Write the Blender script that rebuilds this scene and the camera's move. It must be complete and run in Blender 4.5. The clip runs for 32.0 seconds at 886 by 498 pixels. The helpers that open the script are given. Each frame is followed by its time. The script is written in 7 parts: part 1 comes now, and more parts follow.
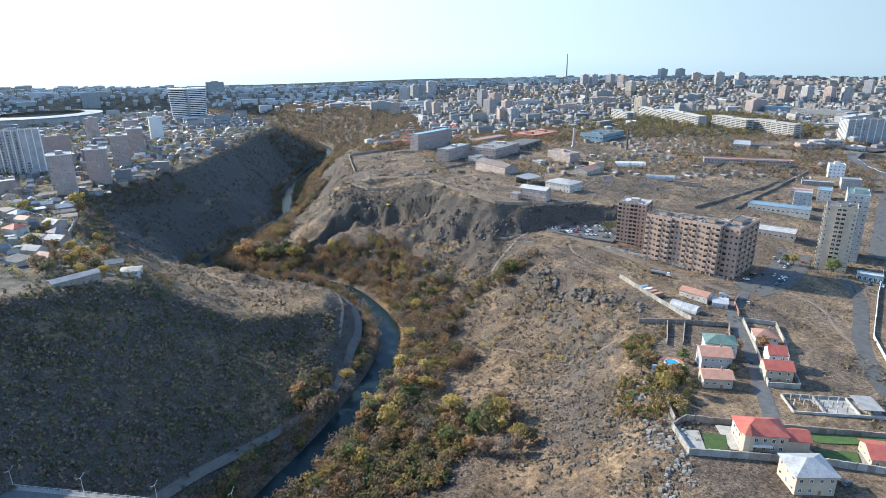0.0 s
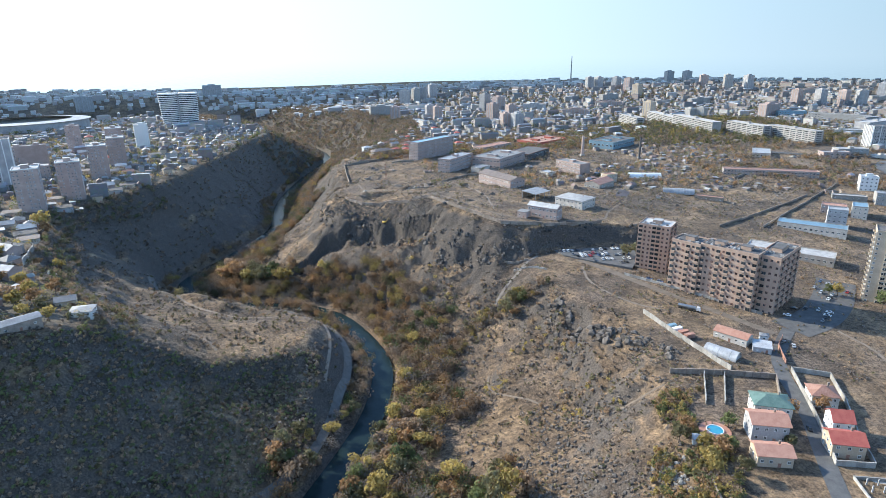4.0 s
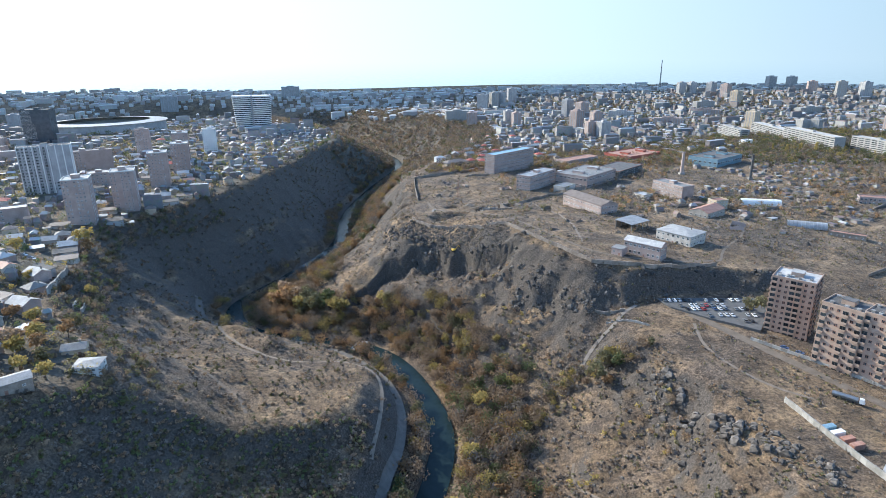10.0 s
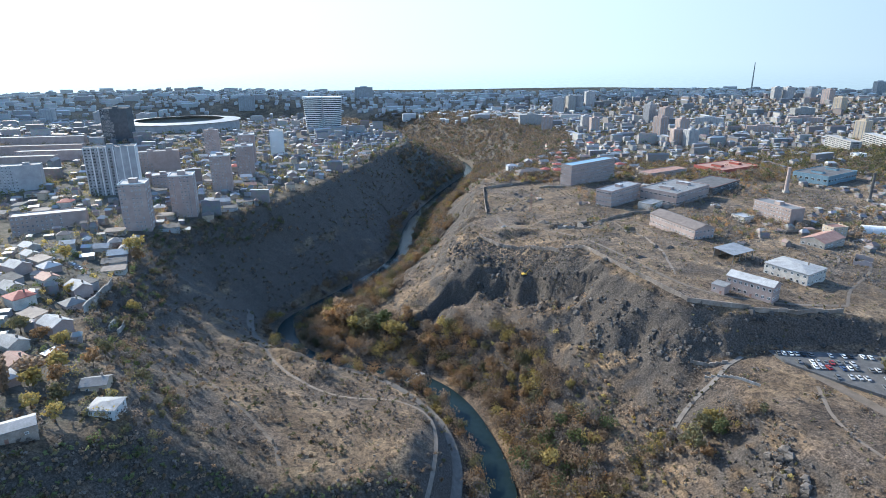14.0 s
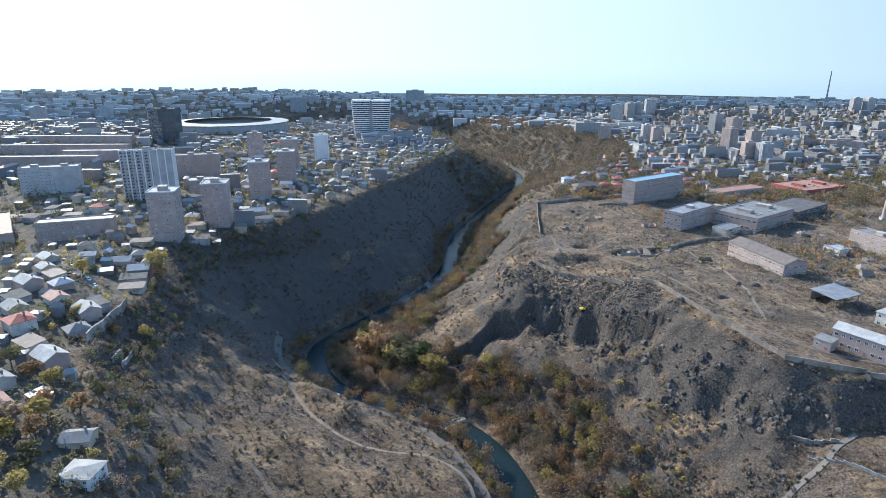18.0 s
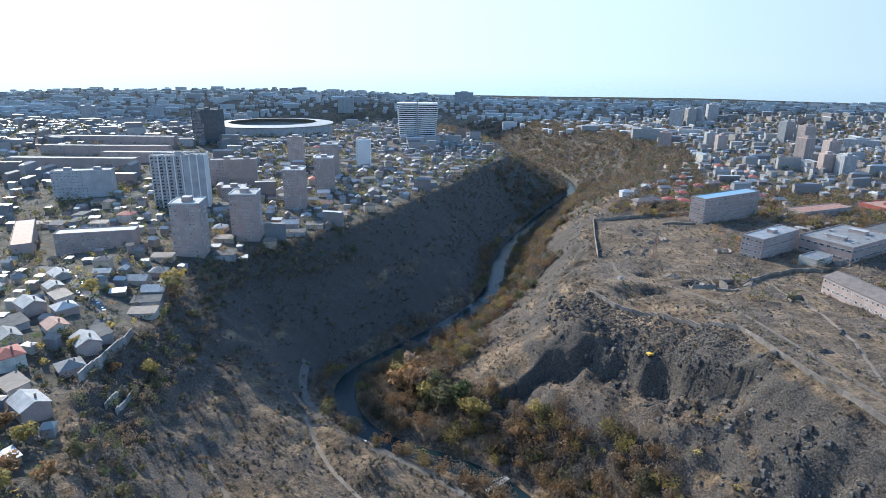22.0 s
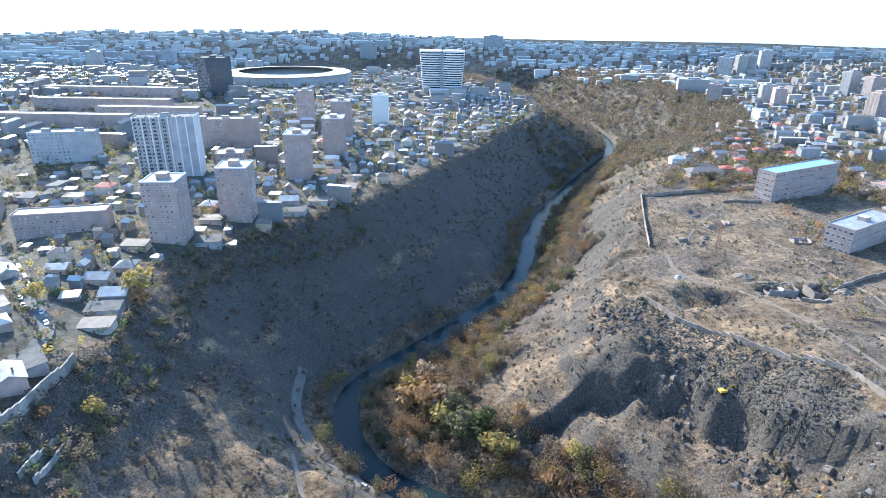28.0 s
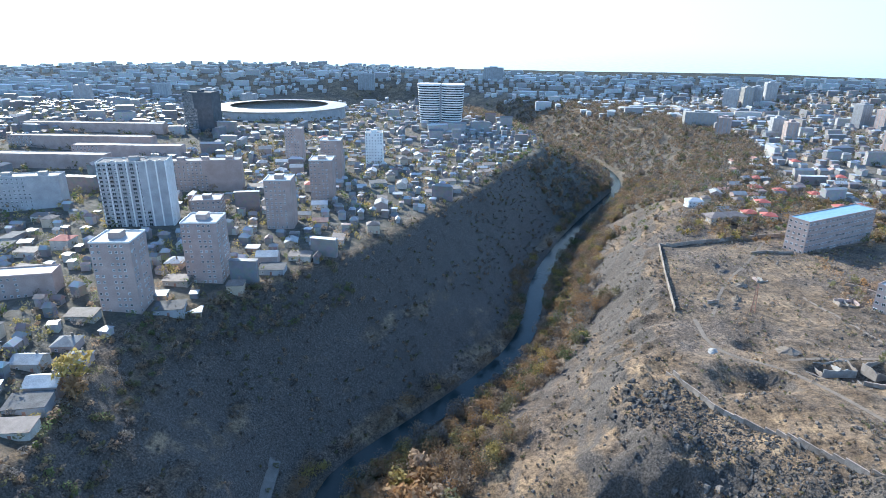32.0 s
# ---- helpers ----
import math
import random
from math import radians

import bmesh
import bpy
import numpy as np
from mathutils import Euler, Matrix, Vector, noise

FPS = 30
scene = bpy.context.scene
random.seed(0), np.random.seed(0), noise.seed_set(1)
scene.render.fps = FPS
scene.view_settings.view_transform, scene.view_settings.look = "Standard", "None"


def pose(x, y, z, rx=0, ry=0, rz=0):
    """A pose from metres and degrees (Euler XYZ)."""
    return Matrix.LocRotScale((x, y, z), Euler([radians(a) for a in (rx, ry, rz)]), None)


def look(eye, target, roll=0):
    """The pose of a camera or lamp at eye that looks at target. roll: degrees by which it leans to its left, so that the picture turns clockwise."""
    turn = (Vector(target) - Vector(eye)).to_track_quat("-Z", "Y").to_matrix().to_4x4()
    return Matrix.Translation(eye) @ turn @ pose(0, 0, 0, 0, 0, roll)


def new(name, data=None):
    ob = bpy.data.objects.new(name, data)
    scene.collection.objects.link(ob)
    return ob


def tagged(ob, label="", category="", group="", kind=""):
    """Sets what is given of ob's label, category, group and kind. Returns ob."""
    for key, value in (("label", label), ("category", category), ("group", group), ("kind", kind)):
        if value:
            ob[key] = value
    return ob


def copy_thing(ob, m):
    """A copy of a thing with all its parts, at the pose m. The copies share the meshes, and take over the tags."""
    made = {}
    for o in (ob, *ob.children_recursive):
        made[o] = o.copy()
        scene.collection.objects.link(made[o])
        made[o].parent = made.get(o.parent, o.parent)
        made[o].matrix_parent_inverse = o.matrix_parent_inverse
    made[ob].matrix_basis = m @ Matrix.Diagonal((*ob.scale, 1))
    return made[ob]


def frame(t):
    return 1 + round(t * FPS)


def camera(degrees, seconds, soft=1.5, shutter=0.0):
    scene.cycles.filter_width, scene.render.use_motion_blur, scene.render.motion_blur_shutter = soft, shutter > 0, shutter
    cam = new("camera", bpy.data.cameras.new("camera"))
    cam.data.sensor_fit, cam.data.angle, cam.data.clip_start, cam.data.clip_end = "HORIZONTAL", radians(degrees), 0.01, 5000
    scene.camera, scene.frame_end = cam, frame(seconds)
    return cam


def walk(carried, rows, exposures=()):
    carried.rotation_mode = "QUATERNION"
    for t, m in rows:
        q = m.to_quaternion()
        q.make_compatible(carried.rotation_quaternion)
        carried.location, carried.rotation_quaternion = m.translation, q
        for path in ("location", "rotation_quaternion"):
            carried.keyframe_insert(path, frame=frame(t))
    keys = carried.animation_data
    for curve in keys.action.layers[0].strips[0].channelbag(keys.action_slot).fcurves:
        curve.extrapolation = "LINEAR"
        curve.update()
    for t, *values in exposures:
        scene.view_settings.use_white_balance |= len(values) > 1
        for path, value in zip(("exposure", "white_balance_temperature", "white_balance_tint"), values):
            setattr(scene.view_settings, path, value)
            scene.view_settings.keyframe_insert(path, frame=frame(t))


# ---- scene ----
cam = camera(72.4, 32.0, soft=0.8)
PATH = [
    (0, (-6.09, 3.28, 154.988), (-5.882, 5.163, 154.347), -0.6),
    (0.5, (-5.091, 9.791, 155.14), (-4.884, 11.674, 154.5), -0.7),
    (1, (-4.138, 16.239, 155.302), (-3.931, 18.123, 154.663), -0.7),
    (1.5, (-3.215, 22.807, 155.58), (-3.009, 24.691, 154.941), -0.7),
    (2, (-2.255, 29.323, 155.901), (-2.048, 31.207, 155.262), -0.6),
    (2.5, (-1.067, 35.563, 156.184), (-0.862, 37.447, 155.545), -0.7),
    (3, (-0.03, 41.804, 156.355), (0.174, 43.689, 155.718), -0.7),
    (3.5, (0.736, 48.599, 156.543), (0.94, 50.484, 155.906), -0.7),
    (5.5, (2.914, 74.734, 156.942), (3.029, 76.628, 156.309), -0.6),
    (6, (3.138, 80.8, 156.946), (3.186, 82.698, 156.315), -0.5),
    (6.5, (3.282, 86.897, 157.0), (3.28, 88.795, 156.37), -0.3),
    (7, (3.403, 93.068, 157.154), (3.401, 94.966, 156.525), -0.3),
    (7.5, (3.624, 99.161, 157.318), (3.621, 101.06, 156.69), -0.4),
    (8, (3.877, 105.304, 157.511), (3.874, 107.202, 156.882), -0.4),
    (8.5, (4.178, 111.485, 157.621), (4.175, 113.384, 156.993), -0.5),
    (9, (4.569, 117.859, 157.797), (4.565, 119.758, 157.169), -0.5),
    (9.5, (4.641, 124.372, 157.922), (4.628, 126.27, 157.293), -0.5),
    (10, (4.372, 131.064, 158.026), (4.339, 132.962, 157.397), -0.5),
    (10.5, (4.06, 137.539, 158.031), (3.998, 139.437, 157.403), -0.4),
    (11, (3.986, 143.694, 158.038), (3.892, 145.591, 157.411), -0.4),
    (11.5, (3.885, 149.673, 158.022), (3.756, 151.568, 157.397), -0.4),
    (12, (3.606, 155.792, 158.085), (3.441, 157.684, 157.459), -0.3),
    (12.5, (3.235, 161.964, 158.133), (3.035, 163.853, 157.507), -0.3),
    (13, (2.748, 168.203, 158.163), (2.512, 170.088, 157.537), -0.2),
    (13.5, (2.284, 174.207, 158.226), (2.03, 176.09, 157.601), -0.2),
    (14, (1.636, 180.338, 158.256), (1.382, 182.221, 157.631), -0.3),
    (14.5, (0.83, 186.437, 158.261), (0.575, 188.32, 157.636), -0.2),
    (16.5, (-2.971, 211.333, 157.807), (-3.271, 213.211, 157.186), 0.1),
    (17, (-4.136, 217.486, 157.782), (-4.468, 219.359, 157.163), 0.3),
    (17.5, (-5.355, 223.574, 157.837), (-5.73, 225.439, 157.22), 0.4),
    (18, (-6.533, 229.811, 157.834), (-6.939, 231.67, 157.219), 0.4),
    (18.5, (-7.495, 235.838, 157.732), (-7.902, 237.697, 157.117), 0.3),
    (19, (-8.605, 241.727, 157.678), (-9.025, 243.584, 157.063), 0.3),
    (19.5, (-9.818, 247.759, 157.748), (-10.298, 249.6, 157.133), 0.4),
    (20, (-11.1, 253.943, 157.832), (-11.616, 255.775, 157.219), 0.6),
    (20.5, (-12.562, 260.184, 157.982), (-13.08, 262.015, 157.368), 0.6),
    (21, (-14.459, 266.328, 158.153), (-14.976, 268.16, 157.537), 0.6),
    (21.5, (-16.556, 272.669, 158.282), (-17.073, 274.501, 157.667), 0.6),
    (22, (-18.536, 278.952, 158.438), (-19.085, 280.774, 157.824), 0.7),
    (23, (-21.664, 290.97, 158.761), (-22.216, 292.791, 158.147), 0.7),
    (23.5, (-23.329, 296.883, 158.89), (-23.906, 298.697, 158.276), 0.8),
    (24, (-24.99, 302.685, 159.011), (-25.6, 304.489, 158.397), 0.9),
    (24.5, (-26.498, 308.375, 159.118), (-27.118, 310.167, 158.482), 0.8),
    (25, (-28.081, 314.369, 159.302), (-28.684, 316.115, 158.534), 1.0),
    (25.5, (-29.711, 320.461, 159.494), (-30.314, 322.201, 158.712), 0.9),
    (27.5, (-36.696, 345.412, 161.057), (-37.303, 347.15, 160.276), 0.7),
    (28, (-38.62, 351.291, 161.206), (-39.228, 353.029, 160.425), 0.7),
    (28.5, (-40.55, 357.255, 161.359), (-41.157, 358.995, 160.582), 0.7),
    (29, (-42.42, 363.36, 161.528), (-43.032, 365.105, 160.766), 0.8),
    (29.5, (-44.505, 369.696, 161.693), (-45.12, 371.452, 160.96), 0.7),
    (30, (-46.335, 375.868, 161.865), (-46.955, 377.635, 161.163), 0.6),
    (30.5, (-48.22, 382.088, 162.035), (-48.842, 383.857, 161.339), 0.7),
    (31, (-50.081, 388.354, 162.201), (-50.702, 390.124, 161.506), 0.5),
    (31.5, (-52.084, 394.643, 162.399), (-52.705, 396.413, 161.703), 0.6),
    (32, (-54.159, 400.981, 162.58), (-54.78, 402.75, 161.882), 0.6),
]
EXPOSURES = [(0, 1.68, 5750, 5), (6, 1.63, 5650, 5), (12, 1.55, 5550, 5), (20, 1.41, 5450, 5), (24.3, 1.36, 5400, 5), (25.5, 1.67, 5400, 5), (27.0, 2.22, 5300, 4), (29, 2.2, 5300, 4), (30.5, 1.98, 5300, 4), (32, 1.85, 5300, 4)]
walk(cam, [(t, look(eye, target, roll)) for t, eye, target, roll in PATH], exposures=EXPOSURES)

# ---- light ----
SUN_AZ = radians(54)      # to the left of straight ahead (+y)
SUN_EL = radians(28)
sun_from = Vector((-math.sin(SUN_AZ) * math.cos(SUN_EL), math.cos(SUN_AZ) * math.cos(SUN_EL), math.sin(SUN_EL)))
lamp = bpy.data.lights.new("sun", "SUN")
lamp.energy, lamp.angle, lamp.color = 2.7, radians(0.6), (1.0, 0.85, 0.65)
sun = new("sun", lamp)
sun.matrix_world = look(sun_from * 500, (0, 0, 0))
world = bpy.data.worlds.new("sky")
world.use_nodes = True
scene.world = world
wt = world.node_tree
sky = wt.nodes.new("ShaderNodeTexSky")
sky.sky_type, sky.sun_disc = "NISHITA", False
sky.sun_elevation, sky.sun_rotation = SUN_EL, -SUN_AZ
sky.air_density, sky.dust_density, sky.ozone_density, sky.altitude = 1.3, 1.2, 3.0, 900
wt.links.new(sky.outputs[0], wt.nodes["Background"].inputs[0])
wt.nodes["Background"].inputs[1].default_value = 0.105

# ---- materials ----
def mat(name, tones, rough=0.85, scale=1.0, fine=8.0, bump=0.3, metal=0.0, vary=0.25, vary_by="object", spec=0.4, dist=0.05):
    """A surface of two or three tones mixed by noise at two scales, varied from piece to piece."""
    m = bpy.data.materials.new(name)
    m.use_nodes = True
    n, l = m.node_tree.nodes, m.node_tree.links
    b = n["Principled BSDF"]
    geo = n.new("ShaderNodeNewGeometry")
    big, small = n.new("ShaderNodeTexNoise"), n.new("ShaderNodeTexNoise")
    big.inputs["Scale"].default_value, big.inputs["Detail"].default_value = scale, 5
    small.inputs["Scale"].default_value, small.inputs["Detail"].default_value = scale * fine, 4
    l.new(geo.outputs["Position"], big.inputs["Vector"])
    l.new(geo.outputs["Position"], small.inputs["Vector"])
    mix = n.new("ShaderNodeMath")
    mix.operation = "MULTIPLY_ADD"
    mix.inputs[1].default_value, mix.inputs[2].default_value = 0.4, 0.0
    l.new(small.outputs["Fac"], mix.inputs[0])
    add = n.new("ShaderNodeMath")
    add.operation = "MULTIPLY_ADD"
    add.inputs[1].default_value = 0.6
    l.new(big.outputs["Fac"], add.inputs[0])
    l.new(mix.outputs[0], add.inputs[2])
    ramp = n.new("ShaderNodeValToRGB")
    e = ramp.color_ramp.elements
    e[0].position, e[1].position = 0.36, 0.64
    e[0].color, e[1].color = (*tones[0], 1), (*tones[-1], 1)
    if len(tones) > 2:
        mid = e.new(0.5)
        mid.color = (*tones[1], 1)
    l.new(add.outputs[0], ramp.inputs[0])
    hsv = n.new("ShaderNodeHueSaturation")
    l.new(ramp.outputs[0], hsv.inputs["Color"])
    if vary > 0:
        if vary_by == "object":
            src = n.new("ShaderNodeObjectInfo").outputs["Random"]
        else:
            src = geo.outputs["Random Per Island"]
        mr = n.new("ShaderNodeMapRange")
        mr.inputs["To Min"].default_value, mr.inputs["To Max"].default_value = 1 - vary, 1 + vary
        l.new(src, mr.inputs["Value"])
        l.new(mr.outputs[0], hsv.inputs["Value"])
    l.new(hsv.outputs[0], b.inputs["Base Color"])
    b.inputs["Roughness"].default_value, b.inputs["Metallic"].default_value = rough, metal
    b.inputs["Specular IOR Level"].default_value = spec
    if bump > 0:
        bp = n.new("ShaderNodeBump")
        bp.inputs["Strength"].default_value, bp.inputs["Distance"].default_value = bump, dist
        l.new(small.outputs["Fac"], bp.inputs["Height"])
        l.new(bp.outputs[0], b.inputs["Normal"])
    return m


def ground_mat():
    """Dry autumn hillside: grass on the flats, grey-brown scree and dark basalt where it is steep."""
    m = bpy.data.materials.new("dry_ground")
    m.use_nodes = True
    n, l = m.node_tree.nodes, m.node_tree.links
    b = n["Principled BSDF"]
    geo = n.new("ShaderNodeNewGeometry")

    def noise_at(s, detail=6, rough=0.6):
        t = n.new("ShaderNodeTexNoise")
        t.inputs["Scale"].default_value, t.inputs["Detail"].default_value, t.inputs["Roughness"].default_value = s, detail, rough
        l.new(geo.outputs["Position"], t.inputs["Vector"])
        return t.outputs["Fac"]

    def ramp(fac, *stops):
        r = n.new("ShaderNodeValToRGB")
        e = r.color_ramp.elements
        for i, (p, c) in enumerate(stops):
            el = e[i] if i < 2 else e.new(p)
            el.position, el.color = p, (*c, 1)
        l.new(fac, r.inputs[0])
        return r.outputs[0]

    def blend(fac, a, c, mode="MIX"):
        x = n.new("ShaderNodeMix")
        x.data_type, x.blend_type = "RGBA", mode
        if isinstance(fac, float):
            x.inputs[0].default_value = fac
        else:
            l.new(fac, x.inputs[0])
        l.new(a, x.inputs[6])
        l.new(c, x.inputs[7])
        return x.outputs[2]

    def maths(op, a, c):
        x = n.new("ShaderNodeMath")
        x.operation, x.use_clamp = op, True
        for i, v in enumerate((a, c)):
            if isinstance(v, float):
                x.inputs[i].default_value = v
            else:
                l.new(v, x.inputs[i])
        return x.outputs[0]

    fine, speck, mid, wide = noise_at(1.1, 8, 0.75), noise_at(0.38, 6, 0.7), noise_at(0.11, 8, 0.7), noise_at(0.02, 6, 0.6)
    grass = ramp(mid, (0.32, (0.18, 0.132, 0.09)), (0.52, (0.30, 0.216, 0.135)), (0.70, (0.43, 0.315, 0.185)))
    soil = ramp(fine, (0.34, (0.085, 0.066, 0.05)), (0.5, (0.17, 0.13, 0.098)), (0.66, (0.27, 0.215, 0.165)))
    rock = ramp(fine, (0.36, (0.03, 0.027, 0.023)), (0.5, (0.088, 0.073, 0.06)), (0.66, (0.185, 0.155, 0.127)))
    flat = blend(ramp(wide, (0.42, (0, 0, 0)), (0.56, (1, 1, 1))), soil, grass)
    flat = blend(0.85, flat, ramp(speck, (0.38, (0.30, 0.28, 0.26)), (0.48, (0.88, 0.87, 0.86)), (0.62, (1.35, 1.30, 1.22))), "MULTIPLY")
    flat = blend(0.8, flat, ramp(fine, (0.40, (0.45, 0.43, 0.41)), (0.5, (0.95, 0.94, 0.93)), (0.62, (1.4, 1.37, 1.3))), "MULTIPLY")
    patch = noise_at(0.045, 5, 0.65)
    flat = blend(0.9, flat, ramp(patch, (0.38, (0.36, 0.345, 0.33)), (0.5, (0.62, 0.608, 0.595)), (0.62, (0.9, 0.887, 0.873))), "MULTIPLY")
    sep = n.new("ShaderNodeSeparateXYZ")
    l.new(geo.outputs["Normal"], sep.inputs[0])
    steep = maths("ADD", sep.outputs[2], maths("MULTIPLY", mid, 0.2))
    on_flat = ramp(steep, (0.87, (0, 0, 0)), (1.0, (1, 1, 1)))
    base = blend(on_flat, rock, flat)
    # dark tussocks of dry scrub; town garden soil, darkened for shade between the houses
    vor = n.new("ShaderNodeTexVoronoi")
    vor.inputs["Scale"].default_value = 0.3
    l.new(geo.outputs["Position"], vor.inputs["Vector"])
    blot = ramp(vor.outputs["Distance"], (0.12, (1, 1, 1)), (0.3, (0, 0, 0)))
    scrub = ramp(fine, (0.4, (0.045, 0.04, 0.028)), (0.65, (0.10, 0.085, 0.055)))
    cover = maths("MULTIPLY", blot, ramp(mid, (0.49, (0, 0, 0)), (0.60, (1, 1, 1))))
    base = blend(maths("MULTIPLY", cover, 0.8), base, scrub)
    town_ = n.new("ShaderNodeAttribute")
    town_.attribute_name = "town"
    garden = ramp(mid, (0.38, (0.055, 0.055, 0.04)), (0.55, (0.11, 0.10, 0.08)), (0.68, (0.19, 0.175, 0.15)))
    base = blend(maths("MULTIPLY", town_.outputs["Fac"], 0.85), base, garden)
    l.new(base, b.inputs["Base Color"])
    b.inputs["Roughness"].default_value = 0.95
    b.inputs["Specular IOR Level"].default_value = 0.2
    b.inputs["Sheen Weight"].default_value, b.inputs["Sheen Roughness"].default_value = 0.06, 0.5
    bp = n.new("ShaderNodeBump")
    bp.inputs["Strength"].default_value, bp.inputs["Distance"].default_value = 0.6, 0.8
    l.new(fine, bp.inputs["Height"])
    bp2 = n.new("ShaderNodeBump")
    bp2.inputs["Strength"].default_value, bp2.inputs["Distance"].default_value = 0.5, 2.0
    l.new(mid, bp2.inputs["Height"])
    l.new(bp2.outputs[0], bp.inputs["Normal"])
    l.new(bp.outputs[0], b.inputs["Normal"])
    return m


M = {}
M["ground"] = ground_mat()
M["asphalt"] = mat("asphalt", [(0.075, 0.075, 0.075), (0.13, 0.127, 0.123)], 0.9, 0.3, 10, 0.2)
M["dirt"] = mat("packed_dirt", [(0.15, 0.12, 0.09), (0.235, 0.19, 0.148)], 0.95, 0.25, 8, 0.4)
M["worn"] = mat("worn_path", [(0.13, 0.112, 0.095), (0.20, 0.175, 0.15)], 0.95, 0.3, 8, 0.4)
M["concrete"] = mat("concrete", [(0.25, 0.235, 0.21), (0.39, 0.37, 0.335)], 0.9, 0.4, 8, 0.3)
M["mudwall"] = mat("stone_wall", [(0.20, 0.163, 0.132), (0.34, 0.287, 0.236)], 0.95, 0.5, 6, 0.5)
M["brown"] = mat("brown_tuff", [(0.36, 0.255, 0.19), (0.48, 0.355, 0.275)], 0.85, 0.3, 12, 0.2, vary=0.05)
M["pink"] = mat("pink_tuff", [(0.34, 0.26, 0.225), (0.47, 0.37, 0.325)], 0.9, 0.15, 12, 0.2, vary=0.12)
M["beige"] = mat("beige_plaster", [(0.43, 0.345, 0.25), (0.56, 0.465, 0.35)], 0.85, 0.2, 10, 0.15, vary=0.08)
M["grey"] = mat("grey_panel", [(0.30, 0.29, 0.29), (0.44, 0.43, 0.42)], 0.85, 0.15, 12, 0.15, vary=0.15)
M["white"] = mat("white_panel", [(0.66, 0.65, 0.62), (0.80, 0.79, 0.76)], 0.7, 0.2, 10, 0.1, vary=0.06)
M["pale"] = mat("pale_panel", [(0.30, 0.285, 0.26), (0.38, 0.365, 0.34)], 0.85, 0.2, 10, 0.1, vary=0.06)
M["plaster"] = mat("house_plaster", [(0.40, 0.36, 0.31), (0.60, 0.55, 0.48)], 0.9, 0.3, 8, 0.2, vary=0.3)
M["darkroof"] = mat("felt_roof", [(0.075, 0.072, 0.07), (0.15, 0.145, 0.14)], 0.9, 0.25, 8, 0.3, vary=0.2)
M["tin"] = mat("weathered_tin", [(0.26, 0.265, 0.27), (0.44, 0.445, 0.45)], 0.6, 0.25, 6, 0.15, metal=0.15, vary=0.4)
M["asbestos"] = mat("grey_corrugated", [(0.24, 0.235, 0.225), (0.40, 0.39, 0.375)], 0.75, 0.25, 8, 0.3, vary=0.4)
M["rust"] = mat("rusty_sheet", [(0.26, 0.13, 0.09), (0.40, 0.24, 0.18)], 0.7, 0.3, 8, 0.2, vary=0.25)
M["brownroof"] = mat("brown_sheet", [(0.13, 0.105, 0.09), (0.22, 0.18, 0.155)], 0.75, 0.3, 8, 0.2, vary=0.2)
M["redtile"] = mat("red_tile", [(0.31, 0.075, 0.058), (0.41, 0.125, 0.09)], 0.7, 0.4, 10, 0.3, vary=0.12)
M["orangetile"] = mat("orange_tile", [(0.36, 0.18, 0.125), (0.46, 0.26, 0.185)], 0.75, 0.4, 10, 0.3, vary=0.1)
M["greensheet"] = mat("green_sheet", [(0.13, 0.20, 0.16), (0.20, 0.28, 0.23)], 0.45, 0.4, 8, 0.1, metal=0.3, vary=0.1)
M["bluesheet"] = mat("blue_sheet", [(0.20, 0.32, 0.40), (0.32, 0.45, 0.53)], 0.4, 0.4, 8, 0.1, metal=0.4, vary=0.15)
M["steel"] = mat("grey_steel", [(0.28, 0.29, 0.30), (0.42, 0.43, 0.44)], 0.4, 0.6, 8, 0.05, metal=0.8, vary=0.1)
M["rubble"] = mat("basalt_rubble", [(0.035, 0.033, 0.031), (0.115, 0.105, 0.096)], 0.95, 0.8, 6, 0.6, vary=0.45, vary_by="island")
M["slope_stone"] = mat("weathered_basalt", [(0.075, 0.064, 0.053), (0.195, 0.168, 0.142)], 0.95, 0.8, 6, 0.6, vary=0.4, vary_by="island")
M["bark"] = mat("bark", [(0.10, 0.075, 0.055), (0.20, 0.16, 0.12)], 0.95, 1.2, 6, 0.6)
M["lawn"] = mat("mown_lawn", [(0.042, 0.078, 0.022), (0.075, 0.118, 0.036)], 0.95, 0.5, 10, 0.4)
M["pool"] = mat("pool_water", [(0.05, 0.25, 0.38), (0.08, 0.32, 0.45)], 0.08, 0.5, 6, 0.1, vary=0.0)
M["darkglass"] = mat("dark_blue_glazing", [(0.05, 0.065, 0.08), (0.09, 0.11, 0.13)], 0.25, 0.2, 8, 0.05, vary=0.1)
M["rail"] = mat("white_paint", [(0.60, 0.60, 0.58), (0.78, 0.78, 0.76)], 0.6, 1.0, 8, 0.05)


def glass_mat():
    m = bpy.data.materials.new("window_glass")
    m.use_nodes = True
    n, l = m.node_tree.nodes, m.node_tree.links
    b = n["Principled BSDF"]
    r = n.new("ShaderNodeObjectInfo")
    c = n.new("ShaderNodeValToRGB")
    c.color_ramp.elements[0].color, c.color_ramp.elements[1].color = (0.012, 0.016, 0.02, 1), (0.06, 0.075, 0.085, 1)
    l.new(r.outputs["Random"], c.inputs[0])
    l.new(c.outputs[0], b.inputs["Base Color"])
    b.inputs["Roughness"].default_value, b.inputs["Specular IOR Level"].default_value = 0.08, 0.6
    return m


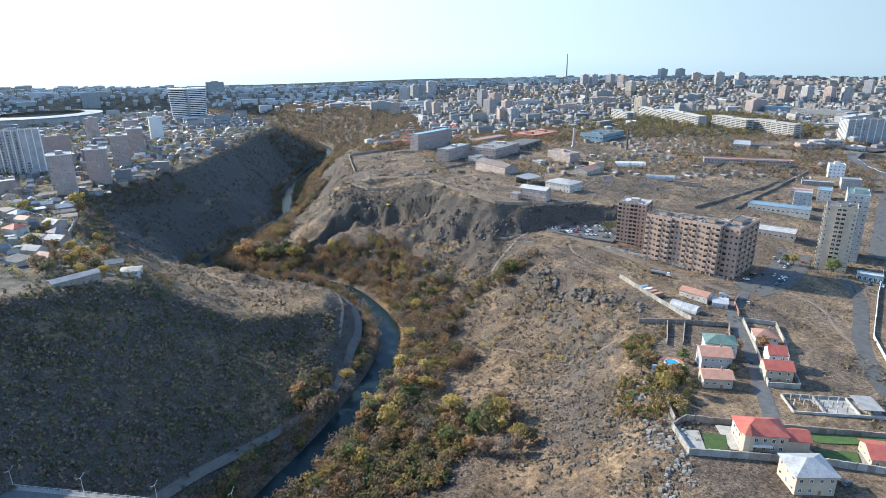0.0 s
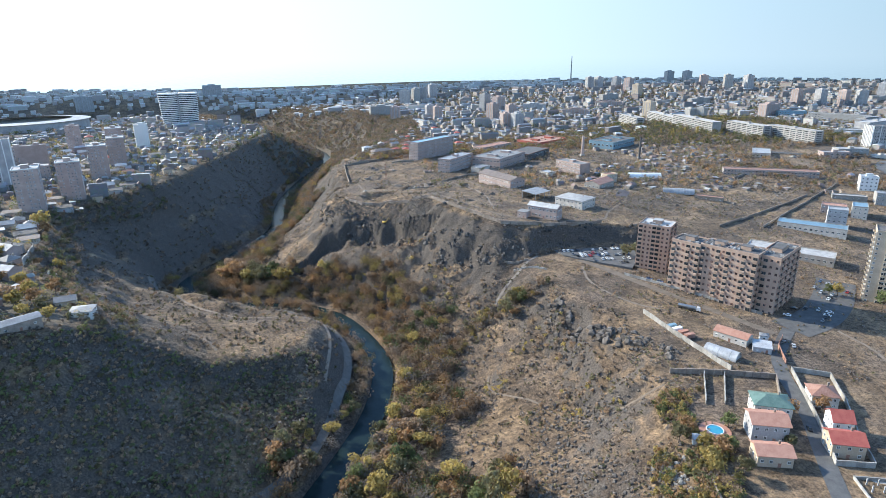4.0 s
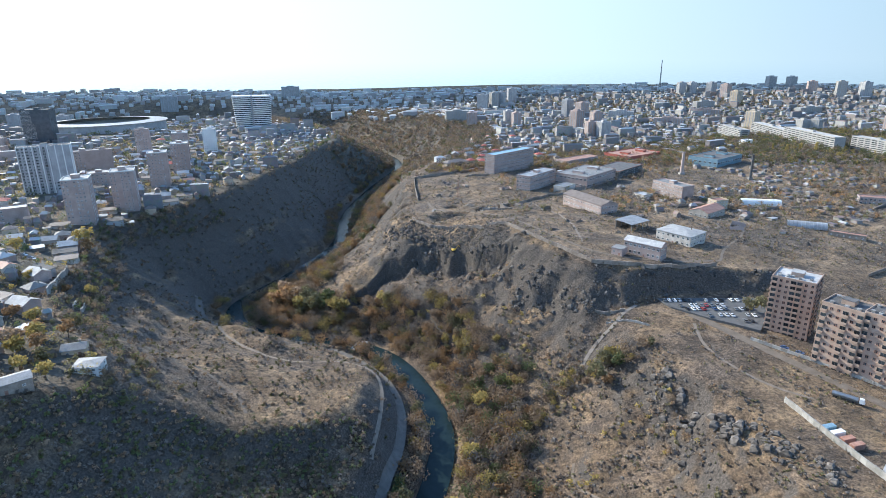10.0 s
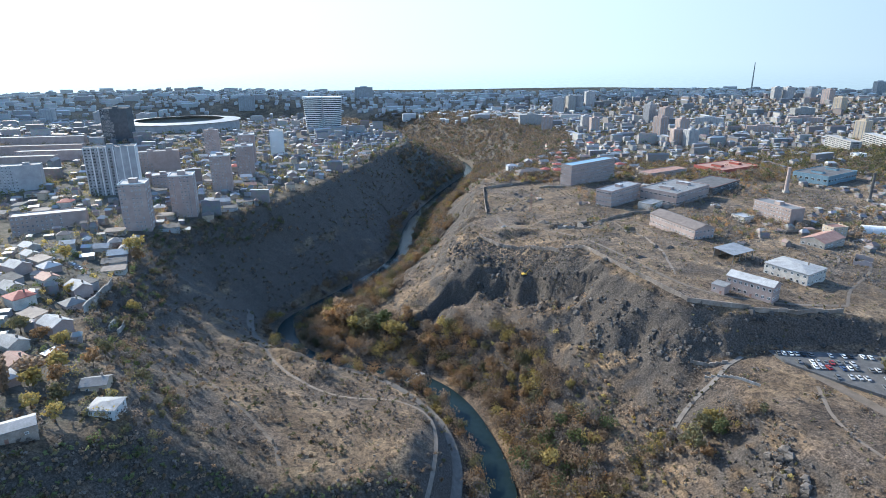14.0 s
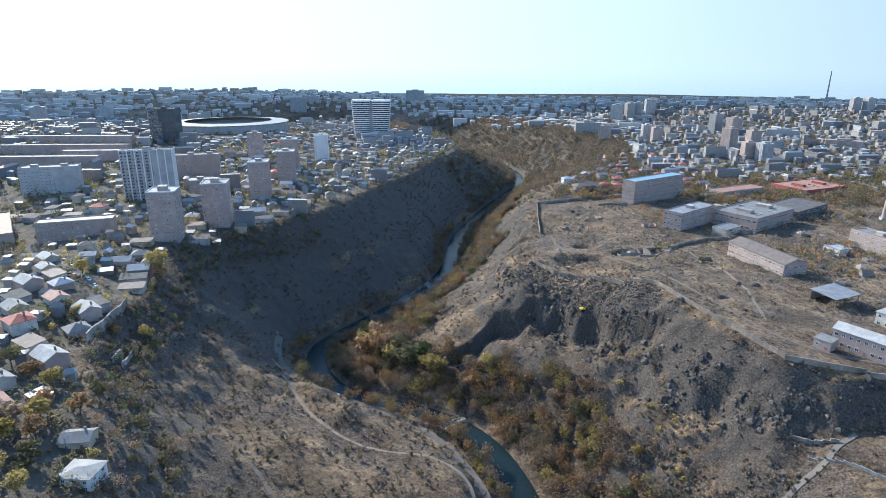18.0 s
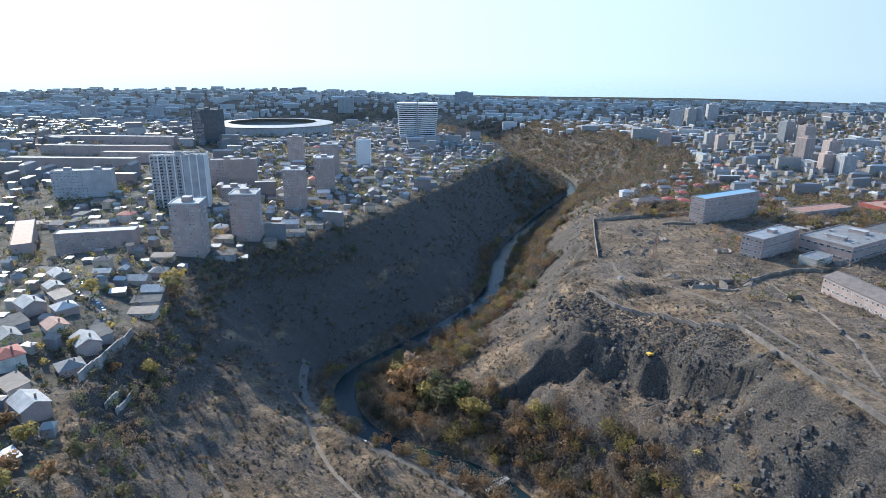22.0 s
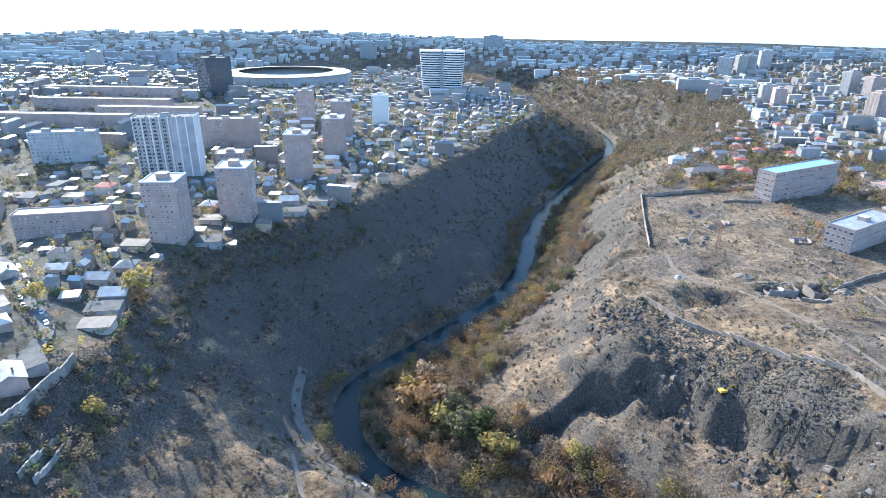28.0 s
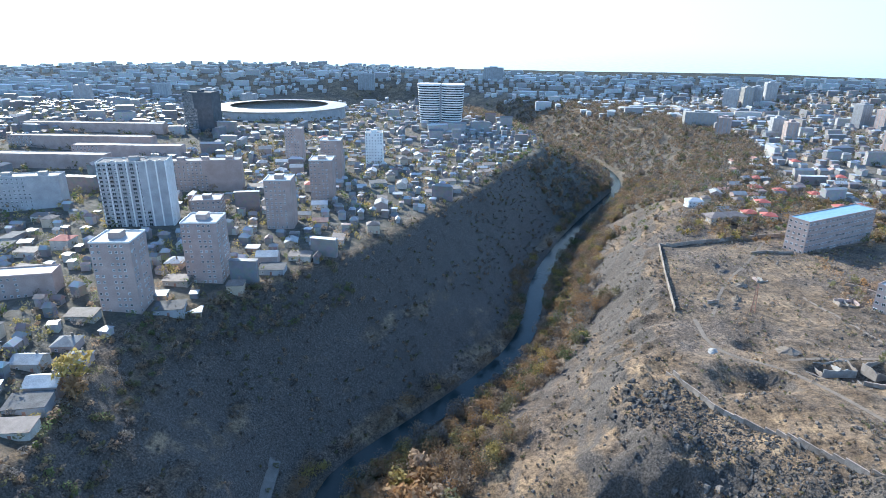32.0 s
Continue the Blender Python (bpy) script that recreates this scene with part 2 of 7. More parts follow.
def water_mat():
    m = bpy.data.materials.new("river_water")
    m.use_nodes = True
    n, l = m.node_tree.nodes, m.node_tree.links
    b = n["Principled BSDF"]
    geo = n.new("ShaderNodeNewGeometry")
    t = n.new("ShaderNodeTexNoise")
    t.inputs["Scale"].default_value, t.inputs["Detail"].default_value = 0.35, 5
    l.new(geo.outputs["Position"], t.inputs["Vector"])
    c = n.new("ShaderNodeValToRGB")
    c.color_ramp.elements[0].color, c.color_ramp.elements[1].color = (0.01, 0.02, 0.022, 1), (0.02, 0.034, 0.036, 1)
    l.new(t.outputs["Fac"], c.inputs[0])
    l.new(c.outputs[0], b.inputs["Base Color"])
    b.inputs["Roughness"].default_value, b.inputs["Specular IOR Level"].default_value = 0.2, 0.08
    bp = n.new("ShaderNodeBump")
    bp.inputs["Strength"].default_value, bp.inputs["Distance"].default_value = 0.1, 0.1
    l.new(t.outputs["Fac"], bp.inputs["Height"])
    l.new(bp.outputs[0], b.inputs["Normal"])
    return m


def leaf_mat(name, dark, light):
    """Autumn foliage: the tone drifts from leaf clump to clump and from tree to tree; a little light comes through."""
    m = bpy.data.materials.new(name)
    m.use_nodes = True
    n, l = m.node_tree.nodes, m.node_tree.links
    b = n["Principled BSDF"]
    geo = n.new("ShaderNodeNewGeometry")
    c = n.new("ShaderNodeValToRGB")
    c.color_ramp.elements[0].color, c.color_ramp.elements[1].color = (*dark, 1), (*light, 1)
    drift, both = n.new("ShaderNodeTexNoise"), n.new("ShaderNodeMix")
    drift.inputs["Scale"].default_value, drift.inputs["Detail"].default_value = 0.3, 3
    l.new(geo.outputs["Position"], drift.inputs["Vector"])
    both.inputs[0].default_value = 0.4
    l.new(drift.outputs["Fac"], both.inputs[2])
    l.new(geo.outputs["Random Per Island"], both.inputs[3])
    l.new(both.outputs[0], c.inputs[0])
    ob = n.new("ShaderNodeObjectInfo")
    mr = n.new("ShaderNodeMapRange")
    mr.inputs["To Min"].default_value, mr.inputs["To Max"].default_value = 0.7, 1.3
    l.new(ob.outputs["Random"], mr.inputs["Value"])
    hsv = n.new("ShaderNodeHueSaturation")
    l.new(c.outputs[0], hsv.inputs["Color"])
    l.new(mr.outputs[0], hsv.inputs["Value"])
    l.new(hsv.outputs[0], b.inputs["Base Color"])
    b.inputs["Roughness"].default_value, b.inputs["Specular IOR Level"].default_value = 0.7, 0.25
    tr = n.new("ShaderNodeBsdfTranslucent")
    l.new(hsv.outputs[0], tr.inputs["Color"])
    mx = n.new("ShaderNodeMixShader")
    mx.inputs[0].default_value = 0.4
    l.new(b.outputs[0], mx.inputs[1])
    l.new(tr.outputs[0], mx.inputs[2])
    l.new(mx.outputs[0], n["Material Output"].inputs[0])
    return m


M["glass"], M["water"] = glass_mat(), water_mat()
LEAF = {
    "green": leaf_mat("leaf_green", (0.10, 0.12, 0.05), (0.20, 0.22, 0.09)),
    "olive": leaf_mat("leaf_olive", (0.125, 0.115, 0.06), (0.24, 0.215, 0.11)),
    "yellow": leaf_mat("leaf_yellow", (0.27, 0.205, 0.07), (0.50, 0.39, 0.13)),
    "orange": leaf_mat("leaf_orange", (0.25, 0.15, 0.075), (0.44, 0.275, 0.135)),
    "brown": leaf_mat("leaf_brown", (0.22, 0.155, 0.10), (0.40, 0.29, 0.19)),
    "grey": leaf_mat("twigs_grey", (0.16, 0.137, 0.115), (0.28, 0.24, 0.205)),
}

# ---- tools ----
class Build:
    """Collects points and faces of one mesh."""

    def __init__(self):
        self.v, self.f, self.m = [], [], []

    def face(self, pts, k=0):
        s = len(self.v)
        self.v += [tuple(p) for p in pts]
        self.f.append(tuple(range(s, s + len(pts))))
        self.m.append(k)

    def hull(self, pts, faces, k=0):
        s = len(self.v)
        self.v += [tuple(p) for p in pts]
        self.f += [tuple(s + i for i in q) for q in faces]
        self.m += [k] * len(faces)

    def box(self, x0, y0, z0, x1, y1, z1, k=0):
        p = [(x, y, z) for z in (z0, z1) for x, y in ((x0, y0), (x1, y0), (x1, y1), (x0, y1))]
        self.hull(p, [(3, 2, 1, 0), (4, 5, 6, 7), (0, 1, 5, 4), (1, 2, 6, 5), (2, 3, 7, 6), (3, 0, 4, 7)], k)

    def tube(self, a, c, r0, r1, sides=6, k=0):
        a, c = Vector(a), Vector(c)
        q = (c - a).to_track_quat("Z", "Y")
        pts = []
        for e, r in ((a, r0), (c, r1)):
            pts += [e + q @ Vector((r * math.cos(2 * math.pi * i / sides), r * math.sin(2 * math.pi * i / sides), 0)) for i in range(sides)]
        fs = [(i, (i + 1) % sides, sides + (i + 1) % sides, sides + i) for i in range(sides)]
        fs += [tuple(range(sides - 1, -1, -1)), tuple(range(sides, 2 * sides))]
        self.hull(pts, fs, k)

    def mesh(self, name, *mats, smooth=False):
        me = bpy.data.meshes.new(name)
        me.from_pydata(self.v, [], self.f)
        for x in mats:
            me.materials.append(x)
        if len(mats) > 1:
            me.polygons.foreach_set("material_index", self.m)
        if smooth:
            me.polygons.foreach_set("use_smooth", [True] * len(self.f))
        me.update()
        return me


def put(name, me, parent=None, m=None, label=""):
    """Links a mesh as one object under a thing or a part."""
    ob = new(name, me)
    if parent is not None:
        ob.parent = parent
    if m is not None:
        ob.matrix_basis = m
    if label:
        ob["label"] = label
    return ob


def value_noise(x, y, seed=0):
    ix, iy = np.floor(x).astype(np.int64), np.floor(y).astype(np.int64)
    fx, fy = x - ix, y - iy
    fx, fy = fx * fx * (3 - 2 * fx), fy * fy * (3 - 2 * fy)

    def h(a, c):
        k = (a * 374761393 + c * 668265263 + seed * 974711) & 0xFFFFFFFF
        k = ((k ^ (k >> 13)) * 1274126177) & 0xFFFFFFFF
        return ((k ^ (k >> 16)) & 0xFFFF) / 65535.0

    return (h(ix, iy) * (1 - fx) + h(ix + 1, iy) * fx) * (1 - fy) + (h(ix, iy + 1) * (1 - fx) + h(ix + 1, iy + 1) * fx) * fy


def fbm(x, y, size, octaves=4, seed=0, ridged=False):
    out, amp, total = 0 * x, 1.0, 0.0
    for o in range(octaves):
        v = value_noise(x / size + 17.3 * o, y / size - 9.1 * o, seed + o)
        out = out + amp * ((1 - np.abs(2 * v - 1)) if ridged else v)
        total += amp
        amp, size = amp * 0.55, size * 0.47
    return out / total - 0.5


# ---- the lie of the land: lines of known height, assumed where unseen ----
RIVER = [(-150, -300, -47), (-110, 60, -48), (-90, 190, -49), (-65, 248, -50), (-44, 280, -50), (-21, 332, -51), (-6, 372, -51), (0, 424, -51.5),
         (-11, 463, -52), (-32, 508, -52.5), (-59, 535, -53.5), (-90, 546, -54), (-136, 551, -54), (-166, 570, -54), (-187, 606, -54.5), (-177, 640, -54.5),
         (-160, 681, -55), (-131, 760, -55), (-128, 820, -55.5), (-139, 890, -56), (-140, 965, -57), (-128, 1100, -59), (-99, 1285, -62), (-112, 1400, -64), (-180, 1540, -66), (-340, 1720, -70), (-700, 1950, -78)]
R_TOE = [(-60, -300, -42), (-45, 150, -43), (-22, 241, -43), (12, 285, -45), (40, 330, -47), (58, 377, -48), (42, 420, -48), (18, 480, -49), (-30, 548, -50),
         (-80, 575, -50), (-120, 582, -51), (-150, 612, -51), (-142, 660, -51), (-112, 720, -51), (-104, 800, -51), (-116, 950, -53), (-95, 1150, -56), (-66, 1300, -58)]
R_MID = [(20, -300, -20), (30, 100, -24), (52, 215, -28), (80, 270, -28), (98, 322, -29), (104, 370, -28), (90, 420, -27), (80, 454, -26), (48, 490, -24), (10, 540, -24),
         (-32, 580, -24), (-72, 625, -24), (-82, 700, -24), (-74, 780, -24), (-80, 900, -26), (-62, 1100, -30), (-20, 1300, -36)]
FIELD = [(95, -300, 5), (95, 100, 4), (105, 181, 3), (114, 216, 2), (124, 243, 1), (136, 305, 0), (146, 380, 0), (124, 430, 0), (110, 474, 0)]
FIELD_IN = [(150, -300, 5), (150, 100, 4), (150, 200, 2), (165, 260, 1), (175, 330, 0), (185, 400, 0), (160, 460, 1), (200, 480, 1), (250, 440, -2), (230, 330, -3), (240, 200, 0), (330, 420, -5), (420, 480, -4), (500, 300, -4)]
RIM = [(230, 520, 14), (178, 514, 16), (150, 508, 18), (96, 516, 21), (70, 550, 23.5), (46, 592, 25), (24, 640, 18), (2, 672, 11), (-30, 678, 8), (-36, 742, 7), (-43, 830, 8), (-40, 900, 7), (-20, 1000, 3), (20, 1150, -2), (50, 1300, -5), (60, 1450, -9), (0, 1650, -13), (-150, 1880, -18), (-450, 2120, -22)]
RIM_TOE = [(225, 500, 1), (172, 503, 3), (134, 500, 2), (100, 487, -2), (60, 520, -5), (24, 566, -3), (-8, 612, -4), (-38, 634, 2), (-50, 680, 2), (-50, 760, 0), (-56, 850, 0), (-50, 950, -3)]
CAR_PARK_N = [(134, 499, 2.2), (165, 500, 2.2), (200, 497, 2.2)]
CAR_PARK_S = [(138, 482, 1.8), (160, 466, 1.6), (182, 450, 1.2), (200, 478, 1.8)]
RIM_IN = [(240, 545, 14), (190, 535, 17), (110, 545, 20), (85, 590, 22), (60, 630, 21), (40, 680, 13), (0, 700, 9), (-10, 760, 8), (-10, 850, 9), (0, 950, 7)]
EAST = [(260, 620, 14), (160, 640, 17), (120, 760, 12), (90, 870, 10), (250, 800, 12), (300, 980, 10), (520, 960, 14), (620, 1080, 12), (450, 680, 10), (600, 500, 0), (1000, 800, 6), (1100, 1500, -4), (500, 1500, -6), (150, 1300, -5)]
L_TOE = [(-190, -300, -42), (-135, 60, -44), (-112, 190, -46), (-84, 256, -47), (-60, 285, -47.5), (-36, 318, -48), (-26, 371, -48), (-20, 424, -48), (-30, 462, -48), (-52, 500, -48), (-76, 522, -47), (-120, 534, -46.5),
         (-160, 548, -47), (-192, 570, -48), (-206, 606, -50), (-198, 640, -51), (-178, 690, -51), (-152, 770, -52), (-152, 880, -52), (-160, 1000, -53), (-150, 1120, -56)]
TRACK = [(-36, 380, -29), (-35, 420, -31), (-39, 453, -32), (-48, 470, -33), (-66, 479, -33), (-95, 474, -32), (-118, 482, -32), (-146, 501, -32), (-175, 535, -32)]
# where y < 290 the crest is unseen, raised to shade the gorge face
SPUR = [(-260, -300, 70), (-236, 100, 60), (-212, 230, 48), (-198, 296, 40), (-184, 320, 36), (-163, 334, 31), (-146, 356, 22), (-132, 368, 7), (-117, 374, -5), (-97, 374, -13), (-70, 388, -18), (-53, 412, -21), (-48, 436, -25)]
SPUR_IN = [(-110, 408, -16), (-143, 431, -12), (-170, 452, -12), (-198, 484, -8), (-216, 514, -6), (-235, 540, -8)]
SPUR_FACE = [(-190, 284, 29), (-175, 307, 25), (-152, 322, 19), (-135, 346, 9), (-121, 357, -7), (-111, 361, -18), (-93, 361, -26), (-61, 378, -31)]
SPUR_LOW = [(-132, 450, -18), (-177, 470, -15), (-190, 515, -20), (-154, 520, -28), (-120, 493, -27)]
SPUR_BANK = [(-128, 384, 0), (-150, 396, 6), (-180, 420, 10), (-211, 444, 12), (-222, 470, 8), (-232, 500, 6)]
L_RIM = [(-198, 296, 40), (-184, 322, 35), (-164, 337, 31), (-147, 359, 22), (-164, 386, 24), (-200, 416, 25), (-222, 442, 25), (-236, 468, 23), (-246, 498, 20), (-257, 530, 17), (-274, 560, 18), (-292, 600, 18), (-272, 655, 18), (-238, 730, 18), (-222, 830, 18), (-206, 950, 16), (-205, 1050, 15), (-192, 1150, 13), (-205, 1240, 12), (-240, 1330, 9), (-330, 1470, 5), (-520, 1620, 0)]
L_MID = [(-205, 560, -28), (-240, 605, -22), (-228, 660, -20), (-200, 730, -20), (-182, 830, -20), (-176, 950, -22), (-175, 1060, -24), (-160, 1180, -26)]
WEST = [(-360, 100, 46), (-320, 300, 38), (-230, 360, 32), (-270, 430, 31), (-275, 490, 30), (-320, 520, 30), (-350, 600, 26), (-330, 680, 22), (-300, 760, 21), (-280, 850, 21), (-262, 960, 20), (-270, 1080, 19), (-420, 700, 24), (-600, 800, 24), (-450, 1000, 22), (-380, 1280, 18), (-900, 1000, 26), (-700, 400, 24)]
FAR = [(-6500, 2500, 40), (-2500, 2300, 14), (-900, 2300, 2), (-300, 2300, -6), (500, 2300, 6), (1500, 2300, 12), (6500, 2300, 15)]
FAR_2 = [(-6500, 3800, 50), (-1500, 3800, 40), (0, 3800, 40), (6500, 3800, 40)]
FAR_3 = [(-6500, 7500, -150), (6500, 7500, -150)]
BACK = [(-6500, -1500, 20), (-600, -700, 15), (600, -700, 5), (6500, -1500, 5)]
SIDES = [(-6500, 800, 60), (-2500, 900, 40), (-1500, 900, 32)]
SIDES_2 = [(1900, 1000, 0), (6500, 900, 0)]


def nearest(x, y, line):
    """For arrays of places: the distance to a line, the height of its nearest point, and on which side they lie (left is positive)."""
    best = np.full(x.shape, 1e18)
    zz, side = np.zeros(x.shape), np.zeros(x.shape)
    for (ax, ay, az), (bx, by, bz) in zip(line, line[1:]):
        dx, dy = bx - ax, by - ay
        t = np.clip(((x - ax) * dx + (y - ay) * dy) / (dx * dx + dy * dy), 0, 1)
        d = (x - ax - t * dx) ** 2 + (y - ay - t * dy) ** 2
        hit = d < best
        best = np.where(hit, d, best)
        zz = np.where(hit, az + t * (bz - az), zz)
        side = np.where(hit, dx * (y - ay) - dy * (x - ax), side)
    return np.sqrt(best), zz, side


ALL_LINES = [RIVER, R_TOE, R_MID, FIELD, FIELD_IN, RIM, RIM_TOE, CAR_PARK_N, CAR_PARK_S, RIM_IN, EAST, L_TOE, TRACK, SPUR, SPUR_IN, SPUR_FACE, SPUR_LOW, SPUR_BANK, L_RIM, L_MID, WEST, FAR, FAR_2, FAR_3, BACK, SIDES, SIDES_2]
CRAG = [(104, 392, 0), (118, 372, 0), (128, 350, 0), (133, 322, 0)]
QUARRY = [(-66, 604, 0), (-52, 618, 0), (-38, 614, 0), (-28, 620, 0), (-17, 608, 0), (-6, 610, 0), (2, 594, 0), (13, 596, 0), (22, 582, 0), (36, 574, 0)]
CALM = []   # lines along which the ground is graded: (line, half width)


def spread_height(x, y):
    top, low = 0 * x, 0 * x
    for line in ALL_LINES:
        d, z, _ = nearest(x, y, line)
        w = 1 / (d**3.2 + 30)
        top, low = top + w * z, low + w
    return top / low


# Between the lines the land falls evenly: the heights are relaxed on a grid of 5 m, held fast along the lines.
CELL, X0, Y0 = 5.0, -620.0, -140.0
NX, NY = 240, 340
RX, RY = np.meshgrid(X0 + CELL * np.arange(NX), Y0 + CELL * np.arange(NY))
RELAX = spread_height(RX, RY)
held = np.zeros(RELAX.shape, bool)
held[0], held[-1], held[:, 0], held[:, -1] = True, True, True, True
fixed = RELAX.copy()
for line in ALL_LINES:
    d, z, _ = nearest(RX, RY, line)
    on = d < CELL * 0.6
    fixed, held = np.where(on, z, fixed), held | on
RELAX = fixed.copy()
for k in range(500):
    RELAX[1:-1, 1:-1] = (RELAX[:-2, 1:-1] + RELAX[2:, 1:-1] + RELAX[1:-1, :-2] + RELAX[1:-1, 2:]) / 4
    RELAX = np.where(held, fixed, RELAX)
for k in range(2):
    RELAX[1:-1, 1:-1] = (RELAX[1:-1, 1:-1] * 2 + (RELAX[:-2, 1:-1] + RELAX[2:, 1:-1] + RELAX[1:-1, :-2] + RELAX[1:-1, 2:]) / 2) / 4


def plain_height(x, y):
    u, v = (x - X0) / CELL, (y - Y0) / CELL
    inside = (u >= 0) & (u < NX - 1.01) & (v >= 0) & (v < NY - 1.01)
    uc, vc = np.clip(u, 0, NX - 1.01), np.clip(v, 0, NY - 1.01)
    i, j = uc.astype(int), vc.astype(int)
    u, v = uc - i, vc - j
    near = (RELAX[j, i] * (1 - u) + RELAX[j, i + 1] * u) * (1 - v) + (RELAX[j + 1, i] * (1 - u) + RELAX[j + 1, i + 1] * u) * v
    return np.where(inside, near, spread_height(x, y)) if not inside.all() else near


def ground_height(x, y):
    """The height of the ground at arrays of places."""
    z = plain_height(x, y)
    e = 4.0
    slope = np.hypot(plain_height(x + e, y) - z, plain_height(x, y + e) - z) / e
    rough = np.clip(slope * 1.7 - 0.15, 0.0, 1.0)
    near = np.clip(1.6 - np.hypot(x + 30, y - 550) / 900, 0.15, 1)
    relief = rough * near * (7.5 * fbm(x, y, 34, 4, 3, True) + 3.2 * fbm(x, y, 9, 3, 11, True) + 1.6 * fbm(x, y, 3.5, 2, 21))
    relief = relief * (1 - 0.7 * np.clip((430 - y) / 40, 0, 1) * np.clip((-60 - x) / 20, 0, 1))
    relief = relief * (1 - 0.45 * np.clip((y - 560) / 30, 0, 1) * np.clip((-130 - x) / 20, 0, 1))
    d_toe = np.minimum(nearest(x, y, RIM_TOE)[0], nearest(x, y, CRAG)[0])
    crag = np.clip(1.2 - d_toe / 26, 0, 1) * np.clip(slope * 3, 0.15, 1)
    relief = relief + crag * (9.0 * fbm(x, y, 17, 3, 41, True) + 4.0 * fbm(x, y, 6, 2, 45, True) - 1.5)
    d_spur, _, in_spur = nearest(x, y, SPUR)
    relief = relief + 0.75 * np.sin(d_spur * 1.15 + 2 * fbm(x, y, 20, 2, 51)) * np.clip((52 - d_spur) / 10, 0, 1) * np.clip((x + 150) / 15, 0, 1) * (in_spur > 0) * np.clip((470 - y) / 20, 0, 1)
    relief = relief + near * (1.0 * fbm(x, y, 28, 4, 5) + 0.5 * fbm(x, y, 6, 3, 7))
    relief = relief + 6 * (1 - near) * fbm(x, y, 300, 4, 9)
    waste = np.clip((x + 50) / 20, 0, 1) * np.clip((y - 530) / 20, 0, 1) * np.clip((1000 - y) / 60, 0, 1) * (1 - rough)
    relief = relief + waste * (3.2 * np.maximum(fbm(x, y, 22, 4, 61, True), 0) + 1.5 * fbm(x, y, 7, 3, 65))
    d, rz, _ = nearest(x, y, RIVER)
    for px, py, pr, pd in ((2, 675, 14, 6), (34, 694, 9, 5), (55, 694, 10, 5.5), (3, 712, 7, 4), (16, 690, 7, -2.5), (40, 668, 8, -2), (-16, 702, 7, 2.5)):
        far = np.hypot(x - px, 1.5 * (y - py)) / pr + 1.3 * fbm(x, y, 10, 3, 85)
        relief = relief - 1.3 * pd * np.exp(-(np.clip(far, 0, 9) / 1.2) ** 3)
    # an old quarry face: the ground breaks off below a ragged line and rises again to the slope
    dq, _, sq = nearest(x, y, QUARRY)
    dq = dq + 2.5 * fbm(x, y, 7, 3, 81)
    relief = relief - 13 * np.where(sq < 0, np.clip((24 - dq) / 18, 0, 1) * np.clip(dq / 2.6, 0, 1), 0) * (0.55 + 1.1 * np.clip(fbm(x, y, 14, 2, 83) + 0.4, 0, 1))
    calm = np.clip((d - 9) / 12, 0, 1)
    for line, half in CALM:
        dl, _, _ = nearest(x, y, line)
        calm = calm * np.clip((dl - half) / (half * 1.2), 0.04, 1)
    z = z + relief * calm
    bank = np.clip((d - 5.6) / 5, 0, 1)
    return np.where(d < 10.6, (rz - 2.0) * (1 - bank) + np.maximum(z, rz + 0.6) * bank, z)


def gz(x, y):
    return float(ground_height(np.array([float(x)]), np.array([float(y)]))[0])


def steps(stops):
    """Grid lines: (start, end, spacing) runs, growing outwards."""
    out = []
    for a, c, s in stops:
        out += list(np.arange(a, c, s))
    return np.array(out + [stops[-1][1]])

# ---- roads and tracks, graded into the ground ----
VALLEY_ROAD = [(-112, 230, 0), (-92, 262, 0), (-64, 292, 0), (-40, 324, 0), (-29, 371, 0), (-23, 413, 0), (-28, 450, 0), (-47, 488, 0), (-80, 519, 0), (-122, 532, 0), (-165, 546, 0), (-198, 570, 0), (-213, 606, 0)]
FOOTPATH = [(70, 438, 0), (80, 454, 0), (92, 465, 0), (104, 471, 0), (112, 482, 0), (122, 490, 0)]
VILLA_STREET = [(236, 352, 0), (222, 338, 0), (200, 311, 0), (187, 270, 0), (172, 240, 0), (160, 214, 0), (150, 190, 0)]
EAST_ROAD = [(318, 372, 0), (306, 338, 0), (278, 302, 0), (252, 273, 0), (227, 229, 0), (214, 200, 0)]
FRONT_TRACK = [(150, 474, 0), (164, 452, 0), (178, 424, 0), (196, 392, 0), (212, 366, 0), (224, 345, 0)]
YARD = [(236, 352, 0), (262, 362, 0), (292, 388, 0), (318, 420, 0)]
HILL_TRACK = [(140, 300, 0), (112, 300, 0), (92, 318, 0), (84, 345, 0), (70, 362, 0), (62, 378, 0), (66, 392, 0)]
RIM_TRACK = [(190, 530, 0), (150, 524, 0), (110, 532, 0), (84, 566, 0), (62, 608, 0), (44, 650, 0), (20, 690, 0), (-14, 700, 0), (-22, 740, 0)]
for line, half in ((VALLEY_ROAD, 5), (TRACK, 3), (FOOTPATH, 3), (VILLA_STREET, 6), (EAST_ROAD, 6), (FRONT_TRACK, 5), (YARD, 14), (HILL_TRACK, 3), (RIM_TRACK, 4)):
    CALM.append((line, half))
CALM.append(([(140, 490, 0), (195, 488, 0)], 12))
CALM.append(([(160, 482, 0), (180, 460, 0)], 12))

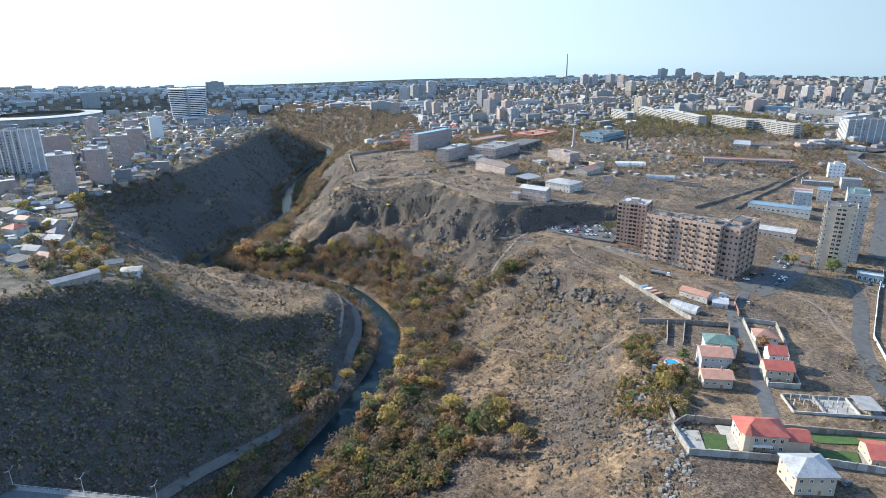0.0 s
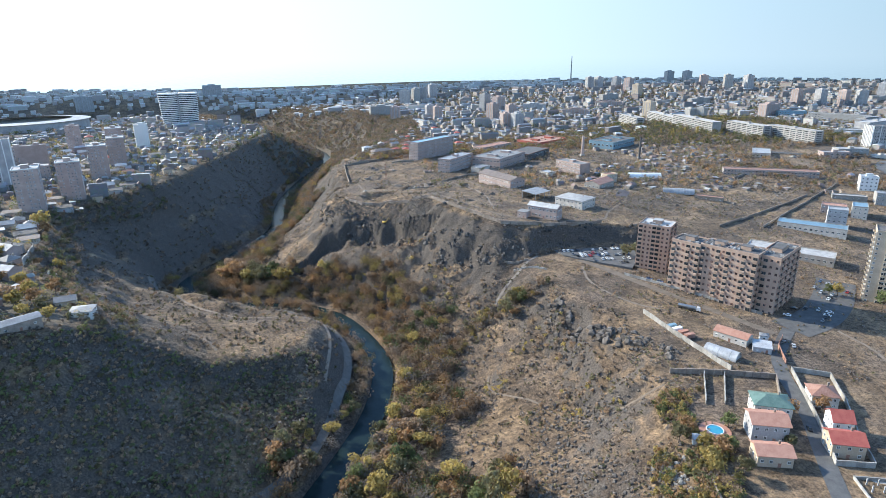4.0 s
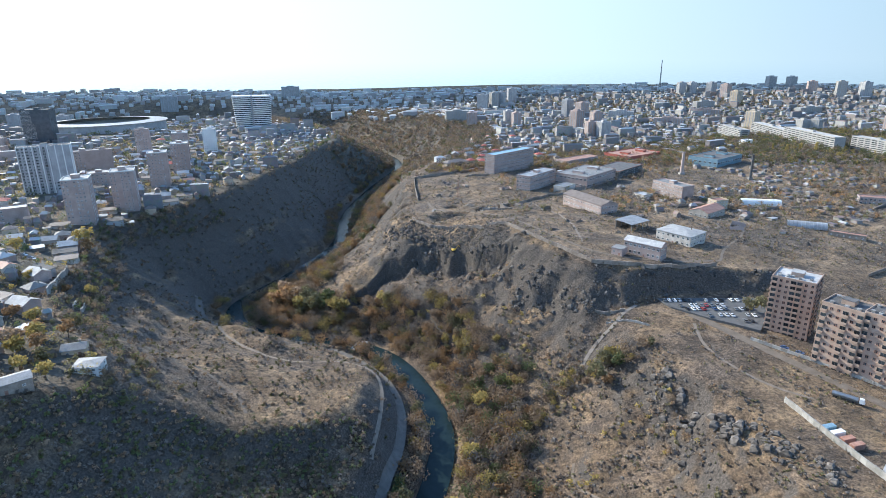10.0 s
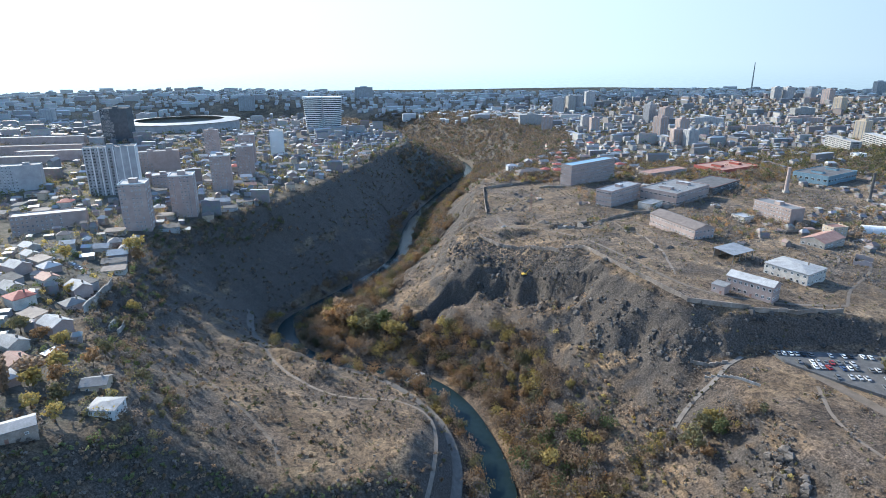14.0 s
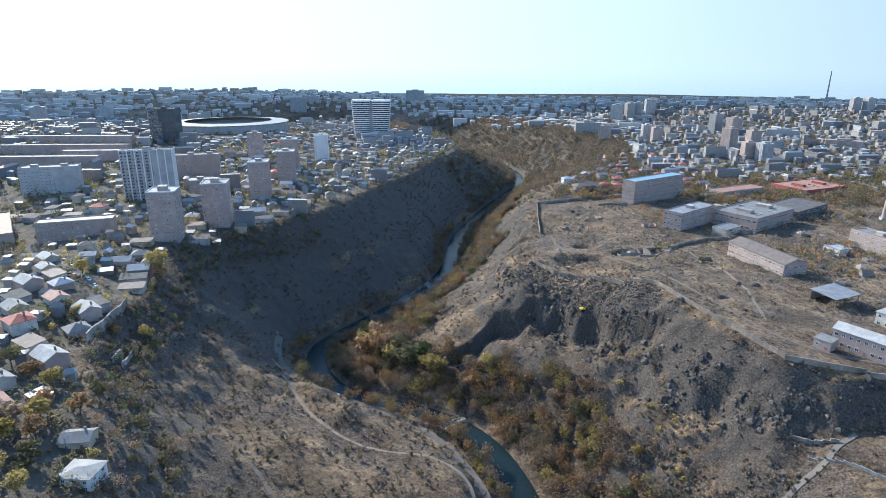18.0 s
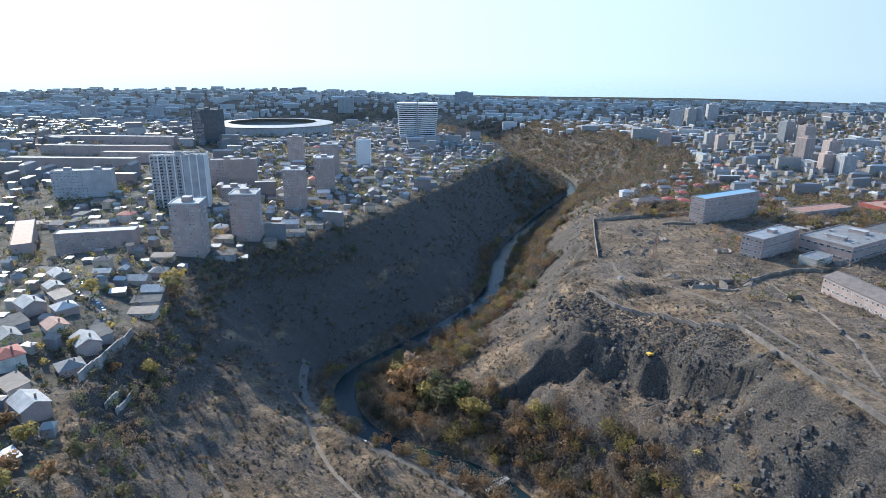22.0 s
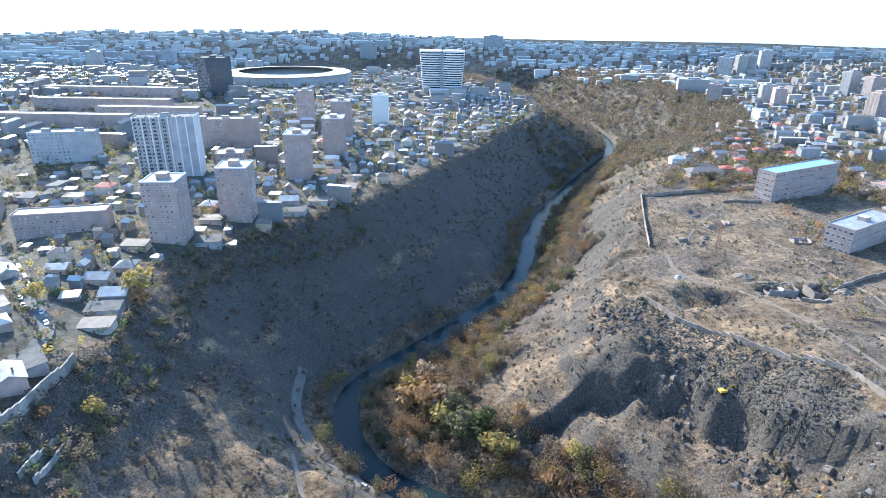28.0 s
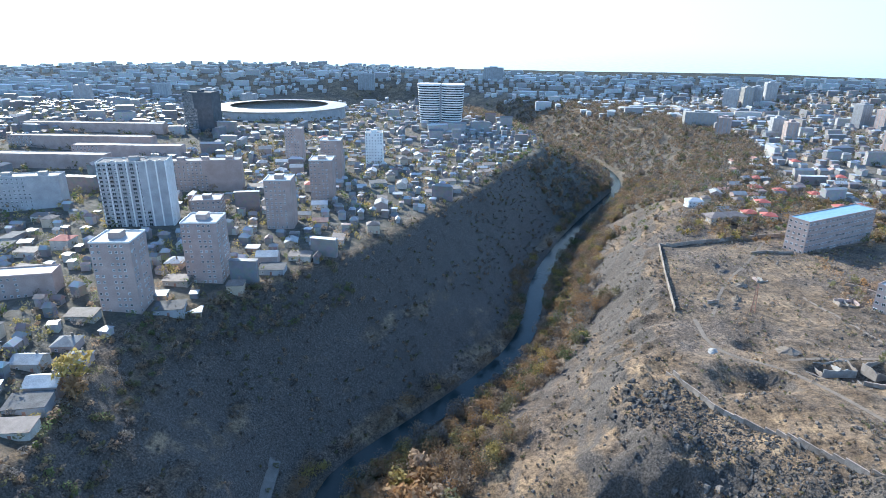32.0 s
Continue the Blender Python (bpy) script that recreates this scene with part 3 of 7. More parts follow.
gx = steps([(-6400, -1600, 240), (-1600, -560, 40), (-560, -330, 10), (-330, 250, 2.6), (250, 460, 7), (460, 1300, 40), (1300, 6400, 240)])
gy = steps([(-900, -100, 80), (-100, 160, 13), (160, 760, 2.6), (760, 1000, 5), (1000, 1500, 12), (1500, 2600, 50), (2600, 6600, 160)])
GX, GY = np.meshgrid(gx, gy)
GZ = np.concatenate([ground_height(a, c) for a, c in zip(np.array_split(GX, 24), np.array_split(GY, 24))])


def gz(x, y):
    """The ground's height by the sheet itself."""
    i = min(max(int(np.searchsorted(gx, x)) - 1, 0), len(gx) - 2)
    j = min(max(int(np.searchsorted(gy, y)) - 1, 0), len(gy) - 2)
    u, v = (x - gx[i]) / (gx[i + 1] - gx[i]), (y - gy[j]) / (gy[j + 1] - gy[j])
    return float((GZ[j, i] * (1 - u) + GZ[j, i + 1] * u) * (1 - v) + (GZ[j + 1, i] * (1 - u) + GZ[j + 1, i + 1] * u) * v)


ny, nx = GX.shape
me = bpy.data.meshes.new("ground")
idx = np.arange(nx * ny).reshape(ny, nx)
quads = np.stack([idx[:-1, :-1], idx[:-1, 1:], idx[1:, 1:], idx[1:, :-1]], -1).reshape(-1, 4)
me.from_pydata(np.stack([GX, GY, GZ], -1).reshape(-1, 3).tolist(), [], quads.tolist())
me.materials.append(M["ground"])
d_w, _, s_w = nearest(GX, GY, L_RIM)
d_e, _, s_e = nearest(GX, GY, RIM)
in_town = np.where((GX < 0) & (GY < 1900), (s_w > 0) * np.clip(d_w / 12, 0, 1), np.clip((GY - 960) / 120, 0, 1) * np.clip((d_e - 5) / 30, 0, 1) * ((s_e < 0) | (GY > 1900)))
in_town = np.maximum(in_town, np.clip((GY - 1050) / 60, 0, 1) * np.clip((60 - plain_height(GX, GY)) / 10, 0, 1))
# garden tone fades with distance, paling far ground the way haze does
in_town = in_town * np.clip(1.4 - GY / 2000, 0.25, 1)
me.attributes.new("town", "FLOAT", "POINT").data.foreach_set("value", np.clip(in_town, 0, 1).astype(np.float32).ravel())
me.polygons.foreach_set("use_smooth", [True] * len(me.polygons))
tagged(put("ground", me), "dry grassy and rocky gorge land with plateaus above it", "ground", kind="structure")


def along(line, every):
    """Evenly spaced places along a line, smoothed at its corners, with the way it runs."""
    pts = [Vector(p[:2]) for p in line]
    for _ in range(2):
        pts = [pts[0]] + [q for a, c in zip(pts, pts[1:]) for q in (a.lerp(c, 0.25), a.lerp(c, 0.75))] + [pts[-1]]
    out, left = [], 0.0
    for a, c in zip(pts, pts[1:]):
        n = (c - a).length
        while left <= n and n > 0:
            out.append((a.lerp(c, left / n), (c - a).normalized()))
            left += every
        left -= n
    return out


def strip(name, line, width, material, label, category, lift=0.12, every=3.0, level=None):
    b = Build()
    rows = []
    for p, w in along(line, every):
        side = Vector((-w.y, w.x)) * width / 2
        a, c = p + side, p - side
        za, zc, zm = (level(q.x, q.y) if level else gz(q.x, q.y) for q in (a, c, p))
        top = max(zm, (za + zc) / 2) + lift
        rows.append(((a.x, a.y, max(za, top - 0.5) + lift), (p.x, p.y, top + 0.03), (c.x, c.y, max(zc, top - 0.5) + lift)))
    for r in rows:
        b.v += list(r)
    for i in range(len(rows) - 1):
        q = 3 * i
        b.f += [(q + 1, q, q + 3, q + 4), (q + 2, q + 1, q + 4, q + 5)]
    ob = put(name, b.mesh(name, material, smooth=True))
    return tagged(ob, label, category, kind="structure")


strip("river_water", RIVER, 14.0, M["water"], "narrow greenish river winding through the gorge", "water", level=lambda x, y: float(nearest(np.array([x]), np.array([y]), RIVER)[1][0]), every=6, lift=0.3)
strip("valley_road", VALLEY_ROAD, 5, M["worn"], "narrow grey road along the river bank", "road")
strip("dirt_track", TRACK, 1.9, M["dirt"], "pale dirt track contouring the bare hill", "road")
strip("footpath", FOOTPATH, 2.4, M["worn"], "broken concrete path climbing out of the gorge", "path", lift=0.3, every=2)
strip("villa_street", VILLA_STREET, 7, M["asphalt"], "grey asphalt street between the walled villas", "road")
strip("east_road", EAST_ROAD, 8, M["asphalt"], "grey asphalt road beside the tower block", "road")
strip("front_track", FRONT_TRACK, 6, M["dirt"], "pale gravel track before the brown apartment blocks", "road")
strip("apartment_yard", YARD, 24, M["asphalt"], "asphalt yard where residents park their cars", "yard", lift=0.15)
strip("hill_track", HILL_TRACK, 1.3, M["dirt"], "worn pale footpath over the dry slope", "path")
for k, line in enumerate(([(190, 530, 0), (205, 560, 0), (240, 600, 0), (262, 660, 0), (250, 720, 0)], [(100, 560, 0), (104, 620, 0), (92, 680, 0), (70, 730, 0), (40, 790, 0)], [(20, 700, 0), (60, 712, 0), (100, 720, 0), (112, 650, 0)], [(262, 346, 0), (266, 318, 0), (250, 288, 0), (246, 262, 0)], [(148, 462, 0), (142, 430, 0), (156, 396, 0), (176, 380, 0)], [(-12, 742, 0), (-4, 790, 0), (20, 850, 0), (34, 900, 0)], [(-190, 470, 0), (-150, 440, 0), (-110, 410, 0), (-96, 384, 0)])):
    strip("field_track", line, 1.8, M["dirt"], "pale worn track across dry ground", "path", lift=0.1)
strip("rim_track", RIM_TRACK, 2.4, M["dirt"], "pale dirt track behind the rim wall", "path")
b = Build()
lot = [(137, 496), (141, 483), (158, 467), (181, 449), (199, 476), (203, 497)]
b.hull([(x, y, 2.75) for x, y in lot] + [(x, y, -1.5) for x, y in lot], [(5, 4, 3, 2, 1, 0)[::-1], *[(6 + i, 6 + (i + 1) % 6, (i + 1) % 6, i) for i in range(6)]])
tagged(put("car_park", b.mesh("car_park", M["asphalt"])), "grey asphalt car park full of cars", "car park", kind="structure")

# ---- the hazy sky low over the horizon, far behind everything ----
def haze_backdrop():
    m = bpy.data.materials.new("horizon_haze")
    m.use_nodes = True
    n, l = m.node_tree.nodes, m.node_tree.links
    n.remove(n["Principled BSDF"])
    geo, sep, em = n.new("ShaderNodeNewGeometry"), n.new("ShaderNodeSeparateXYZ"), n.new("ShaderNodeEmission")
    l.new(geo.outputs["Position"], sep.inputs[0])
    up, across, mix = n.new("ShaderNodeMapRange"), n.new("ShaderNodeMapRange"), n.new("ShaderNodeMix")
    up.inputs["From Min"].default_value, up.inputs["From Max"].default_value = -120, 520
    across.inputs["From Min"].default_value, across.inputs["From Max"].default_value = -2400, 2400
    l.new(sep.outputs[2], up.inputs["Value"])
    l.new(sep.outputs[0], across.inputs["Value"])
    # haze and the brighter sunward side are set in the emission colours
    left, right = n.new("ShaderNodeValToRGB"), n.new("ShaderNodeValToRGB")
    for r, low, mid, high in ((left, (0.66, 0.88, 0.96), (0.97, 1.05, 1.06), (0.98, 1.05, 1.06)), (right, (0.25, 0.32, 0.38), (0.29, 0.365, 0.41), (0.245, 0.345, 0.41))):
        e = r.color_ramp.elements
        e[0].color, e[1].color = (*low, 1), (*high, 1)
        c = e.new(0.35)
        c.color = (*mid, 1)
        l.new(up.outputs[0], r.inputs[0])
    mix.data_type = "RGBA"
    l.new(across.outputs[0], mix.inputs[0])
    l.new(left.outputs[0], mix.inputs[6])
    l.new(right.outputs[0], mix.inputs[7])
    # faint far rows of roofs and trees dissolving in haze painted into the glow
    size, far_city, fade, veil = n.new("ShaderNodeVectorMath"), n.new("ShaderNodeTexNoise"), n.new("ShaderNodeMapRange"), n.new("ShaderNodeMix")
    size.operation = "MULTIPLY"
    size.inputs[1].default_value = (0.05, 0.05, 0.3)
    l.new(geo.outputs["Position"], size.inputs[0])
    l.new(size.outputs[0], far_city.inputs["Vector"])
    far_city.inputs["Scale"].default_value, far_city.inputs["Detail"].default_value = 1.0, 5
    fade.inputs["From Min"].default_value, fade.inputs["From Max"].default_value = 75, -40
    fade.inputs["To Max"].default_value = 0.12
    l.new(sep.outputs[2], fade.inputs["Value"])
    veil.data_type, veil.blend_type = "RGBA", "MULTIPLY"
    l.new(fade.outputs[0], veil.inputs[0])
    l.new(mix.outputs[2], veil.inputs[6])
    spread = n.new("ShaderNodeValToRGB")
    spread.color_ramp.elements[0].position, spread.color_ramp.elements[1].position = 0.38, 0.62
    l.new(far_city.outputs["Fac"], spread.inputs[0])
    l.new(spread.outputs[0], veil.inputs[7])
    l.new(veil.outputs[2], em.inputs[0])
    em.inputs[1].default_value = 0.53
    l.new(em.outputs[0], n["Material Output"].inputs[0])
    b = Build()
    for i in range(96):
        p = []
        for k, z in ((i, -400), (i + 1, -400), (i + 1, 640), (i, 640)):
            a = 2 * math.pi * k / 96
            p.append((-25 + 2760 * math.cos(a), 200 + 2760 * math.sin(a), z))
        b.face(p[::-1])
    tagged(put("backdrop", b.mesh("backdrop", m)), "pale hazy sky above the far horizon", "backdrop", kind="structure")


haze_backdrop()

# ---- buildings ----
rng = random.Random(7)


def window_mesh(w, h, frame_mat):
    b = Build()
    t = 0.14
    for x0, z0, x1, z1 in ((-w / 2, 0, w / 2, t), (-w / 2, h - t, w / 2, h), (-w / 2, t, -w / 2 + t, h - t), (w / 2 - t, t, w / 2, h - t), (-0.05, t, 0.05, h - t)):
        b.box(x0, -0.10, z0, x1, 0.02, z1, 0)
    b.face([(-w / 2 + t, -0.03, t), (w / 2 - t, -0.03, t), (w / 2 - t, -0.03, h - t), (-w / 2 + t, -0.03, h - t)], 1)
    return b.mesh("window", frame_mat, M["glass"])


MADE = {}


def window(w, h, trim_key="grey"):
    if (w, h, trim_key) not in MADE:
        MADE[w, h, trim_key] = window_mesh(w, h, M[trim_key])
    return MADE[w, h, trim_key]


def balcony(w, wall):
    """A slab with a parapet and two cheeks."""
    if ("balcony", w, wall.name) not in MADE:
        b = Build()
        b.box(-w / 2, -1.2, -0.12, w / 2, 0, 0.06)
        b.box(-w / 2, -1.2, 0.06, w / 2, -1.08, 1.0)
        b.box(-w / 2, -1.08, 0.06, -w / 2 + 0.1, 0, 1.0)
        b.box(w / 2 - 0.1, -1.08, 0.06, w / 2, 0, 1.0)
        MADE["balcony", w, wall.name] = b.mesh("balcony", wall)
    return MADE["balcony", w, wall.name]


def unit_mesh():
    if "unit" not in MADE:
        b = Build()
        b.box(-0.9, -0.7, 0, 0.9, 0.7, 0.9)
        b.box(-1.0, -0.8, 0.9, 1.0, 0.8, 1.0)
        b.tube((0.4, 0, 1.0), (0.4, 0, 1.5), 0.15, 0.15)
        MADE["unit"] = b.mesh("roof_unit", M["asbestos"])
    return MADE["unit"]


FACES = {"s": lambda w, d: ((0, -d / 2), 0, w), "n": lambda w, d: ((0, d / 2), 180, w), "w": lambda w, d: ((-w / 2, 0), -90, d), "e": lambda w, d: ((w / 2, 0), 90, d)}


def block(name, x, y, w, d, h, rot, wall, roof, label, category, storeys=5, bay=3.2, win=(1.4, 1.5), sides="sw", parapet=0.8, huts=1, base=None,
          trim_key="rail", group="", slab=0.35, most=290, deep=4.0, pattern="W", skip=0.0, units=0, piers=0, hut_h=2.6, rim=None):
    """A flat-roofed building of many storeys: walls, parapet, roof, roof huts, each window and balcony. pattern: bays in turn, W a window, B a balcony door
    with its balcony, O a blind bay."""
    z = (min(gz(x + u * w / 2, y + v * d / 2) for u in (-1, 1) for v in (-1, 1)) if base is None else base)
    root = new(name)
    root.matrix_basis = pose(x, y, z, 0, 0, rot)
    tagged(root, label, category, group)
    b = Build()
    b.box(-w / 2, -d / 2, -deep, w / 2, d / 2, h)
    put("wall", b.mesh("wall", wall), root)
    b = Build()
    o, i = [(-w / 2 - 0.1, -d / 2 - 0.1), (w / 2 + 0.1, -d / 2 - 0.1), (w / 2 + 0.1, d / 2 + 0.1), (-w / 2 - 0.1, d / 2 + 0.1)], None
    i = [(u * (1 - 2 * slab / w), v * (1 - 2 * slab / d)) for u, v in o]
    p = [(u, v, h + 0.005) for u, v in o] + [(u, v, h + parapet) for u, v in o] + [(u, v, h + 0.005) for u, v in i] + [(u, v, h + parapet) for u, v in i]
    f = []
    for k in range(4):
        q = (k + 1) % 4
        f += [(k, q, 4 + q, 4 + k), (4 + k, 4 + q, 12 + q, 12 + k), (12 + k, 12 + q, 8 + q, 8 + k), (q, k, 8 + k, 8 + q)]
    b.hull(p, f)
    put("parapet", b.mesh("parapet", rim or wall), root)
    b = Build()
    b.box(-w / 2 + slab + 0.02, -d / 2 + slab + 0.02, h + 0.004, w / 2 - slab - 0.02, d / 2 - slab - 0.02, h + 0.12)
    put("roof", b.mesh("roof", roof), root)
    for k in range(huts):
        hx = (k + 0.5) / huts * w - w / 2
        e = min(3.0, w / huts * 0.3)
        b = Build()
        b.box(hx - e, -d * 0.16, h + 0.13, hx + e, d * 0.16, h + hut_h)
        hut = put("roof_hut", b.mesh("roof_hut", wall), root)
        b = Build()
        b.box(hx - e - 0.2, -d * 0.16 - 0.2, h + hut_h + 0.004, hx + e + 0.2, d * 0.16 + 0.2, h + hut_h + 0.16)
        put("hut_roof", b.mesh("hut_roof", roof), hut)
    for k in range(units):
        put("roof_unit", unit_mesh(), root, pose(rng.uniform(-0.42, 0.42) * w, rng.choice((-1, 1)) * rng.uniform(0.22, 0.38) * d, h + 0.125, 0, 0, rng.choice((0, 90, 20))))
    n, sh = 0, h / storeys
    for s in sides:
        (cx, cy), turn, length = FACES[s](w, d)
        bays = max(1, int(length / bay))
        at = pose(cx, cy, 0, 0, 0, turn)
        for c in range(bays):
            kind = pattern[c % len(pattern)] if s in "sn" or "B" not in pattern else "WBW"[c % 3]
            u = (c + 0.5) / bays * length - length / 2
            for k in range(storeys):
                if n >= most or kind == "O" or rng.random() < skip:
                    continue
                if kind == "B":
                    put("window", window(2.6, 2.3, "darkroof" if trim_key == "rust" else trim_key), root, at @ pose(u, -0.02, k * sh + 0.35))
                    if k:
                        put("balcony", balcony(2.9, wall), root, at @ pose(u, -0.02, k * sh + 0.2))
                    n += 1
                else:
                    put("window", window(*win, trim_key), root, at @ pose(u, -0.02, k * sh + (sh - win[1]) * 0.55))
                n += 1
        for c in range(piers):
            u = c / (piers - 1) * (length - 1.0) - length / 2 + 0.5
            b = Build()
            b.box(u - 0.45, -0.55, 0, u + 0.45, -0.004, h + parapet + 0.4)
            put("pier", b.mesh("pier", M["white"]), root, at)
    return root


APT = "apartment building"
block("apartment_building", 200, 455, 22, 19, 35, -40, M["brown"], M["asbestos"], "brown tuff apartment block of eleven storeys by the car park", APT, 11, 3.1, (1.5, 1.6), "sew", base=-1, trim_key="rust", pattern="BWWB", units=9, huts=1)
for k, (cx, cy, off) in enumerate(((205, 416, 0), (216, 402, 1.5), (227, 389, 0))):
    block("apartment_building", cx + off, cy, 19.4, 16 - 0.6 * (k % 2), 36.0 + 0.5 * k, -52, M["brown"], M["darkroof"], "brown tuff apartment block with stacked balconies and dark roof", APT, 9, 2.85, (1.5, 1.6), "swe" if k == 2 else "s", base=-2.5, trim_key="rust", pattern="BWWBWB", units=8, group="brown apartment row")
block("apartment_building", 248, 388, 14, 36, 37.4, -52, M["brown"], M["darkroof"], "brown tuff corner block with dark flat roof", APT, 9, 3.0, (1.5, 1.6), "se", base=-4, trim_key="rust", pattern="WBWWB", units=10, huts=1, group="brown apartment row")
block("tower_block", 324, 388, 19, 17, 48, -38, M["beige"], M["darkroof"], "beige tower block with stacked white balconies", APT, 15, 3.1, (1.3, 1.5), "sw", base=-5, pattern="WOBBOW", huts=1, units=4)
block("tower_block", 352, 408, 14, 26, 52, -38, M["grey"], M["greensheet"], "dark grey tower with a planted roof", APT, 16, 3.4, (1.6, 1.5), "sw", base=-5, huts=1, most=70)
block("shop_building", 332, 360, 15, 7, 5, -38, M["bluesheet"], M["tin"], "low green glazed shop by the road", "shop", 1, 2.6, (2.0, 2.6), "sw", base=-4.5, huts=0)
block("workshop_building", 372, 520, 52, 16, 7, -40, M["plaster"], M["bluesheet"], "long low workshop with pale blue roof", "workshop", 1, 4, (2, 1.6), "sw", huts=0)
block("depot_building", 318, 470, 60, 18, 6, -42, M["plaster"], M["asbestos"], "long low depot with grey roof", "depot", 1, 4, (2, 1.6), "sw", huts=0)
block("grey_building", 402, 530, 15, 12, 16, -36, M["grey"], M["tin"], "small grey building with pale roof", "building", 4, 3.2, sides="sw", huts=0)
block("office_block", 742, 864, 66, 20, 36, -6, M["grey"], M["darkroof"], "dark glazed office block with white ribs", "office building", 9, 3.4, (2.2, 2.2), "sw", huts=1, most=70, piers=7)

# towers on the western plateau
block("tower_block", -308, 621, 20, 19, 39, 22, M["pink"], M["asbestos"], "grey-pink tower block above the gorge", APT, 12, 2.6, (1.3, 1.4), "se", pattern="WWOW", skip=0.16, hut_h=3.2, rim=M["white"])
block("tower_block", -295, 669, 20, 19, 37, 22, M["pink"], M["asbestos"], "grey-pink tower block above the gorge", APT, 12, 2.6, (1.3, 1.4), "se", pattern="WWOW", skip=0.16, hut_h=3.2, rim=M["white"])
block("tower_block", -308, 765, 19, 18, 36, 22, M["pink"], M["asbestos"], "grey-pink tower block among low houses", APT, 12, 3.0, (1.3, 1.4), "se", skip=0.16, rim=M["white"], most=50)
block("tower_block", -318, 842, 19, 18, 34, 22, M["pink"], M["asbestos"], "grey-pink tower block among low houses", APT, 11, 3.0, (1.3, 1.4), "se", skip=0.16, rim=M["white"], most=48)
block("tower_block", -344, 905, 19, 18, 38, 22, M["pink"], M["asbestos"], "grey-pink tower block among low houses", APT, 12, 3.0, (1.3, 1.4), "se", skip=0.16, rim=M["white"], most=48)
block("tower_block", -338, 985, 18, 17, 34, 22, M["white"], M["asbestos"], "pale tower block near the gorge rim", APT, 11, 3.0, (1.3, 1.4), "se", skip=0.1, most=60)
block("tower_block", -420, 960, 18, 17, 36, 22, M["pink"], M["asbestos"], "grey-pink tower block among low houses", APT, 12, 3.0, (1.3, 1.4), "se", skip=0.16, most=48)
block("slab_block", -402, 728, 46, 17, 47, 30, M["grey"], M["darkroof"], "tall grey slab block with white piers", APT, 16, 3.4, (1.8, 1.6), "se", piers=8, units=10, pattern="BW", most=200)
block("apartment_slab", -372, 602, 52, 13, 16, 32, M["pink"], M["asbestos"], "five-storey pink tuff apartment house", APT, 5, 3.2, (1.3, 1.4), "se", skip=0.1, huts=0, most=50)
block("apartment_slab", -440, 600, 76, 13, 15, -42, M["pink"], M["rust"], "long five-storey apartment house with rust roof", APT, 5, 3.6, (1.3, 1.4), "sw", skip=0.1, huts=0, most=50)
block("apartment_slab", -515, 728, 52, 14, 27, 30, M["grey"], M["asbestos"], "nine-storey dark panel apartment house", APT, 9, 3.4, (1.4, 1.5), "se", skip=0.1, huts=2, most=72)
block("apartment_slab", -424, 825, 60, 14, 27, 30, M["pink"], M["asbestos"], "nine-storey pink panel apartment house", APT, 9, 3.4, (1.4, 1.5), "se", skip=0.1, huts=3, most=72)
block("stone_building", -372, 762, 22, 18, 14, 30, M["pink"], M["asbestos"], "small pink stone building with roof pavilion", "building", 4, 3.2, sides="se", huts=1)
for k, (cx, cy, ln) in enumerate(((-640, 830, 150), (-690, 930, 170), (-600, 910, 120), (-760, 1010, 190))):
    block("apartment_slab", cx, cy, ln, 14, 15, 18, M["pink"], M["asbestos"], "long five-storey apartment house with pale roof", APT, 5, 4.2, (1.6, 1.5), "s", huts=0, most=36, group="long apartment rows")
block("glass_tower", -640, 1080, 40, 26, 52, 14, M["darkglass"], M["darkroof"], "blue glazed tower beside the stadium", "office building", 13, 3.6, (2.6, 2.6), "se", most=60)


def round_tower():
    """The white office tower: two bowed halves that widen upwards, banded floor by floor."""
    x, y = -372, 1290
    z = gz(x, y)
    root = new("office_tower")
    root.matrix_basis = pose(x, y, z, 0, 0, 14)
    tagged(root, "white office tower of two bowed halves with ribbon windows", "office building")

    def ring(sx, z0, z1, grow, shift):
        pts = []
        for zz in (z0, z1):
            for i in range(20):
                a = 2 * math.pi * i / 20
                s = 1 + 0.0022 * zz
                pts.append((shift * s + sx * s * math.copysign(abs(math.cos(a)) ** 0.6, math.cos(a)) + 0 * grow, (11 + grow) * s * math.copysign(abs(math.sin(a)) ** 0.75, math.sin(a)), zz))
        return pts, [(i, (i + 1) % 20, 20 + (i + 1) % 20, 20 + i) for i in range(20)] + [tuple(range(19, -1, -1)), tuple(range(20, 40))]

    for shift in (-16, 16):
        for k in range(17):
            b = Build()
            b.hull(*ring(15.6, k * 3.5 - (6 if k == 0 else 0), k * 3.5 + 1.7, 0.5, shift))
            put("floor_band", b.mesh("floor_band", M["white"]), root)
            b = Build()
            b.hull(*ring(15.0, k * 3.5 + 1.704, k * 3.5 + 3.496, 0, shift))
            put("window_band", b.mesh("window_band", M["glass"]), root)
        b = Build()
        b.hull(*ring(15.6, 59.5, 62.0, 0.5, shift))
        put("cornice", b.mesh("cornice", M["white"]), root)
    b = Build()
    b.box(-3, -6, 0, 3, 6, 61)
    put("core", b.mesh("core", M["grey"]), root)


round_tower()


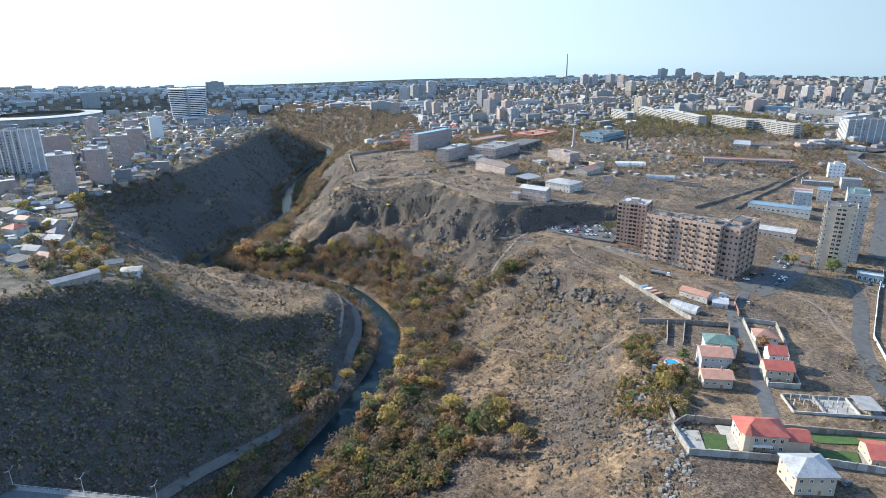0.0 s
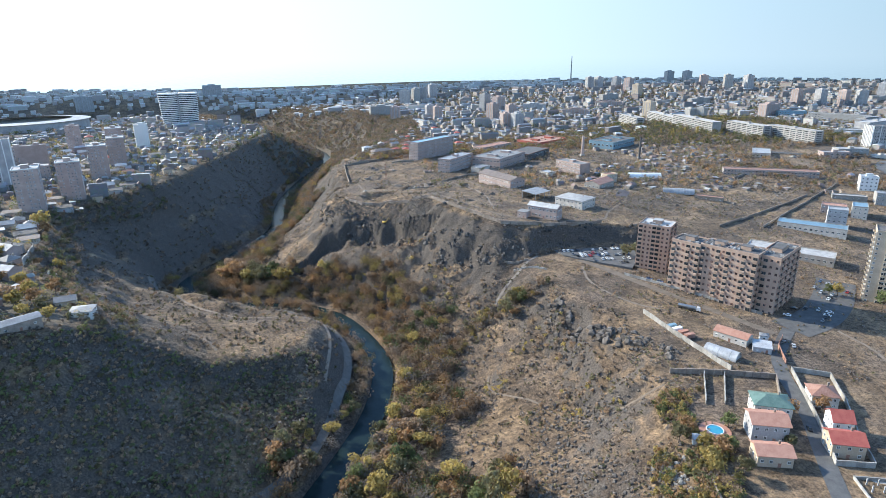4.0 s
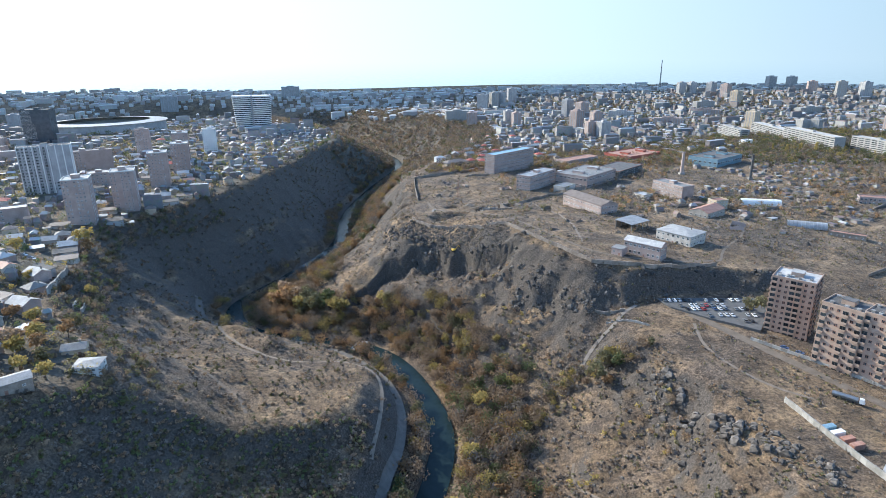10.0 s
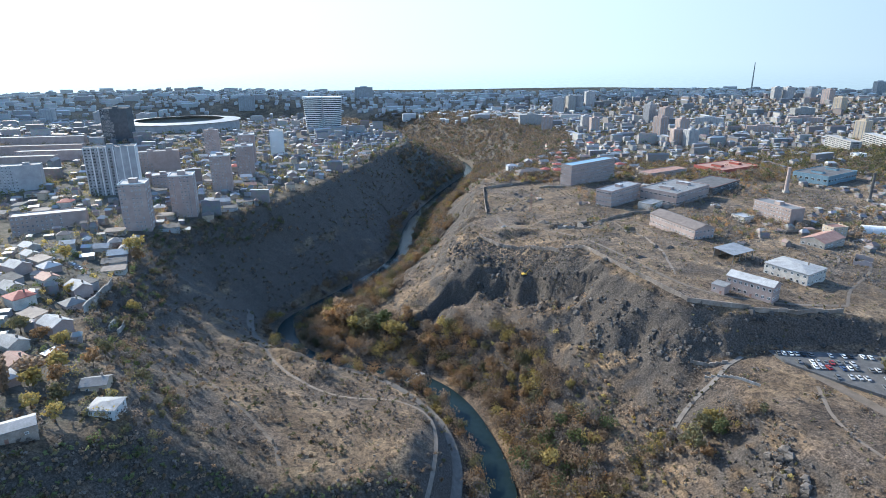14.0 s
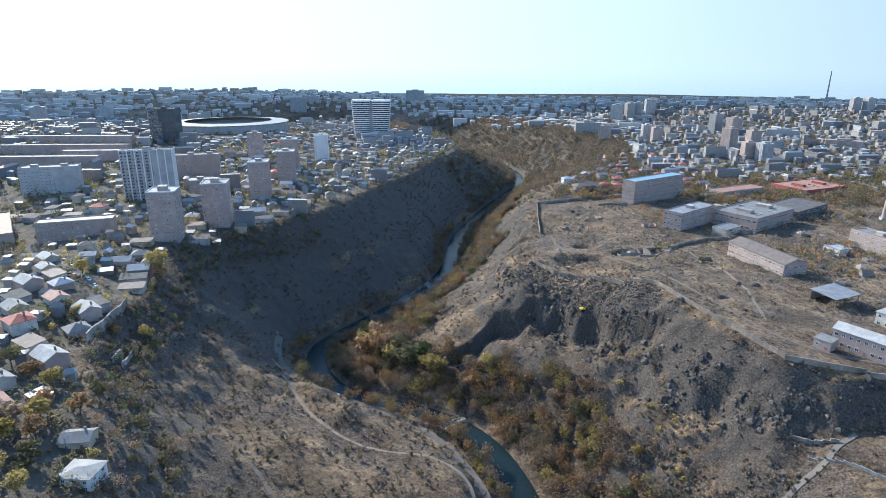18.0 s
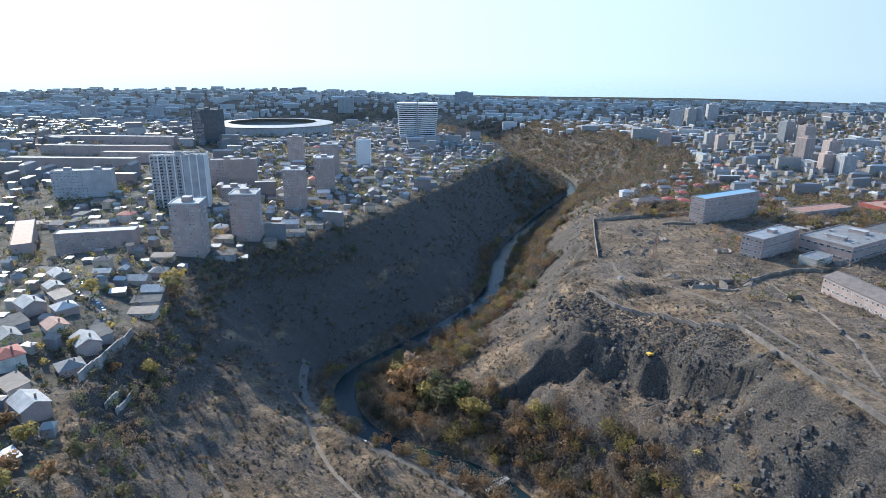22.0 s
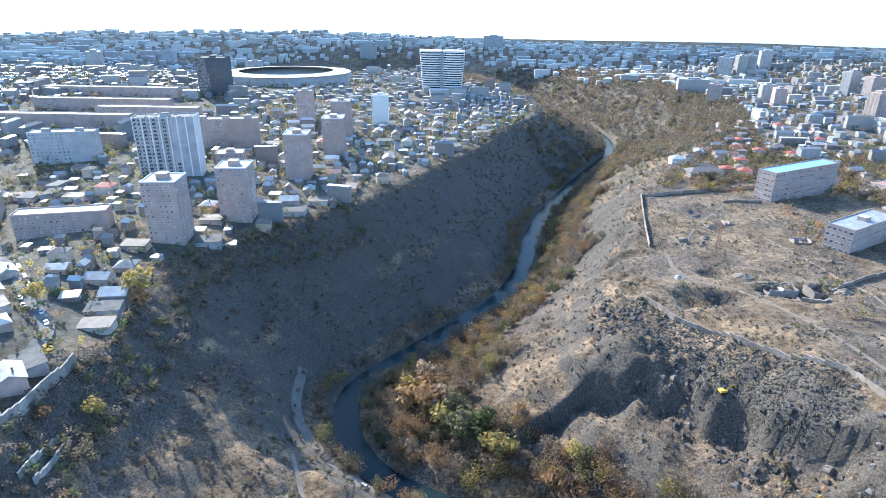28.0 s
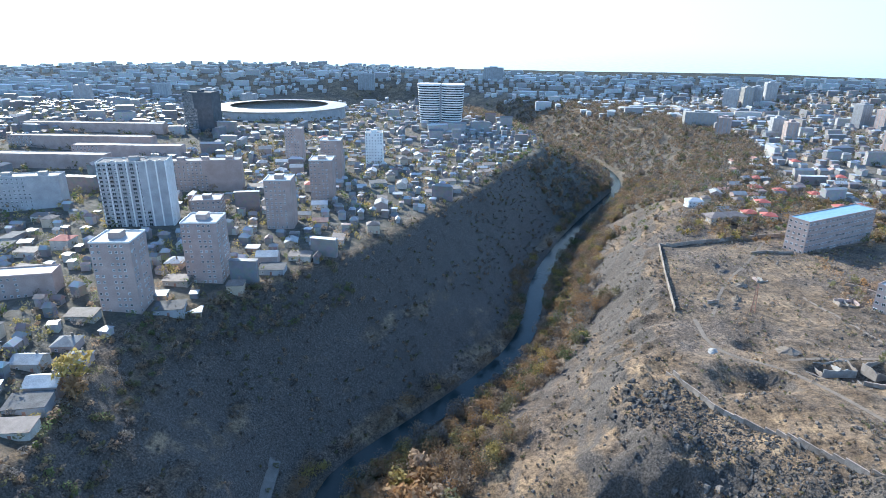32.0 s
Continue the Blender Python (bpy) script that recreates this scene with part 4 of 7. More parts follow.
def stadium():
    """A shallow oval bowl with a pale canopy ring."""
    x, y = -640, 1260
    z = gz(x, y)
    root = new("stadium")
    root.matrix_basis = pose(x, y, z, 0, 0, 30)
    tagged(root, "oval stadium with a pale canopy ring", "stadium")
    for name, r0, z0, r1, z1, m in (("outer_wall", 1.0, -6, 1.0, 16, "grey"), ("canopy", 1.03, 16.1, 0.74, 18, "tin"), ("seating", 0.96, 13, 0.6, 0.5, "concrete")):
        b = Build()
        n = 40
        pts = []
        for r, zz in ((r0, z0), (r1, z1)):
            pts += [(105 * r * math.cos(2 * math.pi * i / n), 80 * r * math.sin(2 * math.pi * i / n), zz) for i in range(n)]
        pts += [(p[0], p[1], p[2] - 0.6) for p in pts] if name == "canopy" else []
        f = [(i, (i + 1) % n, n + (i + 1) % n, n + i) for i in range(n)]
        if name == "canopy":
            f += [(2 * n + (i + 1) % n, 2 * n + i, 3 * n + i, 3 * n + (i + 1) % n) for i in range(n)]
        b.hull(pts, f)
        put(name, b.mesh(name, M[m]), root)


stadium()

# the old works on the eastern plateau
W = "factory"
block("factory_building", 78, 910, 80, 16, 25, 46, M["pink"], M["bluesheet"], "six-storey pink factory block with pale blue roof", W, 6, 3.8, (2.0, 1.7), "sw", huts=0)
block("factory_building", 97, 793, 54, 17, 17, 51, M["pink"], M["tin"], "four-storey pink factory block", W, 4, 3.4, (2.0, 1.7), "sw", huts=1)
block("factory_hall", 156, 814, 64, 40, 13, 48, M["pink"], M["asbestos"], "broad pink factory hall with pale roof", W, 2, 5, (3.0, 1.8), "sw", huts=2, units=6)
block("factory_shed", 124, 770, 22, 13, 6, 48, M["plaster"], M["tin"], "low shed with pale sloping roof", "shed", 1, 4, (1.6, 1.2), "s", huts=0)
block("office_building", 229, 741, 40, 16, 14, -63, M["pink"], M["asbestos"], "four-storey pink office building", "office building", 4, 3.0, (1.5, 1.5), "sw", huts=1)
block("store_building", 196, 730, 14, 12, 5, -60, M["plaster"], M["tin"], "small store with pale roof", "building", 1, 4, (1.4, 1.2), "sw", huts=0)
block("dark_hall", 206, 866, 62, 34, 10, 48, M["darkroof"], M["darkroof"], "dark roofless steel factory hall", W, 2, 6, (3.4, 2.4), "sw", huts=0, rim=M["rust"])
block("blue_hall", 352, 935, 64, 40, 10, 40, M["bluesheet"], M["darkroof"], "broad hall with blue walls and dark roof", W, 1, 6, (3.6, 2.4), "sw", huts=2)
block("low_factory", 178, 975, 66, 20, 9, 38, M["pink"], M["rust"], "long low factory building with rusty roof", W, 2, 4, (1.8, 1.5), "sw", huts=0)
block("red_hall", 268, 1020, 70, 46, 9, 36, M["redtile"], M["rust"], "low hall with red-brown roof", W, 1, 5, (2.4, 1.8), "sw", huts=2)
block("stone_building", 254, 690, 14, 11, 9, 20, M["beige"], M["rust"], "small ruined stone building", "building", 3, 3.2, (1.2, 1.4), "sw", huts=0)
block("ruined_building", 452, 703, 100, 12, 7, -22, M["pink"], M["rust"], "long roofless ruined workshop", "ruin", 2, 3.6, (2.0, 2.0), "sw", huts=0, most=60)
block("long_shed", 326, 608, 26, 7, 3.5, -38, M["mudwall"], M["rust"], "low rusty shed on the dry field", "shed", 1, 4, (1.2, 1.0), "s", huts=0)
for k, (cx, cy, ln, rr, hh) in enumerate(((564, 1088, 132, -88, 21), (570, 1222, 132, -92, 21), (610, 1003, 82, -80, 19), (645, 938, 90, -78, 20), (511, 1240, 84, -90, 21))):
    block("apartment_slab", cx, cy, ln, 16, hh, rr, M["pale"], M["asbestos"], "long pale seven-storey apartment slab beyond the works", APT, 7, 11, (9.4, 1.5), "se", huts=1, most=84, trim_key="grey", group="pale apartment slabs")
block("white_kiosk", 478, 1120, 16, 12, 7, 20, M["white"], M["tin"], "small white building among trees", "building", 2, 4, (1.6, 1.4), "sw", huts=0)
block("ruined_store", 518, 822, 46, 22, 6, 58, M["plaster"], M["tin"], "long open store with a worn pale roof", "ruin", 1, 4, (2.0, 2.0), "sw", huts=0)

# ---- houses with pitched roofs ----
def roof_mesh(kind, w, d, rise, over, mat_, thick=0.22):
    """A pitched roof with thickness, over a w by d plan, its eaves at z = 0."""
    W2, D2 = w / 2 + over, d / 2 + over
    b = Build()
    if kind == "gable":
        top = [(-W2, 0, rise), (W2, 0, rise)]
        up = [(-W2, -D2, 0), (W2, -D2, 0), (W2, D2, 0), (-W2, D2, 0)] + top
        f = [(0, 1, 5, 4), (2, 3, 4, 5)]
        e = [(0, 1), (1, 5), (5, 2), (2, 3), (3, 4), (4, 0)]
    elif kind == "hip":
        r = max(W2 - D2, 0.4)
        up = [(-W2, -D2, 0), (W2, -D2, 0), (W2, D2, 0), (-W2, D2, 0), (-r, 0, rise), (r, 0, rise)]
        f = [(0, 1, 5, 4), (1, 2, 5), (2, 3, 4, 5), (3, 0, 4)]
        e = [(0, 1), (1, 2), (2, 3), (3, 0)]
    else:
        up = [(-W2, -D2, 0), (W2, -D2, 0), (W2, D2, rise), (-W2, D2, rise)]
        f = [(0, 1, 2, 3)]
        e = [(0, 1), (1, 2), (2, 3), (3, 0)]
    n = len(up)
    pts = [(x, y, z + thick) for x, y, z in up] + up
    b.hull(pts, f + [tuple(n + i for i in reversed(q)) for q in f] + [(i + n, j + n, j, i) for i, j in e])
    return b.mesh("roof", mat_)


def gable_end(w, d, h, rise, kind):
    """Walls of a house, with the pointed ends that its roof needs."""
    b = Build()
    b.box(-w / 2, -d / 2, -2.5, w / 2, d / 2, h)
    if kind == "gable":
        for x in (-w / 2, w / 2):
            s = 0.004 if x < 0 else -0.004
            b.hull([(x, -d / 2, h), (x, d / 2, h), (x, 0, h + rise * d / (d + 1.0)), (x + s * 60, -d / 2, h), (x + s * 60, d / 2, h), (x + s * 60, 0, h + rise * d / (d + 1.0))], [(0, 1, 2), (5, 4, 3), (0, 2, 5, 3), (1, 4, 5, 2)])
    elif kind == "shed":
        b.hull([(-w / 2, d / 2, h), (w / 2, d / 2, h), (w / 2, d / 2, h + rise * 0.9), (-w / 2, d / 2, h + rise * 0.9), (-w / 2, -d / 2, h), (w / 2, -d / 2, h)], [(1, 0, 3, 2), (0, 4, 3), (5, 1, 2), (4, 5, 2, 3)])
    return b


def house(name, m, w, d, h, kind, rise, wall, roof, label, category="house", storeys=1, bay=3.0, win=(1.2, 1.3), sides="sewn", over=0.5, chimney=True, door=True, group="", most=40, trim_key="rail"):
    root = new(name)
    root.matrix_basis = m
    tagged(root, label, category, group)
    put("wall", gable_end(w, d, h, rise, kind).mesh("wall", wall), root)
    put("roof", roof_mesh(kind, w, d, rise, over, roof), root, pose(0, 0, h + 0.01))
    n, sh = 0, h / storeys
    for s in sides:
        (cx, cy), turn, length = FACES[s](w, d)
        bays = max(1, int(length / bay))
        for k in range(storeys):
            for c in range(bays):
                if n >= most:
                    break
                u = (c + 0.5) / bays * length - length / 2
                if door and s == "s" and k == 0 and c == bays // 2:
                    if "door" not in MADE:
                        b = Build()
                        b.box(-0.5, -0.08, 0, 0.5, 0, 2.05)
                        b.box(-0.6, -0.05, 0, -0.5, 0.0, 2.15)
                        b.box(0.5, -0.05, 0, 0.6, 0.0, 2.15)
                        MADE["door"] = b.mesh("door", M["rust"])
                    put("door", MADE["door"], root, pose(cx, cy, 0, 0, 0, turn) @ pose(u, -0.005, 0.05))
                else:
                    put("window", window(*win, trim_key), root, pose(cx, cy, 0, 0, 0, turn) @ pose(u, -0.02, k * sh + (sh - win[1]) * 0.55))
                n += 1
    if chimney:
        b = Build()
        b.box(-0.35, -0.35, 0, 0.35, 0.35, rise + 1.1)
        b.box(-0.45, -0.45, rise + 1.1, 0.45, 0.45, rise + 1.25)
        put("chimney", b.mesh("chimney", M["mudwall"]), root, pose(w * 0.22, d * 0.16, h - 0.1))
    return root


def on(x, y, rot=0, low=0.0, spread=0.0):
    z = min(gz(x + a * spread, y + c * spread) for a in (-1, 0, 1) for c in (-1, 0, 1)) if spread else gz(x, y)
    return pose(x, y, z + low, 0, 0, rot)


# buildings of the old works with pitched roofs
house("barrack_hall", on(131, 679, -63), 54, 19, 9, "gable", 3.2, M["pink"], M["brownroof"], "long pink hall with a brown pitched roof", "factory", 2, 3.6, (1.6, 1.7), "sew", 0.6, False, False, most=60)
house("stone_school", on(139, 536, -43, 0, 4), 27, 10, 9.5, "gable", 2.6, M["pink"], M["asbestos"], "two-storey pink building with worn pale roof", "building", 2, 3.2, (1.7, 1.7), "sew", 0.5, False, most=50)
house("annex_hut", on(121, 536, -43), 8, 7, 5, "shed", 0.6, M["pink"], M["asbestos"], "small pink annex with flat pale roof", "building", 1, 3, (1.3, 1.3), "sw", 0.3, False)
house("two_storey_hall", on(178, 575, -50, 0, 4), 28, 22, 8, "hip", 1.6, M["plaster"], M["asbestos"], "plain hall with pale hipped roof", "building", 2, 4, (1.7, 1.6), "sew", 0.6, True, most=40)
house("ruined_hall", on(232, 660, 40, 0, 4), 30, 18, 6, "gable", 3.4, M["plaster"], M["rust"], "half-collapsed hall with rusty roof", "ruin", 1, 4, (1.8, 1.6), "sew", 0.3, False)
house("works_manager_house", on(8, 945, 30), 34, 14, 5.5, "hip", 3.0, M["beige"], M["brownroof"], "low house with a broad brown roof", "house", 1, 3.4, (1.4, 1.6), "sew", 0.7, True)
house("rim_house", on(-14, 1000, 20), 14, 11, 6, "hip", 2.4, M["white"], M["tin"], "pale house with grey roof among trees", "house", 2, 3.2, (1.3, 1.4), "sew", 0.5, True)


def open_canopy():
    x, y, z = 150, 607, gz(150, 607)
    root = new("canopy_shed")
    root.matrix_basis = pose(x, y, z, 0, 0, 37)
    tagged(root, "open shed with a pale sheet roof on posts", "shed")
    put("roof", roof_mesh("shed", 22, 16, 1.2, 0.4, M["tin"]), root, pose(0, 0, 5))
    for u in (-10.4, -3.5, 3.5, 10.4):
        for v in (-7.6, 7.6):
            b = Build()
            b.box(-0.2, -0.2, -2, 0.2, 0.2, 5.0 + (v + 8) / 16 * 1.1)
            put("post", b.mesh("post", M["steel"]), root, pose(u, v, 0))
    b = Build()
    b.box(-10.6, 7.85, -2, 10.6, 8.0, 4.6)
    put("back_wall", b.mesh("back_wall", M["mudwall"]), root)


open_canopy()


def arched_shed(x, y, length, width, rot, m, label):
    """A barrel-vaulted sheet-metal shed."""
    root = new("arched_shed")
    root.matrix_basis = on(x, y, rot, 0.0, 3)
    tagged(root, label, "shed")
    r, n = width / 2, 12
    b = Build()
    pts = []
    for u in (-length / 2, length / 2):
        for rr in (r, r - 0.25):
            pts += [(u, rr * math.cos(math.pi * i / n), -0.5 + 1.05 * rr * math.sin(math.pi * i / n) + 0.5) for i in range(n + 1)]
    q = n + 1
    f = [(i, i + 1, 2 * q + i + 1, 2 * q + i) for i in range(n)] + [(q + i + 1, q + i, 3 * q + i, 3 * q + i + 1) for i in range(n)]
    f += [(i + 1, i, q + i, q + i + 1) for i in range(n)] + [(2 * q + i, 2 * q + i + 1, 3 * q + i + 1, 3 * q + i) for i in range(n)]
    b.hull(pts, f)
    put("vault", b.mesh("vault", m, smooth=False), root)
    for k in range(int(length / 3)):
        b = Build()
        u = -length / 2 + 1.5 + 3 * k
        rib = []
        for du in (-0.12, 0.12):
            for rr in (r + 0.12, r + 0.01):
                rib += [(u + du, rr * math.cos(math.pi * i / n), 1.05 * rr * math.sin(math.pi * i / n)) for i in range(n + 1)]
        b.hull(rib, f)
        put("rib", b.mesh("rib", m), root)
    b = Build()
    b.hull([(length / 2 - 0.6, (r - 0.3) * math.cos(math.pi * i / n), 1.05 * (r - 0.3) * math.sin(math.pi * i / n)) for i in range(n + 1)] + [(length / 2 - 0.4, (r - 0.3) * math.cos(math.pi * i / n), 1.05 * (r - 0.3) * math.sin(math.pi * i / n)) for i in range(n + 1)],
           [tuple(range(n, -1, -1)), tuple(range(q, 2 * q))])
    put("end_wall", b.mesh("end_wall", M["grey"]), root)


arched_shed(178, 324, 17, 8, -52, M["tin"], "barrel-vaulted silver tin shed in a walled yard")
arched_shed(303, 708, 36, 11, -12, M["white"], "long white barrel-vaulted shed on the old works")
arched_shed(306, 632, 30, 10, -22, M["tin"], "silver barrel-vaulted shed with a rusty patch")


def chimney_stack(x, y, h, r0, r1, m, label, bands=()):
    root = new("chimney_stack")
    root.matrix_basis = on(x, y)
    tagged(root, label, "chimney")
    b = Build()
    b.tube((0, 0, -1), (0, 0, h), r0, r1, 14)
    put("shaft", b.mesh("shaft", m), root)
    b = Build()
    b.tube((0, 0, h + 0.004), (0, 0, h + 1.0), r1 + 0.25, r1 + 0.25, 14)
    put("crown", b.mesh("crown", m), root)
    b = Build()
    b.box(-r0 - 0.6, -r0 - 0.6, -2, r0 + 0.6, r0 + 0.6, 2.5)
    put("plinth", b.mesh("plinth", M["concrete"]), root)


chimney_stack(280, 856, 26, 2.2, 1.6, M["pink"], "stout pink brick factory chimney")
chimney_stack(348, 826, 28, 1.5, 1.2, M["darkroof"], "thin black iron factory chimney")
chimney_stack(785, 2500, 104, 3.0, 1.4, M["concrete"], "tall thin mast far over the city")


def lattice_mast(x, y, h):
    root = new("pylon")
    root.matrix_basis = on(x, y)
    tagged(root, "rusty lattice pylon on the bare plateau", "pylon")
    for sx, sy in ((-1, -1), (1, -1), (1, 1), (-1, 1)):
        b = Build()
        b.tube((sx * 1.1, sy * 1.1, -0.5), (sx * 0.25, sy * 0.25, h), 0.16, 0.1, 5)
        put("leg", b.mesh("leg", M["rust"]), root)
    for k in range(7):
        z0, z1 = h * k / 7, h * (k + 1) / 7
        e0, e1 = 1.1 - 0.85 * k / 7, 1.1 - 0.85 * (k + 1) / 7
        b = Build()
        for (ax, ay), (cx, cy) in (((-1, -1), (1, -1)), ((1, -1), (1, 1)), ((1, 1), (-1, 1)), ((-1, 1), (-1, -1))):
            b.tube((ax * e0, ay * e0, z0), (cx * e1, cy * e1, z1), 0.07, 0.07, 4)
        put("brace", b.mesh("brace", M["rust"]), root)
    b = Build()
    b.box(-2.4, -0.12, h * 0.86, 2.4, 0.12, h * 0.86 + 0.25)
    put("crossarm", b.mesh("crossarm", M["rust"]), root)


lattice_mast(10, 756, 18)

# ---- walls and fences, panel by panel ----
def panel_mesh(key, m):
    if ("panel", key) not in MADE:
        b = Build()
        b.box(-0.5, -0.5, -0.4, 0.5, 0.5, 1.0)
        b.box(-0.5, -0.7, 1.0, 0.5, 0.7, 1.05)
        MADE["panel", key] = b.mesh("panel", m)
        p = Build()
        p.box(-0.5, -0.5, -0.4, 0.5, 0.5, 1.06)
        MADE["post", key] = p.mesh("post", m)
    return MADE["panel", key], MADE["post", key]


def fence(name, line, high, thick, key, label, every=4.0, category="wall", posts=True):
    """A wall that follows the ground, made of panels between posts."""
    root = new(name)
    p0 = line[0]
    root.matrix_basis = on(p0[0], p0[1])
    inv = root.matrix_basis.inverted()
    tagged(root, label, category)
    panel, post = panel_mesh(key, M[key])
    for (ax, ay), (bx, by) in zip(line, line[1:]):
        ln = math.hypot(bx - ax, by - ay)
        n = max(1, round(ln / every))
        turn = math.degrees(math.atan2(by - ay, bx - ax))
        for k in range(n):
            u = (k + 0.5) / n
            x, y = ax + u * (bx - ax), ay + u * (by - ay)
            z = min(gz(x, y), gz(ax + k / n * (bx - ax), ay + k / n * (by - ay)), gz(ax + (k + 1) / n * (bx - ax), ay + (k + 1) / n * (by - ay)))
            hh = high * (1 + 0.04 * math.sin(x * 3.1 + y))
            put("panel", panel, root, inv @ pose(x, y, z, 0, 0, turn) @ Matrix.Diagonal((ln / n - 0.05, thick, hh + 0.5, 1)))
            if posts:
                x, y = ax + k / n * (bx - ax), ay + k / n * (by - ay)
                put("post", post, root, inv @ pose(x, y, gz(x, y) - 0.2, 0, 0, turn) @ Matrix.Diagonal((thick * 1.5, thick * 1.5, hh + 0.75, 1)))
    return root


fence("rim_wall", [(183, 520), (150, 512), (135, 511), (98, 518), (68, 558), (46, 596), (30, 610), (5, 634), (-16, 650), (-36, 674)], 2.2, 0.4, "mudwall", "long brown stone wall along the cliff rim", 4.5, posts=False)
fence("plateau_wall", [(-32, 743), (-38, 800), (-43, 860)], 2.4, 0.35, "mudwall", "straight brown wall on the bare plateau", 5, posts=False)
fence("plateau_wall", [(-62, 880), (-43, 860), (-33, 857), (37, 911), (62, 925)], 2.4, 0.35, "mudwall", "brown boundary wall before the trees", 6, posts=False)
fence("yard_wall", [(159, 379), (164, 350), (173, 307)], 2.2, 0.4, "concrete", "pale concrete yard wall above the slope", 3.5)
fence("street_wall", [(142, 309), (166, 304), (191, 298)], 2.2, 0.4, "mudwall", "grey stone wall along the plots", 3.5)
fence("plot_wall", [(158, 306), (145, 280)], 1.6, 0.3, "concrete", "low wall between empty plots", 3.5)
fence("plot_wall", [(167, 303), (153, 278)], 1.6, 0.3, "concrete", "low wall between empty plots", 3.5)
fence("garden_wall", [(191, 298), (178, 275), (168, 256)], 2.0, 0.35, "mudwall", "stone garden wall by the street", 3.5)
fence("garden_wall", [(172, 233), (186, 262), (204, 305), (220, 298), (209, 274), (195, 250), (186, 230), (172, 233)], 2.0, 0.35, "concrete", "pale garden wall round two red-roofed houses", 3.5, posts=False)
fence("garden_wall", [(112, 207), (120, 211), (127, 209), (156, 200), (196, 190), (228, 182)], 2.4, 0.4, "mudwall", "stone wall with piers behind the villa lawn", 3.5)
fence("garden_wall", [(112, 207), (110, 189), (142, 181), (162, 176), (180, 169), (200, 163)], 2.4, 0.4, "concrete", "grey wall round the villa garden", 3.5)
fence("terrace_wall", [(119, 228), (115, 211), (112, 207)], 2.0, 0.4, "mudwall", "rough stone retaining wall on the slope", 3.0)
fence("apartment_kerb_wall", [(172, 441), (193, 418), (214, 394), (232, 372)], 1.2, 0.4, "concrete", "low pale retaining wall before the apartments", 4.0)
fence("roadside_wall", [(355, 374), (318, 336), (264, 277), (238, 232)], 1.2, 0.3, "rail", "low white roadside wall", 6.0, posts=False)
fence("yard_fence", [(206, 312), (214, 330), (224, 341)], 2.0, 0.25, "rust", "dark sheet fence of the yard", 3.0)
fence("old_wall", [(95, 487), (104, 484), (113, 484)], 1.4, 0.4, "mudwall", "broken brown wall near the car park", 3.0)
fence("old_wall", [(100, 476), (110, 470), (121, 460)], 0.9, 0.3, "concrete", "broken low concrete wall at the field edge", 3.0)
fence("works_wall", [(64, 700), (84, 723), (106, 745), (128, 752)], 2.0, 0.4, "mudwall", "crumbling wall of the old works", 5.0, posts=False)
fence("works_wall", [(210, 690), (250, 700), (290, 690)], 1.8, 0.35, "mudwall", "crumbling wall of the old works", 5.0, posts=False)
fence("field_wall", [(291, 526), (437, 616)], 1.6, 0.4, "mudwall", "low earth wall across the dry field", 12.0, posts=False)
fence("field_wall", [(331, 526), (498, 653)], 1.6, 0.4, "mudwall", "low earth wall across the dry field", 12.0, posts=False)

for k, line in enumerate(([(26, 694), (34, 690), (44, 690)], [(44, 690), (46, 682), (56, 680), (62, 690)], [(-14, 760), (-8, 762)], [(300, 690), (340, 700), (380, 690)], [(280, 760), (320, 770)], [(200, 650), (212, 640)], [(400, 690), (440, 720)], [(330, 740), (350, 790)], [(90, 800), (60, 820)], [(20, 860), (50, 876)])):
    fence("ruined_wall", line, 1.5, 0.6, "mudwall", "ruined stone wall standing on rubble ground", 4.0, "ruin", posts=False)

# ---- the villas ----
def villa_lawn(name, pts, m, label, lift=0.15):
    b = Build()
    cx, cy = sum(p[0] for p in pts) / len(pts), sum(p[1] for p in pts) / len(pts)
    z = max(gz(*p) for p in pts) + lift
    top = [(x, y, z) for x, y in pts]
    n = len(pts)
    b.hull(top + [(x, y, z - 1.5) for x, y in pts], [tuple(range(n))] + [(n + i, n + (i + 1) % n, (i + 1) % n, i) for i in range(n)])
    return tagged(put(name, b.mesh(name, m)), label, "garden", kind="structure")


villa_lawn("lawn", [(122, 201), (118, 190.5), (126, 188.5), (131, 199)], M["lawn"], "small square of green lawn")
villa_lawn("lawn", [(158, 198.6), (166, 190), (190, 185.5), (195, 189.2)], M["lawn"], "long green lawn before the garden wall")
villa_lawn("lawn", [(160, 186), (162, 178), (172, 176), (176, 183)], M["lawn"], "green lawn between paved paths")
villa_lawn("court", [(113.5, 205), (111.5, 190.5), (117.6, 189.6), (121.5, 203)], M["concrete"], "pale paved court", 0.2)
villa_lawn("terrace", [(130.5, 206), (128, 190), (158, 183), (160, 197)], M["concrete"], "pale paved terrace round the villa", 0.1)
villa_lawn("drive", [(176.6, 183), (172.6, 175), (180, 171), (196, 184.5)], M["concrete"], "pale paved drive", 0.1)


